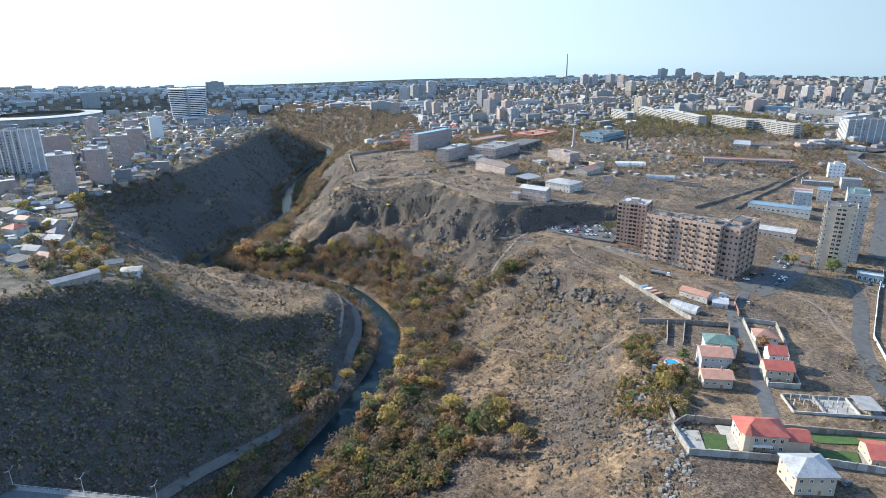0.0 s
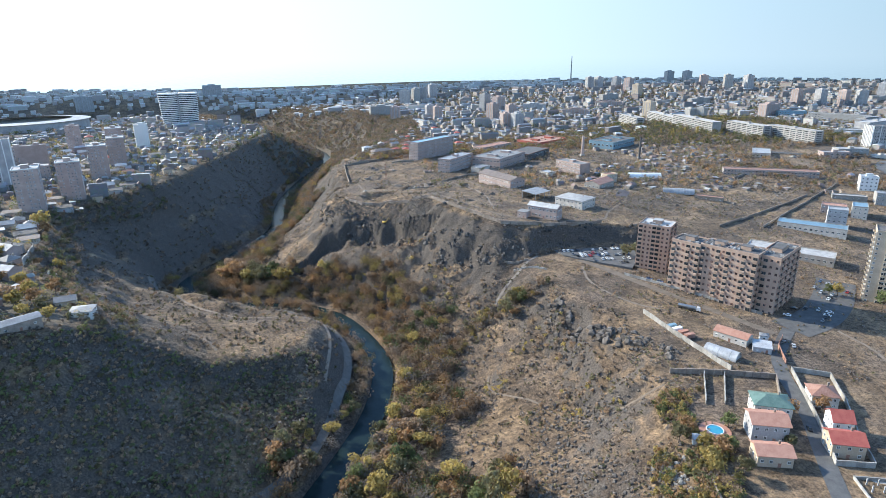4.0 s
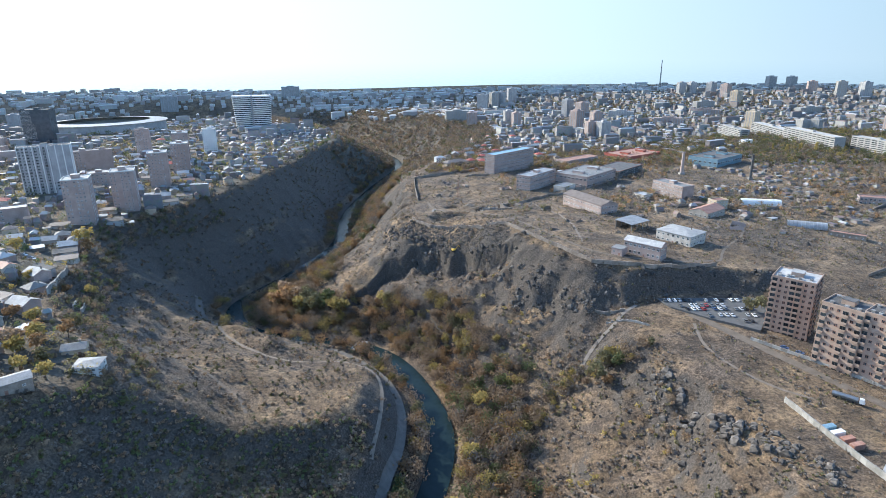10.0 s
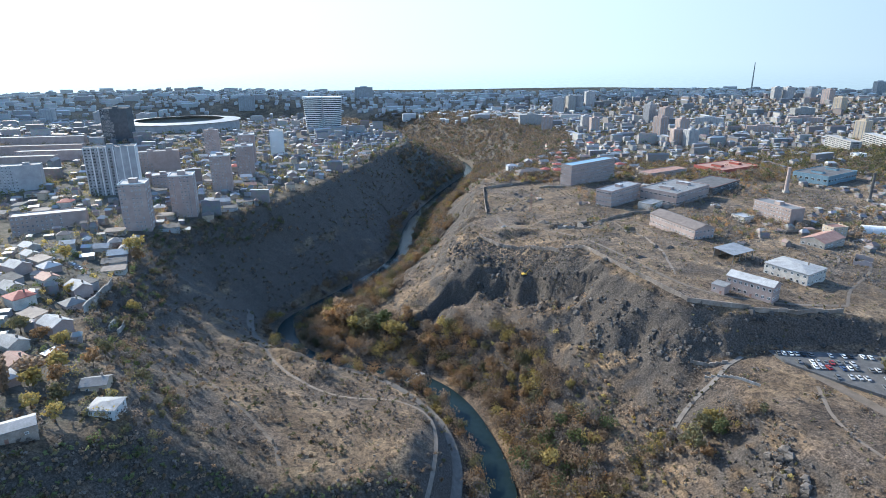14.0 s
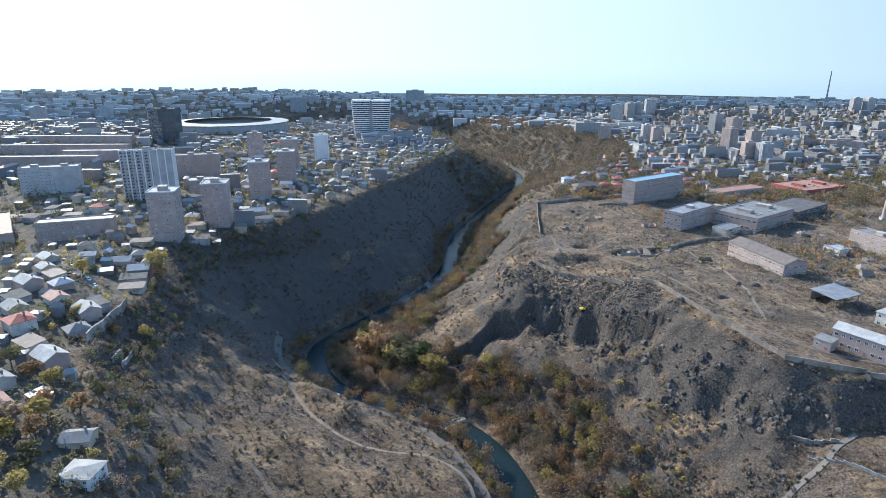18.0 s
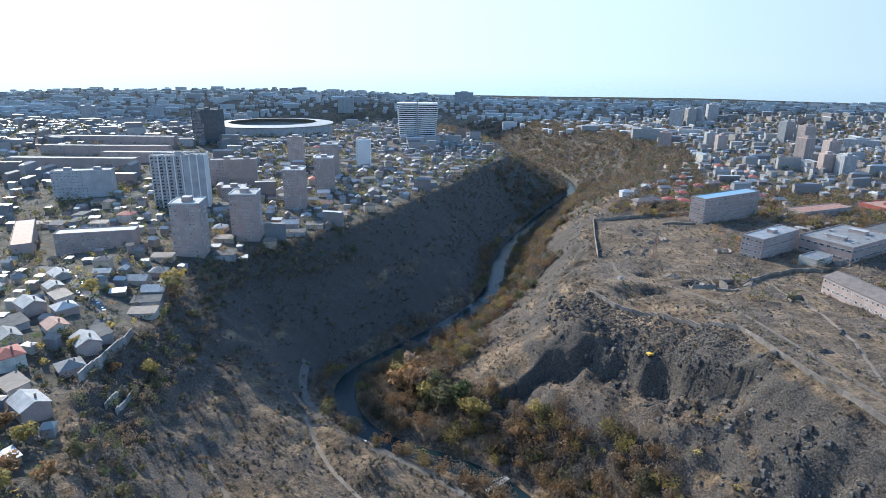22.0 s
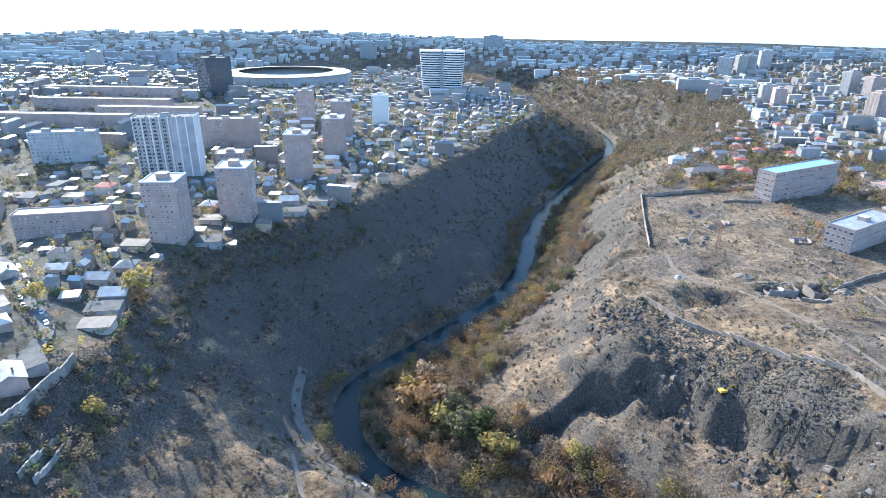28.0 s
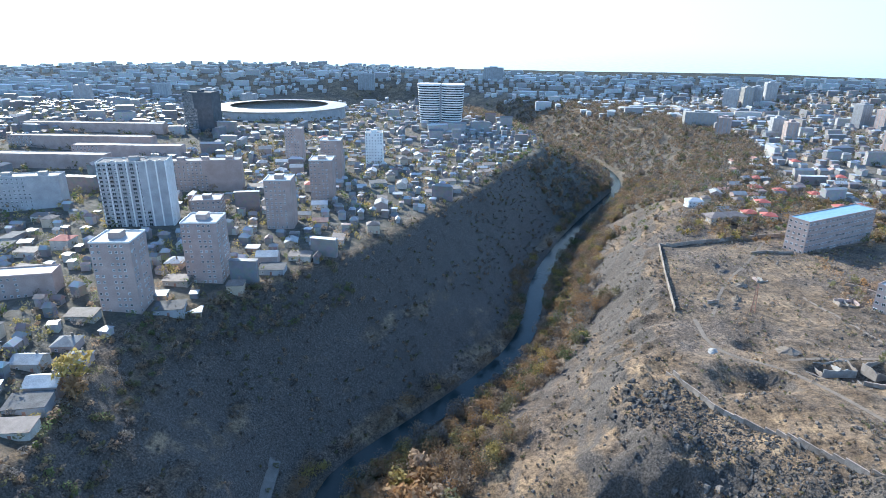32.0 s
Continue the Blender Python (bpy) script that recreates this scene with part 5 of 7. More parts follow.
def big_villa():
    x, y = 141, 193
    root = new("villa")
    root.matrix_basis = on(x, y, -14, 0.1)
    tagged(root, "large plastered villa with a turreted red tile roof", "house")
    put("wall", gable_end(17, 12, 7.4, 3.6, "hip").mesh("wall", M["beige"]), root)
    put("roof", roof_mesh("hip", 17, 12, 3.6, 0.7, M["redtile"]), root, pose(0, 0, 7.41))
    wing = put("wing", gable_end(9, 8, 5.2, 2.6, "gable").mesh("wing", M["beige"]), root, pose(12.6, -1, 0))
    put("wing_roof", roof_mesh("gable", 9, 8, 2.6, 0.6, M["redtile"]), wing, pose(0, 0, 5.21))
    b = Build()
    b.tube((0, 0, -2), (0, 0, 9.0), 2.6, 2.6, 8)
    turret = put("turret", b.mesh("turret", M["beige"]), root, pose(-6.5, -6.2, 0))
    b = Build()
    b.tube((0, 0, 9.004), (0, 0, 12.6), 3.3, 0.1, 8)
    put("turret_roof", b.mesh("turret_roof", M["redtile"]), turret)
    b = Build()
    b.box(-5.6, -8.2, 3.4, 2.4, -6.004, 3.6)
    b.box(-5.6, -8.2, 3.6, 2.4, -8.05, 4.5)
    put("balcony", b.mesh("balcony", M["white"]), root)
    for s, us in (("s", (-3.2, 0, 3.2, 6.2)), ("w", (-3, 0, 3)), ("e", (-3, 3)), ("n", (-5, 0, 5))):
        (cx, cy), turn, _ = FACES[s](17, 12)
        for u in us:
            for zz in (1.0, 4.4):
                put("window", window(1.4, 1.8, "white"), root, pose(cx, cy, 0, 0, 0, turn) @ pose(u, -0.02, zz))


big_villa()
house("villa", on(143, 168, -8), 14, 12, 8, "hip", 3.2, M["beige"], M["tin"], "square beige villa with a silver hipped roof", "house", 2, 3.2, (1.3, 1.6), "sewn", 0.8, False)
house("garage_house", on(184, 177, -20), 16, 12, 4, "gable", 2.6, M["beige"], M["redtile"], "low building with a big red roof", "house", 1, 3.5, (1.4, 1.3), "sew", 0.8, False)
house("villa", on(168, 269, -20), 15, 11, 7, "hip", 2.6, M["plaster"], M["greensheet"], "plastered house with a green sheet roof", "house", 2, 3.2, (1.3, 1.4), "sewn", 0.6, True)
house("villa", on(157, 255, -16), 14, 11, 8, "gable", 2.4, M["grey"], M["orangetile"], "grey house with a faded red roof", "house", 2, 3.2, (1.3, 1.4), "sewn", 0.7, True)
house("villa", on(149, 239, -14), 13, 9, 5, "gable", 2.2, M["beige"], M["orangetile"], "small beige house with an orange roof", "house", 1, 3.0, (1.3, 1.3), "sewn", 0.7, True)
house("villa", on(181, 241, -18), 12, 10, 6.5, "gable", 2.8, M["beige"], M["redtile"], "beige house with a bright red roof", "house", 2, 3.2, (1.3, 1.4), "sewn", 0.7, True)
house("villa", on(189, 254, -18), 8, 9, 7, "gable", 3.6, M["white"], M["redtile"], "white house with a steep red roof", "house", 2, 3.0, (1.2, 1.4), "sewn", 0.5, False)
house("villa", on(198, 276, -20), 11, 10, 6, "hip", 2.6, M["plaster"], M["rust"], "plastered house with a dark red roof", "house", 2, 3.2, (1.2, 1.4), "sewn", 0.6, True)
house("yard_store", on(194, 341, -52), 18, 9, 4, "gable", 2.0, M["plaster"], M["orangetile"], "low store with a faded pink tile roof", "building", 1, 3.4, (1.3, 1.1), "sewn", 0.4, False)
house("yard_shed", on(203, 328, -30), 9, 8, 3, "shed", 0.8, M["grey"], M["tin"], "small shed with a pale sheet roof", "shed", 1, 4, (1.0, 0.9), "sw", 0.3, False)
house("yard_hut", on(212, 340, -30), 4.5, 4, 3, "hip", 1.0, M["white"], M["tin"], "small white guard hut", "hut", 1, 3, (1.2, 1.1), "sw", 0.3, False, False)
house("garden_shed", on(127, 254, -20), 4, 3.5, 2.4, "shed", 0.5, M["white"], M["tin"], "tiny white garden shed", "shed", 1, 3, (0.8, 0.8), "s", 0.2, False)


def garden_pool():
    root = new("garden_pool")
    x, y = 138, 260
    root.matrix_basis = on(x, y, 0, 0.4)
    tagged(root, "small round blue swimming pool on a pink terrace", "pool")
    b = Build()
    b.tube((0, 0, -3), (0, 0, 0), 6.5, 6.5, 20)
    put("terrace", b.mesh("terrace", M["orangetile"]), root)
    b = Build()
    pts = []
    for r, z in ((3.6, 0.004), (3.6, 0.5), (3.2, 0.5), (3.2, 0.25)):
        pts += [(r * math.cos(2 * math.pi * i / 24), r * math.sin(2 * math.pi * i / 24), z) for i in range(24)]
    b.hull(pts, [(24 * k + i, 24 * k + (i + 1) % 24, 24 * k + 24 + (i + 1) % 24, 24 * k + 24 + i) for k in range(3) for i in range(24)])
    put("pool_rim", b.mesh("pool_rim", M["rail"]), root)
    b = Build()
    b.tube((0, 0, 0.01), (0, 0, 0.32), 3.19, 3.19, 24)
    put("pool_water", b.mesh("pool_water", M["pool"]), root)


garden_pool()


def building_site():
    """Foundations of an unfinished house: a slab, low walls and bare columns."""
    x, y = 190, 214
    root = new("building_site")
    root.matrix_basis = on(x, y, -14, 0.1, 8)
    tagged(root, "unfinished concrete foundations with bare columns", "building site")
    b = Build()
    b.box(-19, -7, -3, 19, 7, 0.3)
    put("slab", b.mesh("slab", M["concrete"]), root)
    for x0, y0, x1, y1 in ((-19, -7.3, 19, -6.7), (-19, 6.7, 19, 7.3), (-19.3, -6.7, -18.7, 6.7), (-6, -6.6, -5.4, 6.6), (8, -6.6, 8.6, 6.6)):
        b = Build()
        b.box(x0, y0, 0.304, x1, y1, 1.6)
        put("low_wall", b.mesh("low_wall", M["concrete"]), root)
    b = Build()
    b.box(-0.2, -0.2, 0, 0.2, 0.2, 2.9)
    col = b.mesh("column", M["asbestos"])
    for u in range(-16, 19, 4):
        for v in (-4, 0, 4):
            if rng.random() < 0.85 and abs(u + 6) > 0.9 and abs(u - 8) > 0.4:
                put("column", col, root, pose(u, v, 0.305))
    b = Build()
    b.box(9.2, -6, 2.9, 18, 6, 3.15)
    put("floor_deck", b.mesh("floor_deck", M["asbestos"]), root, pose(0, 0, 0.306))


building_site()


def container(x, y, rot, m, label):
    root = new("shipping_container")
    root.matrix_basis = on(x, y, rot, 0.05)
    tagged(root, label, "container", "yard containers")
    b = Build()
    b.box(-3, -1.22, 0.1, 3, 1.22, 2.6)
    put("body", b.mesh("body", m), root)
    rib = Build()
    rib.box(-0.1, -1.27, 0.15, 0.1, 1.27, 2.64)
    rm = rib.mesh("rib", m)
    for u in (-2.6, -1.6, -0.6, 0.4, 1.4, 2.4):
        put("rib", rm, root, pose(u, 0, 0))
    b = Build()
    b.box(3.0, -1.15, 0.15, 3.06, -0.02, 2.55)
    put("door", b.mesh("door", m), root)
    b = Build()
    b.box(3.0, 0.02, 0.15, 3.06, 1.15, 2.55)
    put("door", b.mesh("door", m), root)


for k, (cx, cy, mm, lb) in enumerate(((166, 357, "bluesheet", "pale blue shipping container by the wall"), (167.5, 353, "white", "white shipping container by the wall"), (169, 348.6, "orangetile", "rusty orange shipping container by the wall"), (170.4, 344.4, "rust", "dark red shipping container by the wall"))):
    container(cx, cy, 16, M[mm], lb)

# ---- vehicles ----
PAINT = {}
for nm, c in (("white", (0.75, 0.75, 0.74)), ("silver", (0.45, 0.46, 0.47)), ("black", (0.02, 0.02, 0.022)), ("grey", (0.14, 0.145, 0.15)), ("red", (0.30, 0.03, 0.03)), ("blue", (0.05, 0.09, 0.2))):
    PAINT[nm] = mat("car_" + nm, [c, tuple(v * 1.1 for v in c)], 0.3, 0.5, 6, 0.0, metal=0.1, vary=0.1, spec=0.6)
M["tyre"] = mat("tyre", [(0.015, 0.015, 0.015), (0.03, 0.03, 0.03)], 0.9, 2, 6, 0.1)


def car_parts():
    body = Build()
    prof = [(-2.15, 0.3), (2.15, 0.3), (2.2, 0.62), (2.05, 0.86), (1.1, 0.96), (-1.75, 0.98), (-2.15, 0.85)]
    n = len(prof)
    body.hull([(x, -0.85, z) for x, z in prof] + [(x, 0.85, z) for x, z in prof], [tuple(range(n)), tuple(range(2 * n - 1, n - 1, -1))] + [(i, n + i, n + (i + 1) % n, (i + 1) % n) for i in range(n)])
    roof = Build()
    roof.hull([(-1.2, -0.62, 1.405), (0.35, -0.62, 1.405), (0.35, 0.62, 1.405), (-1.2, 0.62, 1.405), (-1.15, -0.58, 1.46), (0.3, -0.58, 1.46), (0.3, 0.58, 1.46), (-1.15, 0.58, 1.46)], [(3, 2, 1, 0), (4, 5, 6, 7), (0, 1, 5, 4), (1, 2, 6, 5), (2, 3, 7, 6), (3, 0, 4, 7)])
    cab = Build()
    cab.hull([(-1.7, -0.8, 0.97), (1.05, -0.8, 0.95), (1.05, 0.8, 0.95), (-1.7, 0.8, 0.97), (-1.2, -0.64, 1.4), (0.35, -0.64, 1.4), (0.35, 0.64, 1.4), (-1.2, 0.64, 1.4)], [(3, 2, 1, 0), (4, 5, 6, 7), (0, 1, 5, 4), (1, 2, 6, 5), (2, 3, 7, 6), (3, 0, 4, 7)])
    wheel = Build()
    wheel.tube((0, -0.1, 0), (0, 0.1, 0), 0.32, 0.32, 10)
    return body, roof, cab.mesh("cabin", M["glass"]), wheel.mesh("wheel", M["tyre"])


CAR_PARTS = car_parts()
CAR_BODY = {k: (CAR_PARTS[0].mesh("body", m), CAR_PARTS[1].mesh("roof", m)) for k, m in PAINT.items()}
CAR_WORDS = {"white": "white saloon car parked on asphalt", "silver": "silver saloon car parked on asphalt", "black": "black saloon car parked on asphalt", "grey": "dark grey saloon car parked on asphalt", "red": "dark red saloon car parked on asphalt", "blue": "dark blue saloon car parked on asphalt"}


def car(x, y, rot, paint, group, lift=0.33):
    root = new("car")
    root.matrix_basis = on(x, y, rot, lift)
    tagged(root, CAR_WORDS[paint], "car", group)
    put("body", CAR_BODY[paint][0], root)
    put("roof", CAR_BODY[paint][1], root)
    put("cabin", CAR_PARTS[2], root)
    for u in (-1.35, 1.35):
        for v in (-0.8, 0.8):
            put("wheel", CAR_PARTS[3], root, pose(u, v, 0.32))


TINTS = ("white", "white", "white", "silver", "silver", "black", "grey", "grey", "black", "red", "blue")
for row, (y0, xa, cnt) in enumerate(((492.5, 140, 15), (484, 144, 14), (478.5, 150, 13), (469, 160, 9), (461, 168, 5))):
    for k in range(cnt):
        if rng.random() < 0.7:
            x, y = xa + k * 3.3 + rng.uniform(-0.3, 0.3), y0 + rng.uniform(-0.5, 0.5)
            car(x, y, 90 + rng.uniform(-6, 6) + (180 if row % 2 else 0), rng.choice(TINTS), "cars in the car park", 2.76 - gz(x, y))
for k in range(9):
    car(186 + k * 5.2, 432 - k * 5.9 + rng.uniform(-0.5, 0.5), -48 + rng.uniform(-5, 5), rng.choice(TINTS), "cars along the apartments", 0.05)
for k in range(18):
    u, v = rng.uniform(0.02, 0.98), rng.choice((-9.0, -3.5, 3.0, 9.0))
    x, y = 240 + u * 74, 352 + u * 62
    car(x + v * 0.64, y - v * 0.77, 40 + rng.choice((0, 90, 180)), rng.choice(TINTS), "cars in the apartment yard", 0.45)
for x, y, r in ((325, 352, 40), (328, 356, 45), (331, 347, 40), (224, 331, 60), (221, 336, 20), (178, 256, 65), (158, 166, 20), (-66, 528, 160), (-140, 538, 165)):
    car(x, y, r, rng.choice(TINTS), "", 0.2)
for k in range(9):
    car(-350 + k * 9.0, 550 - k * 5.2 + rng.choice((-3, 3)), -30, rng.choice(TINTS), "cars in the hillside street", 0.2)


def tanker():
    root = new("tanker_trailer")
    root.matrix_basis = on(188, 381, -42, 0.1)
    tagged(root, "long grey tank trailer parked on gravel", "trailer")
    b = Build()
    b.tube((-5.5, 0, 2.0), (5.0, 0, 2.0), 1.15, 1.15, 14)
    put("tank", b.mesh("tank", M["steel"]), root)
    b = Build()
    b.box(-5.6, -0.6, 0.7, 7.6, 0.6, 0.95)
    put("chassis", b.mesh("chassis", M["darkroof"]), root)
    b = Build()
    b.hull([(5.5, -1.15, 0.96), (7.7, -1.15, 0.96), (7.7, 1.15, 0.96), (5.5, 1.15, 0.96), (5.5, -1.1, 3.0), (7.2, -1.1, 3.0), (7.2, 1.1, 3.0), (5.5, 1.1, 3.0)], [(3, 2, 1, 0), (4, 5, 6, 7), (0, 1, 5, 4), (1, 2, 6, 5), (2, 3, 7, 6), (3, 0, 4, 7)])
    put("cab", b.mesh("cab", PAINT["white"]), root)
    w = Build()
    w.tube((0, -0.15, 0), (0, 0.15, 0), 0.5, 0.5, 12)
    wm = w.mesh("wheel", M["tyre"])
    for u in (-4.6, -3.4, 3.2, 6.6):
        for v in (-1, 1):
            put("wheel", wm, root, pose(u, v, 0.5))


tanker()

# ---- low houses on the western plateau, each built once and set down many times ----
HOUSE_KINDS = []
for k, (w, d, h, kind, rise, wall, roof, storeys, words) in enumerate((
        (12, 9, 4.0, "gable", 2.4, "plaster", "asbestos", 1, "low plastered house with a worn grey gable roof"),
        (10, 10, 3.6, "hip", 2.6, "pink", "asbestos", 1, "low tuff house with a grey hipped roof"),
        (14, 8, 3.4, "shed", 0.9, "plaster", "brownroof", 1, "low house with a brown lean-to roof"),
        (9, 8, 6.2, "hip", 2.2, "beige", "brownroof", 2, "two-storey beige house with a brown hipped roof"),
        (13, 10, 6.0, "gable", 2.6, "pink", "asbestos", 2, "two-storey tuff house with a worn grey roof"),
        (11, 9, 3.8, "gable", 2.2, "plaster", "rust", 1, "low house with a rusty gable roof"),
        (8, 6, 2.8, "shed", 0.6, "mudwall", "tin", 1, "small shed with a bright tin roof"),
        (12, 11, 6.4, "hip", 2.4, "plaster", "redtile", 2, "two-storey house with a red roof"),
        (15, 10, 3.6, "shed", 0.7, "grey", "darkroof", 1, "flat workshop with a dark felt roof"),
        (10, 8, 3.2, "gable", 1.8, "beige", "asbestos", 1, "low beige house with a grey corrugated roof"))):
    HOUSE_KINDS.append(house("house", pose(-340 - 0.01 * k, 520, -500), w, d, h, kind, rise, M[wall], M[roof], words, "house", storeys, 4.2, (1.2, 1.3), "sew", 0.5, kind != "shed", True, most=2))
taken = []
STREET = [(-385, 560, 0), (-350, 550, 0), (-314, 529, 0), (-286, 515, 0), (-271, 507, 0), (-263, 494, 0)]
BIG = [(-308, 621, 17), (-295, 669, 17), (-308, 765, 16), (-318, 842, 16), (-344, 905, 16), (-338, 985, 16), (-420, 960, 16), (-402, 728, 30), (-372, 602, 24), (-440, 600, 34), (-515, 728, 28), (-424, 825, 32), (-372, 762, 16)]


def free_at(x, y, gap):
    if any((x - a) ** 2 + (y - c) ** 2 < (gap + r) ** 2 / 3.1 for a, c, r in taken):
        return False
    return not any((x - a) ** 2 + (y - c) ** 2 < (r + 5) ** 2 for a, c, r in BIG)


def lies_on_west(x, y, margin):
    d, _, side = nearest(np.array([float(x)]), np.array([float(y)]), L_RIM)
    return side[0] > 0 and d[0] > margin


def set_house(x, y, rot, k, base=None):
    z = min(gz(x + a * 3, y + c * 3) for a in (-1, 1) for c in (-1, 1)) + 0.15
    copy_thing(HOUSE_KINDS[k], pose(x, y, z, 0, 0, rot))
    taken.append((x, y, 11))


# the rows along the little street and at the very rim
for x, y, rot, k in ((-172, 382, 20, 9), (-228, 402, -20, 0), (-224, 424, -20, 4), (-245, 434, -20, 2), (-240, 456, -30, 1), (-262, 446, -25, 7), (-250, 474, -30, 4), (-256, 486, -28, 8), (-272, 478, -25, 5), (-282, 462, -25, 0), (-296, 476, -25, 8),
                     (-286, 496, -25, 1), (-302, 508, -25, 2), (-318, 518, -25, 9), (-334, 536, -25, 0), (-304, 492, -20, 4), (-264, 524, 25, 2), (-272, 536, 30, 8), (-276, 547, 25, 4), (-290, 534, 35, 6), (-296, 556, 20, 0), (-284, 568, 25, 1), (-318, 552, 25, 9), (-328, 562, 25, 3),
                     (-300, 634, 25, 6), (-286, 626, 30, 8), (-277, 633, 30, 6), (-304, 652, 20, 2), (-270, 660, 25, 3), (-314, 598, 20, 2), (-266, 690, 20, 8), (-276, 700, 25, 4), (-262, 715, 20, 2), (-206, 400, -20, 6), (-214, 388, -25, 5), (-206, 372, -30, 1), (-226, 378, -30, 8)):
    set_house(x, y, rot, k)
made, tries = 0, 0
while made < 118 and tries < 9000:
    tries += 1
    x, y = rng.uniform(-480, -215), rng.uniform(385, 1080)
    if not lies_on_west(x, y, 7) or not free_at(x, y, 11):
        continue
    if nearest(np.array([x]), np.array([y]), STREET)[0][0] < 9:
        continue
    set_house(x, y, rng.choice((20, 25, 112, 30, -65)) + rng.uniform(-8, 8), rng.choice((0, 1, 2, 2, 3, 4, 5, 6, 7, 8, 8, 9, 0, 2)))
    made += 1
made, tries = 0, 0
while made < 40 and tries < 2000:
    tries += 1
    x, y = rng.uniform(-15, 170), rng.uniform(960, 1330)
    d, _, side = nearest(np.array([x]), np.array([y]), RIM)
    if side[0] > 0 and d[0] < 900 and x < 40 or not free_at(x, y, 15) or y < 1000 and x > 60:
        continue
    set_house(x, y, rng.choice((10, 20, 100)) + rng.uniform(-8, 8), rng.choice((7, 5, 4, 3, 7, 5, 0)))
    made += 1
for h in HOUSE_KINDS:
    for o in (*h.children_recursive, h):
        bpy.data.objects.remove(o)
strip("hillside_street", STREET, 6, M["asphalt"], "narrow grey street between the hillside houses", "road", lift=0.25)

house("long_shed", on(-174, 335, 42, 0, 3), 24, 8, 4.5, "gable", 1.4, M["mudwall"], M["tin"], "long low shed with a bright tin roof at the rim", "shed", 1, 5, (1.2, 1.0), "sew", 0.4, False, most=8)
house("rim_house", on(-157, 367, 8, 0, 3), 11, 9, 5.0, "hip", 1.2, M["white"], M["asbestos"], "white plastered house at the edge of the gorge", "house", 2, 3.4, (1.3, 1.3), "sew", 0.5, False, most=10)
fence("retaining_wall", [(-229, 450), (-236, 469), (-241, 484), (-247, 498)], 4.5, 0.5, "concrete", "tall pale retaining wall below the hillside street", 4.0, posts=False)
fence("stair_wall", [(-223, 468), (-214, 447)], 2.0, 0.5, "concrete", "low concrete wall of a stair down the bank", 3.0, posts=False)
fence("stair_wall", [(-220, 469), (-211, 449)], 2.0, 0.5, "concrete", "low concrete wall of a stair down the bank", 3.0, posts=False)
# ---- the city beyond, too far to pick apart ----
def island_mat(name, stops, rough, metal=0.0):
    m = bpy.data.materials.new(name)
    m.use_nodes = True
    n, l = m.node_tree.nodes, m.node_tree.links
    b = n["Principled BSDF"]
    geo, r, t, x = n.new("ShaderNodeNewGeometry"), n.new("ShaderNodeValToRGB"), n.new("ShaderNodeTexNoise"), n.new("ShaderNodeMix")
    r.color_ramp.interpolation = "CONSTANT"
    e = r.color_ramp.elements
    for i, c in enumerate(stops):
        el = e[i] if i < 2 else e.new(i / len(stops))
        el.position, el.color = i / len(stops), (*c, 1)
    l.new(geo.outputs["Random Per Island"], r.inputs[0])
    t.inputs["Scale"].default_value = 0.3
    l.new(geo.outputs["Position"], t.inputs["Vector"])
    x.data_type, x.blend_type = "RGBA", "MULTIPLY"
    x.inputs[0].default_value = 0.5
    l.new(r.outputs[0], x.inputs[6])
    l.new(t.outputs["Color"], x.inputs[7])
    h = n.new("ShaderNodeHueSaturation")
    h.inputs["Saturation"].default_value = 0.8
    h.inputs["Value"].default_value = 1.1
    l.new(x.outputs[2], h.inputs["Color"])
    l.new(h.outputs[0], b.inputs["Base Color"])
    b.inputs["Roughness"].default_value, b.inputs["Metallic"].default_value = rough, metal
    return m


M["town_wall"] = island_mat("town_walls", [(0.33, 0.285, 0.25), (0.41, 0.375, 0.34), (0.29, 0.235, 0.21), (0.47, 0.445, 0.41), (0.25, 0.245, 0.25)], 0.85)
M["town_roof"] = island_mat("town_roofs", [(0.42, 0.42, 0.42), (0.27, 0.265, 0.26), (0.56, 0.555, 0.54), (0.27, 0.175, 0.14), (0.17, 0.17, 0.175), (0.33, 0.325, 0.315), (0.28, 0.235, 0.205)], 0.55, 0.15)


# paler copies of the town tones: distance haze put into the colour
M["hazed_walls"] = island_mat("hazed_town_walls", [(0.50, 0.47, 0.43), (0.60, 0.57, 0.53), (0.44, 0.39, 0.36), (0.66, 0.64, 0.61)], 0.85)
M["hazed_roofs"] = island_mat("hazed_town_roofs", [(0.56, 0.555, 0.55), (0.44, 0.435, 0.43), (0.68, 0.675, 0.66), (0.42, 0.36, 0.32)], 0.6)
M["works_roof"] = island_mat("works_roofs", [(0.30, 0.27, 0.24), (0.20, 0.17, 0.15), (0.44, 0.43, 0.41), (0.28, 0.18, 0.14), (0.16, 0.15, 0.15), (0.36, 0.31, 0.27)], 0.8)

M["works_wall"] = island_mat("works_walls", [(0.30, 0.25, 0.21), (0.38, 0.32, 0.28), (0.24, 0.21, 0.19), (0.34, 0.30, 0.27)], 0.9)


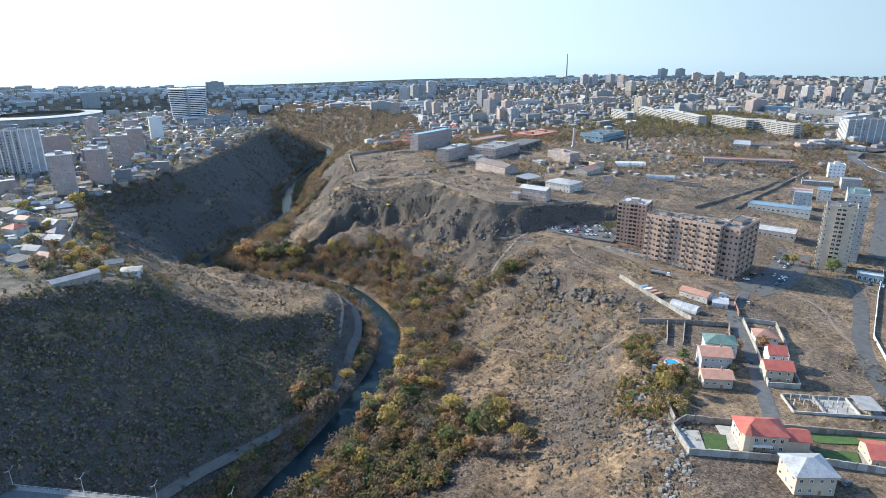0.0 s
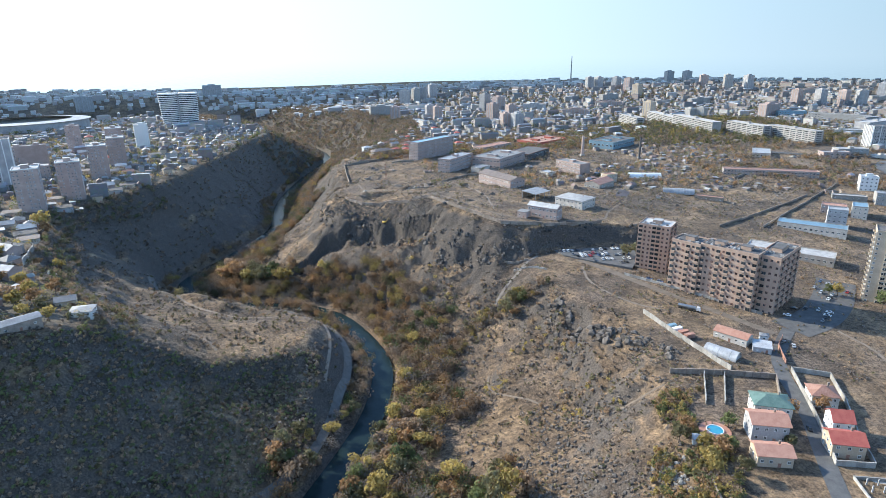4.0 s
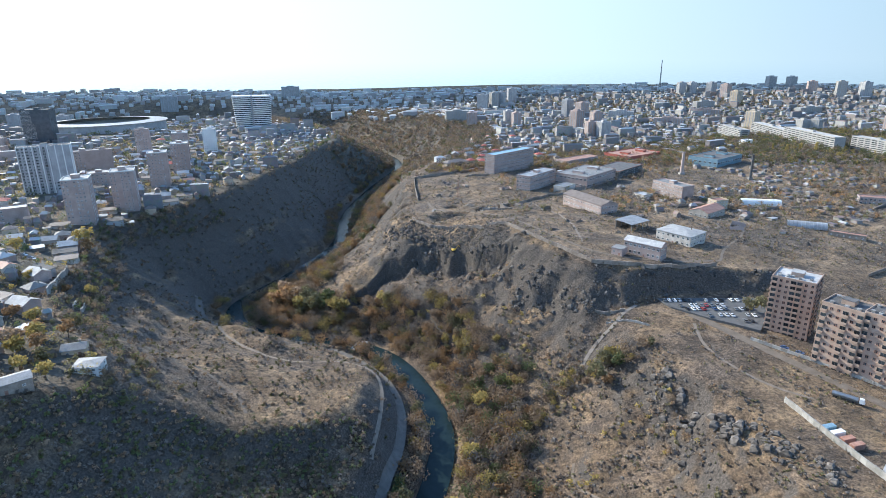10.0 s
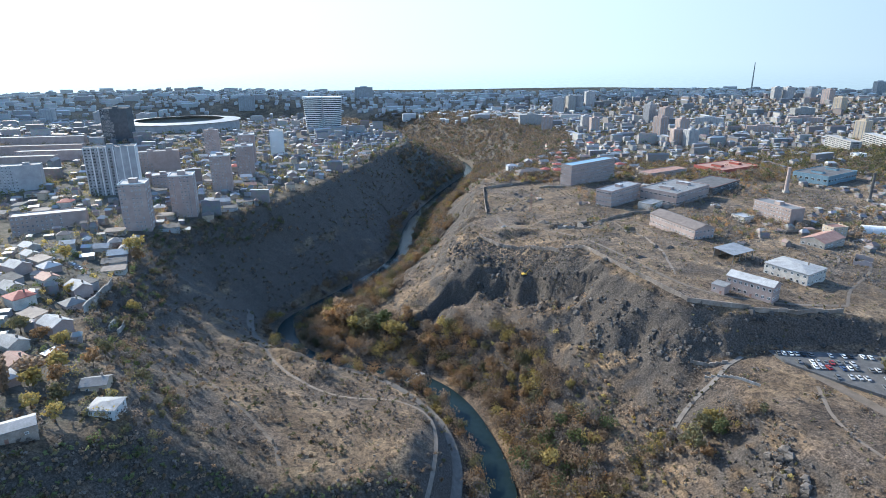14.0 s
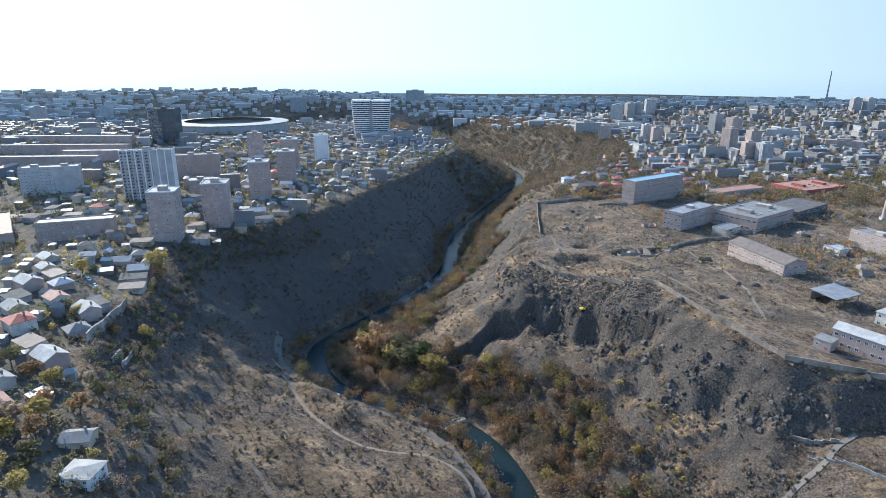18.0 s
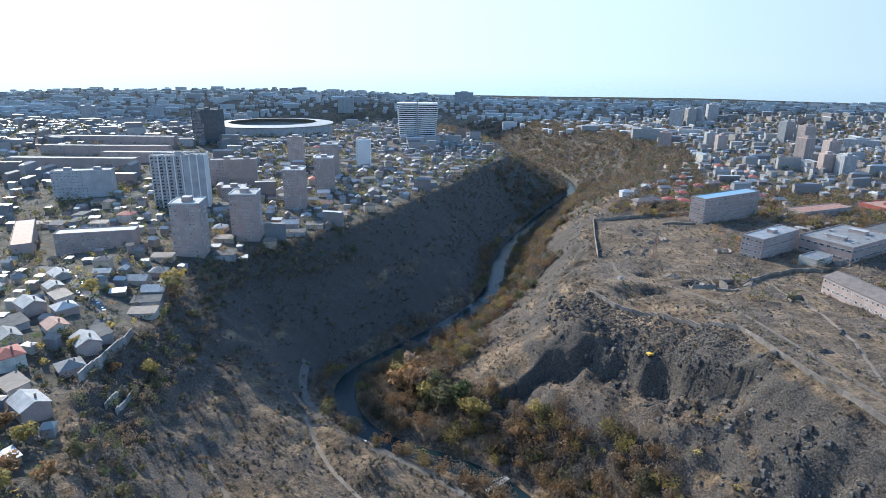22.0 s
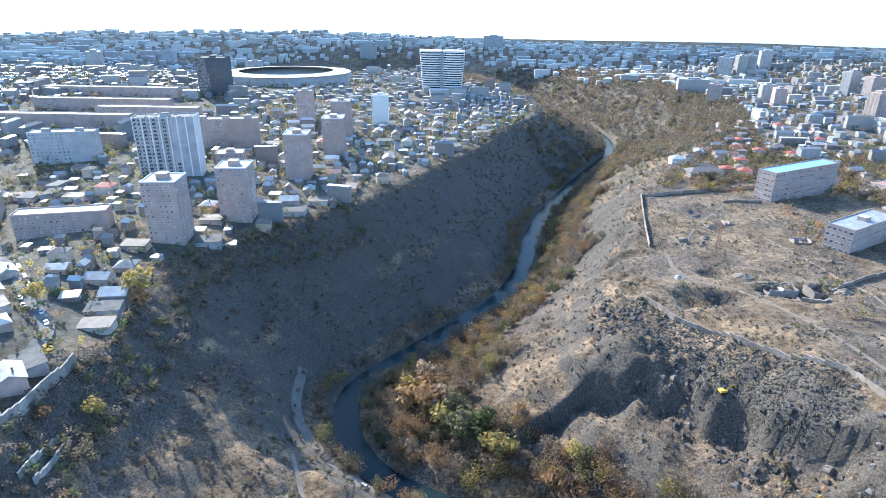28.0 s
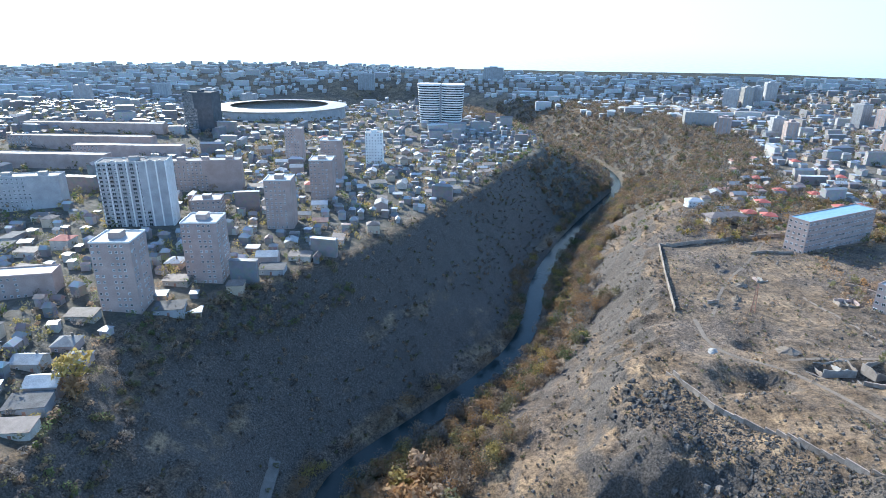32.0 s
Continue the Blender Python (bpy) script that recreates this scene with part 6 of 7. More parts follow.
def town(name, label, x0, x1, y0, y1, gap, seed, keep, big=0.06, low=1.0, roofs="town_roof", walls="town_wall"):
    r = random.Random(seed)
    b = Build()
    nx_, ny_ = int((x1 - x0) / gap), int((y1 - y0) / gap)
    for i in range(nx_):
        for j in range(ny_):
            x, y = x0 + (i + r.uniform(0.15, 0.85)) * gap, y0 + (j + r.uniform(0.15, 0.85)) * gap
            if r.random() < 0.16 or not keep(x, y):
                continue
            z = gz(x, y)
            a = r.choice((0.35, 0.5, 1.9, 0.2)) + r.uniform(-0.15, 0.15)
            w, d = r.uniform(0.32, 0.5) * gap, r.uniform(0.24, 0.4) * gap
            h = low * r.uniform(3, 7) * (gap / 16) ** 0.5
            if r.random() < big:
                w, d, h = gap * r.uniform(0.8, 1.5), gap * 0.3, r.uniform(9, 17)
            ca, sa = math.cos(a), math.sin(a)

            def at(u, v, q):
                return (x + u * ca - v * sa, y + u * sa + v * ca, z + q)

            c = ((-w / 2, -d / 2), (w / 2, -d / 2), (w / 2, d / 2), (-w / 2, d / 2))
            b.hull([at(*p, -4) for p in c] + [at(*p, h) for p in c], [(0, 1, 5, 4), (1, 2, 6, 5), (2, 3, 7, 6), (3, 0, 4, 7)], 0)
            o, rise = 0.5, (r.uniform(1.2, 2.6) if r.random() < 0.6 else 0.5)
            c = ((-w / 2 - o, -d / 2 - o), (w / 2 + o, -d / 2 - o), (w / 2 + o, d / 2 + o), (-w / 2 - o, d / 2 + o))
            k = r.choice((1.0, 0.6))
            b.hull([at(*p, h + 0.05) for p in c] + [at(-w / 2 * k, 0, h + rise), at(w / 2 * k, 0, h + rise)], [(0, 1, 5, 4), (1, 2, 5), (2, 3, 4, 5), (3, 0, 4)], 1)
    tagged(put(name, b.mesh(name, M[walls], M[roofs])), label, "houses", kind="stuff")


def west_ok(x, y):
    if -480 < x and y < 1080 or any((x - a) ** 2 + (y - c) ** 2 < (r + 20) ** 2 for a, c, r in BIG):
        return False
    if (x + 640) ** 2 / 1.6 + (y - 1260) ** 2 < 120**2 or abs(x + 670) < 110 and 790 < y < 1040:
        return False
    return lies_on_west(x, y, 15) if y < 1900 else True


def east_ok(x, y):
    if y < 1000 or (x < 330 and y < 1080) or (430 < x < 780 and y < 1280):
        return False
    if y < 2300:
        d, _, side = nearest(np.array([x]), np.array([y]), RIM)
        return side[0] < 0 and d[0] > 25 or x > 150
    return True


town("hillside_houses", "crowded low houses with worn roofs above the gorge", -480, -200, 375, 1080, 12.5, 9, lambda x, y: lies_on_west(x, y, 5) and free_at(x, y, 9) and nearest(np.array([x]), np.array([y]), STREET)[0][0] > 9, 0.02)
town("rim_houses", "low houses crowding the far gorge rim", -330, -185, 1080, 1400, 14, 17, lambda x, y: lies_on_west(x, y, 6), 0.02)
town("western_houses", "dense low houses of the western city", -1250, -300, 420, 1700, 19, 1, west_ok, 0.08)
town("western_outskirts", "hazy far houses of the western city", -2600, -1250, 700, 2800, 40, 2, lambda x, y: True, 0.15, 1.0, "hazed_roofs", "hazed_walls")
town("southern_houses", "hazy far houses beyond the gorge", -1250, 200, 1700, 2750, 34, 3, lambda x, y: gz(x, y) > -32 and (y > 1750 or x > -100), 0.12, 1.0, "hazed_roofs", "hazed_walls")
town("eastern_houses", "dense low houses of the eastern city", -60, 1300, 1000, 2300, 24, 4, east_ok, 0.09)
town("eastern_outskirts", "hazy far houses of the eastern city", 200, 2200, 2300, 2740, 40, 5, lambda x, y: True, 0.14, 1.0, "hazed_roofs", "hazed_walls")
town("far_eastern_houses", "low houses east of the old works", 700, 2200, 500, 2300, 34, 6, lambda x, y: x > 1300 or y < 980, 0.1)


def far_block(x, y, w, d, h, rot, m, label):
    """A distant tower: walls, roof hut and a band of windows for every storey."""
    root = new("distant_tower_block")
    root.matrix_basis = on(x, y, rot)
    tagged(root, label, "apartment building")
    b = Build()
    b.box(-w / 2, -d / 2, -4, w / 2, d / 2, h)
    put("wall", b.mesh("wall", M[m]), root)
    b = Build()
    b.box(-w / 5, -d / 4, h + 0.004, w / 5, d / 4, h + 3)
    put("roof_hut", b.mesh("roof_hut", M[m]), root)
    # grey steel instead of dark glass: haze put into the windows' colour
    for k in range(max(3, int(w / 6))):
        b = Build()
        u = -w / 2 + (k + 0.5) * w / max(3, int(w / 6))
        b.box(u - 0.7, -d / 2 - 0.08, 2.0, u + 0.7, -d / 2 - 0.004, h - 1.6)
        put("window_column", b.mesh("window_column", M["steel"]), root)
    for k in range(3):
        b = Build()
        u = -d / 2 + (k + 0.5) * d / 3
        b.box(-w / 2 - 0.08, u - 0.7, 2.0, -w / 2 - 0.004, u + 0.7, h - 1.6)
        put("window_column", b.mesh("window_column", M["steel"]), root)


FB = [(48, 1516, 20, 18, 38, "pink"), (133, 1555, 20, 18, 40, "grey"), (148, 1520, 18, 18, 38, "pink"), (307, 1768, 24, 20, 52, "grey"), (340, 1740, 30, 20, 44, "pink"), (261, 1412, 20, 20, 48, "pink"), (270, 1314, 18, 18, 34, "pink"), (290, 1296, 20, 18, 36, "grey"), (310, 1450, 20, 18, 40, "pink"),
      (127, 1975, 22, 20, 56, "pale"), (93, 1958, 30, 20, 54, "grey"), (150, 2000, 24, 20, 54, "grey"), (189, 2080, 26, 22, 50, "grey"), (15, 1631, 56, 22, 32, "pale"), (841, 2055, 26, 22, 50, "pink"), (817, 1928, 26, 22, 44, "beige"), (757, 2199, 24, 20, 46, "grey"), (791, 2200, 24, 20, 46, "grey"), (856, 2201, 30, 20, 44, "grey"),
      (1147, 2399, 30, 22, 52, "grey"), (1221, 2400, 30, 22, 50, "grey"), (1161, 2162, 26, 22, 46, "pink"), (1176, 2033, 26, 22, 56, "pale"), (1238, 2016, 26, 22, 54, "grey"), (1100, 1573, 24, 20, 50, "pink"), (1157, 1560, 22, 20, 50, "grey"), (1213, 1547, 22, 20, 48, "pink"), (1254, 1537, 22, 20, 48, "grey"), (1499, 1750, 28, 22, 46, "grey"), (882, 1358, 46, 20, 36, "pink"),
      (627, 1418, 22, 20, 42, "beige"), (668, 1304, 16, 18, 38, "pale"), (688, 1296, 18, 18, 38, "pale"), (700, 1860, 60, 18, 24, "pale"), (640, 1700, 70, 16, 18, "pink"), (480, 1500, 60, 16, 18, "pink"), (420, 1660, 60, 16, 20, "grey"), (900, 1700, 70, 16, 18, "pale"),
      (-640, 1900, 70, 20, 40, "grey"), (-560, 2300, 60, 22, 46, "grey"), (-900, 2100, 50, 22, 50, "grey"), (-1050, 1250, 26, 22, 44, "grey"), (-980, 1500, 26, 22, 44, "grey"), (-1200, 1600, 30, 22, 40, "grey"), (-840, 1450, 24, 20, 40, "grey")]
for x, y, w, d, h, m in FB:
    far_block(x, y, w, d, 0.85 * h, rng.choice((10, 20, -15, 35)), m, {"pink": "distant pink tower block in haze", "grey": "distant grey tower block in haze", "pale": "distant pale tower block in haze", "beige": "distant beige tower block in haze"}[m])

# ---- the bridge across the gorge ----
def bridge():
    a, c = Vector((-300, 244, 6)), Vector((112, 136, 4))
    mid, ln = (a + c) / 2, (c - a).length
    root = new("bridge")
    root.matrix_basis = pose(mid.x, mid.y, -5, 0, 0, math.degrees(math.atan2(c.y - a.y, c.x - a.x)))
    tagged(root, "high concrete road bridge with white railings across the gorge", "bridge")
    b = Build()
    b.box(-ln / 2, -8, -1.6, ln / 2, 8, 0)
    put("deck", b.mesh("deck", M["concrete"]), root)
    b = Build()
    b.box(-ln / 2, -6, 0.004, ln / 2, 6, 0.06)
    put("carriageway", b.mesh("carriageway", M["asphalt"]), root)
    for v in (-7.7, 7.7):
        b = Build()
        b.box(-ln / 2, v - 0.05, 1.0, ln / 2, v + 0.05, 1.1)
        b.box(-ln / 2, v - 0.04, 0.5, ln / 2, v + 0.04, 0.56)
        for k in range(int(ln / 2.5)):
            b.box(-ln / 2 + 2.5 * k, v - 0.06, 0, -ln / 2 + 2.5 * k + 0.12, v + 0.06, 1.0)
        put("railing", b.mesh("railing", M["rail"]), root)
    for u in (-110, -50, 10, 70, 130):
        p = root.matrix_basis @ Vector((u, 0, 0))
        b = Build()
        b.box(-2, -6, gz(p.x, p.y) - 8, 2, 6, -1.604)
        put("pier", b.mesh("pier", M["concrete"]), root, pose(u, 0, 0))
    for u in range(-180, 200, 30):
        lampp = new("street_lamp")
        lampp.matrix_basis = root.matrix_basis @ pose(u, 7.2, 0.01)
        tagged(lampp, "white twin-armed street lamp on the bridge", "street lamp", "bridge lamps")
        b = Build()
        b.tube((0, 0, 0), (0, 0, 8), 0.14, 0.08)
        put("post", b.mesh("post", M["rail"]), lampp)
        for s in (-1, 1):
            b = Build()
            b.tube((0, 0, 7.6), (0, s * 1.8, 8.4), 0.06, 0.05)
            arm = put("arm", b.mesh("arm", M["rail"]), lampp)
            b = Build()
            b.box(-0.15, s * 1.8 - 0.4, 8.35, 0.15, s * 1.8 + 0.4, 8.5)
            put("lamp_head", b.mesh("lamp_head", M["steel"]), arm)


bridge()


def weir():
    x, y = -70, 527
    z = -53
    root = new("footbridge")
    root.matrix_basis = pose(x + 4, y + 6, z, 0, 0, 58)
    tagged(root, "white steel footbridge over the river weir", "bridge")
    for v in (-1.2, 1.2):
        b = Build()
        n = 10
        for i in range(n):
            u0, u1 = -9 + 18 * i / n, -9 + 18 * (i + 1) / n
            z0, z1 = 2.2 + 1.8 * math.sin(math.pi * i / n), 2.2 + 1.8 * math.sin(math.pi * (i + 1) / n)
            b.tube((u0, v, z0), (u1, v, z1), 0.12, 0.12, 5)
            b.tube((u1, v, 1.8), (u1, v, z1), 0.06, 0.06, 4)
        put("truss", b.mesh("truss", M["rail"]), root)
    b = Build()
    b.box(-10, -1.2, 1.6, 10, 1.2, 1.8)
    put("deck", b.mesh("deck", M["concrete"]), root)
    for u in (-9.5, 9.5):
        b = Build()
        b.box(u - 0.5, -1.4, -4, u + 0.5, 1.4, 1.596)
        put("abutment", b.mesh("abutment", M["concrete"]), root)


weir()


def digger():
    x, y = 5, 600
    root = new("excavator")
    root.matrix_basis = on(x, y, 30, 0.1)
    tagged(root, "small yellow excavator below the quarry face", "excavator")
    ym = mat("yellow_paint", [(0.55, 0.33, 0.04), (0.65, 0.42, 0.08)], 0.5, 0.5, 6, 0.05)
    for v in (-1.2, 1.2):
        b = Build()
        b.box(-2, v - 0.35, 0, 2, v + 0.35, 0.9)
        put("track", b.mesh("track", M["tyre"]), root)
    b = Build()
    b.box(-1.8, -1.2, 0.95, 1.4, 1.2, 2.0)
    put("body", b.mesh("body", ym), root)
    b = Build()
    b.box(0.3, 0.1, 2.0, 1.5, 1.2, 3.2)
    put("cab", b.mesh("cab", M["glass"]), root)
    b = Build()
    b.tube((1.4, -0.4, 1.8), (4.2, -0.4, 4.4), 0.25, 0.2, 4)
    b.tube((4.2, -0.4, 4.4), (6.0, -0.4, 2.2), 0.2, 0.15, 4)
    arm = put("arm", b.mesh("arm", ym), root)
    b = Build()
    b.box(5.6, -0.9, 1.2, 6.5, 0.1, 2.2)
    put("bucket", b.mesh("bucket", M["steel"]), arm)


digger()

# ---- trees, scrub and stones ----
def leaf_cloud(r, n, size, centres, spread):
    """Many small leaf sprays round a few limb ends."""
    pts, faces = [], []
    for _ in range(n):
        c, rad = centres[r.randrange(len(centres))]
        v = Vector((r.gauss(0, 1), r.gauss(0, 1), r.gauss(0, 0.8)))
        v = v.normalized() * rad * (r.random() ** 0.35)
        p = Vector(c) + v * spread
        out = (v.normalized() + 0.5 * Vector((r.gauss(0, 1), r.gauss(0, 1), r.gauss(0, 1)))).normalized()
        a = out.cross(Vector((r.gauss(0, 1), r.gauss(0, 1), r.gauss(0, 1)))).normalized()
        e = out.cross(a)
        s = size * r.uniform(0.6, 1.3)
        k = len(pts)
        pts += [p - a * s, p - e * s * 0.6, p + a * s, p + e * s * 0.6]
        faces.append((k, k + 1, k + 2, k + 3))
    return pts, faces


def tree_kind(seed, high, wide, tone, leaves, size, tall=False, bare=False):
    r = random.Random(seed)
    tr = Build()
    h0 = high * (0.3 if not tall else 0.15)
    lean = Vector((r.uniform(-0.3, 0.3), r.uniform(-0.3, 0.3), 0))
    tr.tube((0, 0, -0.6), Vector((0, 0, h0)) + lean, 0.03 * high, 0.02 * high, 7)
    centres = []
    for k in range(7 if not tall else 6):
        a = 2 * math.pi * k / (7 if not tall else 6) + r.uniform(-0.4, 0.4)
        if tall:
            z = high * (0.25 + 0.7 * k / 6)
            c = Vector((r.uniform(-0.15, 0.15) * wide, r.uniform(-0.15, 0.15) * wide, z))
            rad = wide * (0.55 - 0.25 * k / 6)
        else:
            z = high * r.uniform(0.45, 0.82)
            out = wide * r.uniform(0.22, 0.5)
            c = Vector((math.cos(a) * out, math.sin(a) * out, z))
            rad = wide * r.uniform(0.22, 0.36)
        centres.append((c, rad))
        tr.tube(Vector((0, 0, h0)) + lean, c, 0.017 * high, 0.006 * high, 5)
        for _ in range(2):
            tip = c + Vector((r.uniform(-1, 1), r.uniform(-1, 1), r.uniform(0.1, 1))) * rad
            tr.tube(c, tip, 0.006 * high, 0.002 * high, 4)
    if not tall:
        centres.append((Vector((0, 0, high * 0.84)) + lean, wide * 0.28))
    lf = Build()
    lf.v, lf.f = leaf_cloud(r, leaves, size, centres, 1.15)
    lf.m = [0] * len(lf.f)
    return tr.mesh("trunk", M["bark"], smooth=True), lf.mesh("crown", LEAF[tone])


TREES = {}
for tone in LEAF:
    for k in range(3):
        n = 300 if tone not in ("grey",) else 260
        TREES[tone, k] = tree_kind(31 * k + 7 * len(tone) + ord(tone[0]), 8.5 + 1.3 * k, 6.0 + 0.8 * k, tone, n, 0.78 if tone != "grey" else 0.5)
    TREES[tone, "poplar"] = tree_kind(91 + len(tone), 15, 3.4, tone, 260, 0.7, tall=True)
WORDS = {"green": "leafy green tree on the river bank", "olive": "dusty olive-green tree in the gorge", "yellow": "bright yellow autumn tree", "orange": "glowing orange autumn tree", "brown": "russet half-bare autumn tree", "grey": "bare grey tree with thin twigs"}
MIX = ["brown"] * 6 + ["grey"] * 5 + ["olive"] * 6 + ["yellow"] * 3 + ["orange"] * 2 + ["green"] * 4


def tree(x, y, tone, k, size, group=""):
    root = new("tree")
    root.matrix_basis = pose(x, y, gz(x, y) - 0.1, 0, 0, rng.uniform(0, 360)) @ Matrix.Diagonal((size, size, size * rng.uniform(0.85, 1.15), 1))
    tagged(root, WORDS[tone] if k != "poplar" else "tall narrow poplar turning " + ("yellow" if tone == "yellow" else "brown"), "tree", group)
    t, c = TREES[tone, k]
    put("trunk", t, root)
    put("crown", c, root)


# the grove and the tallest trees, set one by one
for x, y, tone, s in ((-19, 296, "orange", 1.1), (-5, 290, "yellow", 1.2), (0, 282, "yellow", 1.0), (30, 292, "yellow", 1.15), (-28, 262, "green", 1.2), (-20, 258, "yellow", 1.2), (-33, 250, "yellow", 1.1), (-30, 240, "orange", 1.0), (-41, 243, "green", 1.1),
                      (38, 268, "green", 1.3), (46, 272, "olive", 1.2), (52, 270, "yellow", 1.2), (50, 262, "yellow", 1.0), (56, 276, "orange", 1.1), (60, 268, "brown", 1.2), (44, 258, "olive", 1.2), (24, 262, "green", 1.2), (30, 258, "olive", 1.1), (34, 250, "orange", 1.0), (40, 244, "brown", 1.1),
                      (56, 246, "yellow", 1.0), (62, 244, "olive", 1.0), (54, 238, "brown", 1.1), (48, 240, "grey", 1.1), (10, 268, "brown", 1.1), (4, 274, "orange", 1.0), (14, 276, "grey", 1.2), (20, 352, "yellow", 1.0), (14, 402, "yellow", 1.1), (28, 372, "orange", 0.9),
                      (20, 448, "yellow", 1.2), (34, 462, "green", 1.0), (96, 448, "yellow", 0.9), (92, 444, "olive", 1.0), (86, 436, "olive", 1.1), (98, 438, "green", 0.9), (90, 428, "orange", 0.8), (-88, 576, "yellow", 1.3), (-60, 566, "orange", 1.2), (-52, 576, "yellow", 1.0),
                      (-110, 586, "olive", 1.2), (-122, 592, "yellow", 1.1), (-134, 600, "orange", 1.2), (-144, 604, "orange", 1.3), (-150, 614, "yellow", 1.2), (-138, 616, "orange", 1.2), (-128, 606, "brown", 1.2), (-146, 628, "brown", 1.2), (-118, 600, "olive", 1.2), (-100, 590, "green", 1.2),
                      (-226, 486, "yellow", 0.9), (-231, 470, "orange", 0.7), (-268, 554, "yellow", 1.5), (-264, 549, "orange", 1.1), (-296, 522, "yellow", 1.0), (-252, 470, "yellow", 0.8), (-198, 394, "orange", 1.1), (-192, 386, "yellow", 1.1), (-186, 378, "orange", 1.0), (-192, 372, "yellow", 1.0), (-181, 358, "yellow", 0.9), (-176, 366, "olive", 1.0), (-166, 352, "yellow", 0.8), (-184, 396, "orange", 0.9), (-200, 380, "brown", 1.2), (-210, 410, "yellow", 1.0), (-236, 416, "olive", 1.0), (-222, 412, "orange", 1.0), (-190, 412, "olive", 0.8), (-204, 358, "brown", 1.1), (-196, 352, "olive", 1.1),
                      (128, 250, "yellow", 0.9), (131, 244, "orange", 0.9), (124, 240, "yellow", 0.9), (126, 262, "orange", 0.8), (122, 232, "yellow", 0.8), (136, 246, "green", 0.7), (145, 262, "green", 0.8), (120, 256, "olive", 0.8), (176, 266, "orange", 0.7), (192, 268, "orange", 0.8), (134, 232, "olive", 0.7), (162, 246, "olive", 0.6),
                      (300, 395, "yellow", 0.9), (296, 398, "green", 0.7), (186, 474, "olive", 1.0), (196, 480, "olive", 0.9), (312, 372, "green", 1.1)):
    tree(x, y, tone, rng.randrange(3), s * (1.4 if -160 < x < -80 and 560 < y < 640 else 1.0))
for x, y in ((-200, 368), (-197, 364), (470, 985), (480, 1000), (492, 990), (505, 1010), (462, 1005), (520, 1000), (530, 1015)):
    tree(x, y, "yellow" if x > 0 else "brown", "poplar", 1.0)

# woods along the river: nearest trees one by one, the rest as one growth
def woods():
    r = random.Random(5)
    spots = []
    xs = np.array([r.uniform(-330, 120) for _ in range(26000)])
    ys = np.array([r.uniform(150, 1330) for _ in range(26000)])
    d, _, side = nearest(xs, ys, RIVER)
    dt, _, _ = nearest(xs, ys, R_TOE)
    droad, _, _ = nearest(xs, ys, VALLEY_ROAD)
    dtr, _, _ = nearest(xs, ys, TRACK)
    thick = value_noise(xs / 26, ys / 26, 4)
    grid = {}
    for x, y, dr, sd, t, rd, tk, dk in zip(xs, ys, d, side, dt, droad, thick, dtr):
        if dr < 9.5 or rd < 3.5 or dk < 3:
            continue
        right = sd < 0
        reach = (48 if y < 500 else 56 if y < 660 else 48) if right else (22 if y < 500 else 15)
        if dr > reach * (0.55 + 0.9 * tk):
            continue
        if tk < 0.2 and dr > 22:
            continue
        key = (int(x // 4.0), int(y // 4.0))
        if key in grid:
            continue
        grid[key] = True
        spots.append((x, y))
    return spots


SPOTS = woods()
SPOTS.sort(key=lambda p: (p[0] + 20) ** 2 + (p[1] - 330) ** 2)
for x, y in SPOTS[:100]:
    tree(x, y, rng.choice(MIX), rng.randrange(3), rng.uniform(0.65, 1.15), "riverside trees")


def growth(name, label, spots, tones, high, leaves, size, seed, category="woods", squash=1.0):
    """A stand of trees or bushes too many to count, as one mesh: four rounded clumps of leaves to each, the leaves turned outwards."""
    r = np.random.RandomState(seed)
    n = len(spots)
    xy = np.array(spots, float)
    foot = np.column_stack([xy, [gz(x, y) for x, y in spots]])
    h = high * r.uniform(0.55, 1.25, n)
    kind = r.randint(0, len(tones), n)
    mid = foot[:, None] + h[:, None, None] * np.stack([r.uniform(-0.28, 0.28, (n, 4)), r.uniform(-0.28, 0.28, (n, 4)), squash * r.uniform(0.35, 0.72, (n, 4))], -1)
    rad = h[:, None] * r.uniform(0.27, 0.4, (n, 4))
    which = r.randint(0, 4, (n, leaves))
    row = np.arange(n)[:, None]
    v = r.normal(size=(n, leaves, 3)) * (1, 1, 0.8)
    v /= np.linalg.norm(v, axis=-1, keepdims=True)
    p = mid[row, which] + v * (1.1 * rad[row, which] * r.uniform(0, 1, (n, leaves)) ** 0.32)[..., None]
    out = v + 0.5 * r.normal(size=v.shape)
    out /= np.linalg.norm(out, axis=-1, keepdims=True)
    a = np.cross(out, r.normal(size=v.shape))
    a /= np.linalg.norm(a, axis=-1, keepdims=True)
    e = np.cross(out, a)
    s = size * r.uniform(0.8, 1.2, (n, 1, 1)) * r.uniform(0.6, 1.3, (n, leaves, 1))
    pts = np.stack([p - a * s, p - e * s * 0.65, p + a * s, p + e * s * 0.65], 2).reshape(-1, 3)
    count = n * leaves
    me = bpy.data.meshes.new(name)
    me.vertices.add(4 * count)
    me.vertices.foreach_set("co", pts.astype(np.float32).ravel())
    me.loops.add(4 * count)
    me.loops.foreach_set("vertex_index", np.arange(4 * count, dtype=np.int32))
    me.polygons.add(count)
    me.polygons.foreach_set("loop_start", np.arange(0, 4 * count, 4, dtype=np.int32))
    for t in tones:
        me.materials.append(LEAF[t])
    me.polygons.foreach_set("material_index", np.repeat(kind, leaves).astype(np.int32))
    me.update(calc_edges=True)
    return tagged(put(name, me), label, category, kind="stuff")


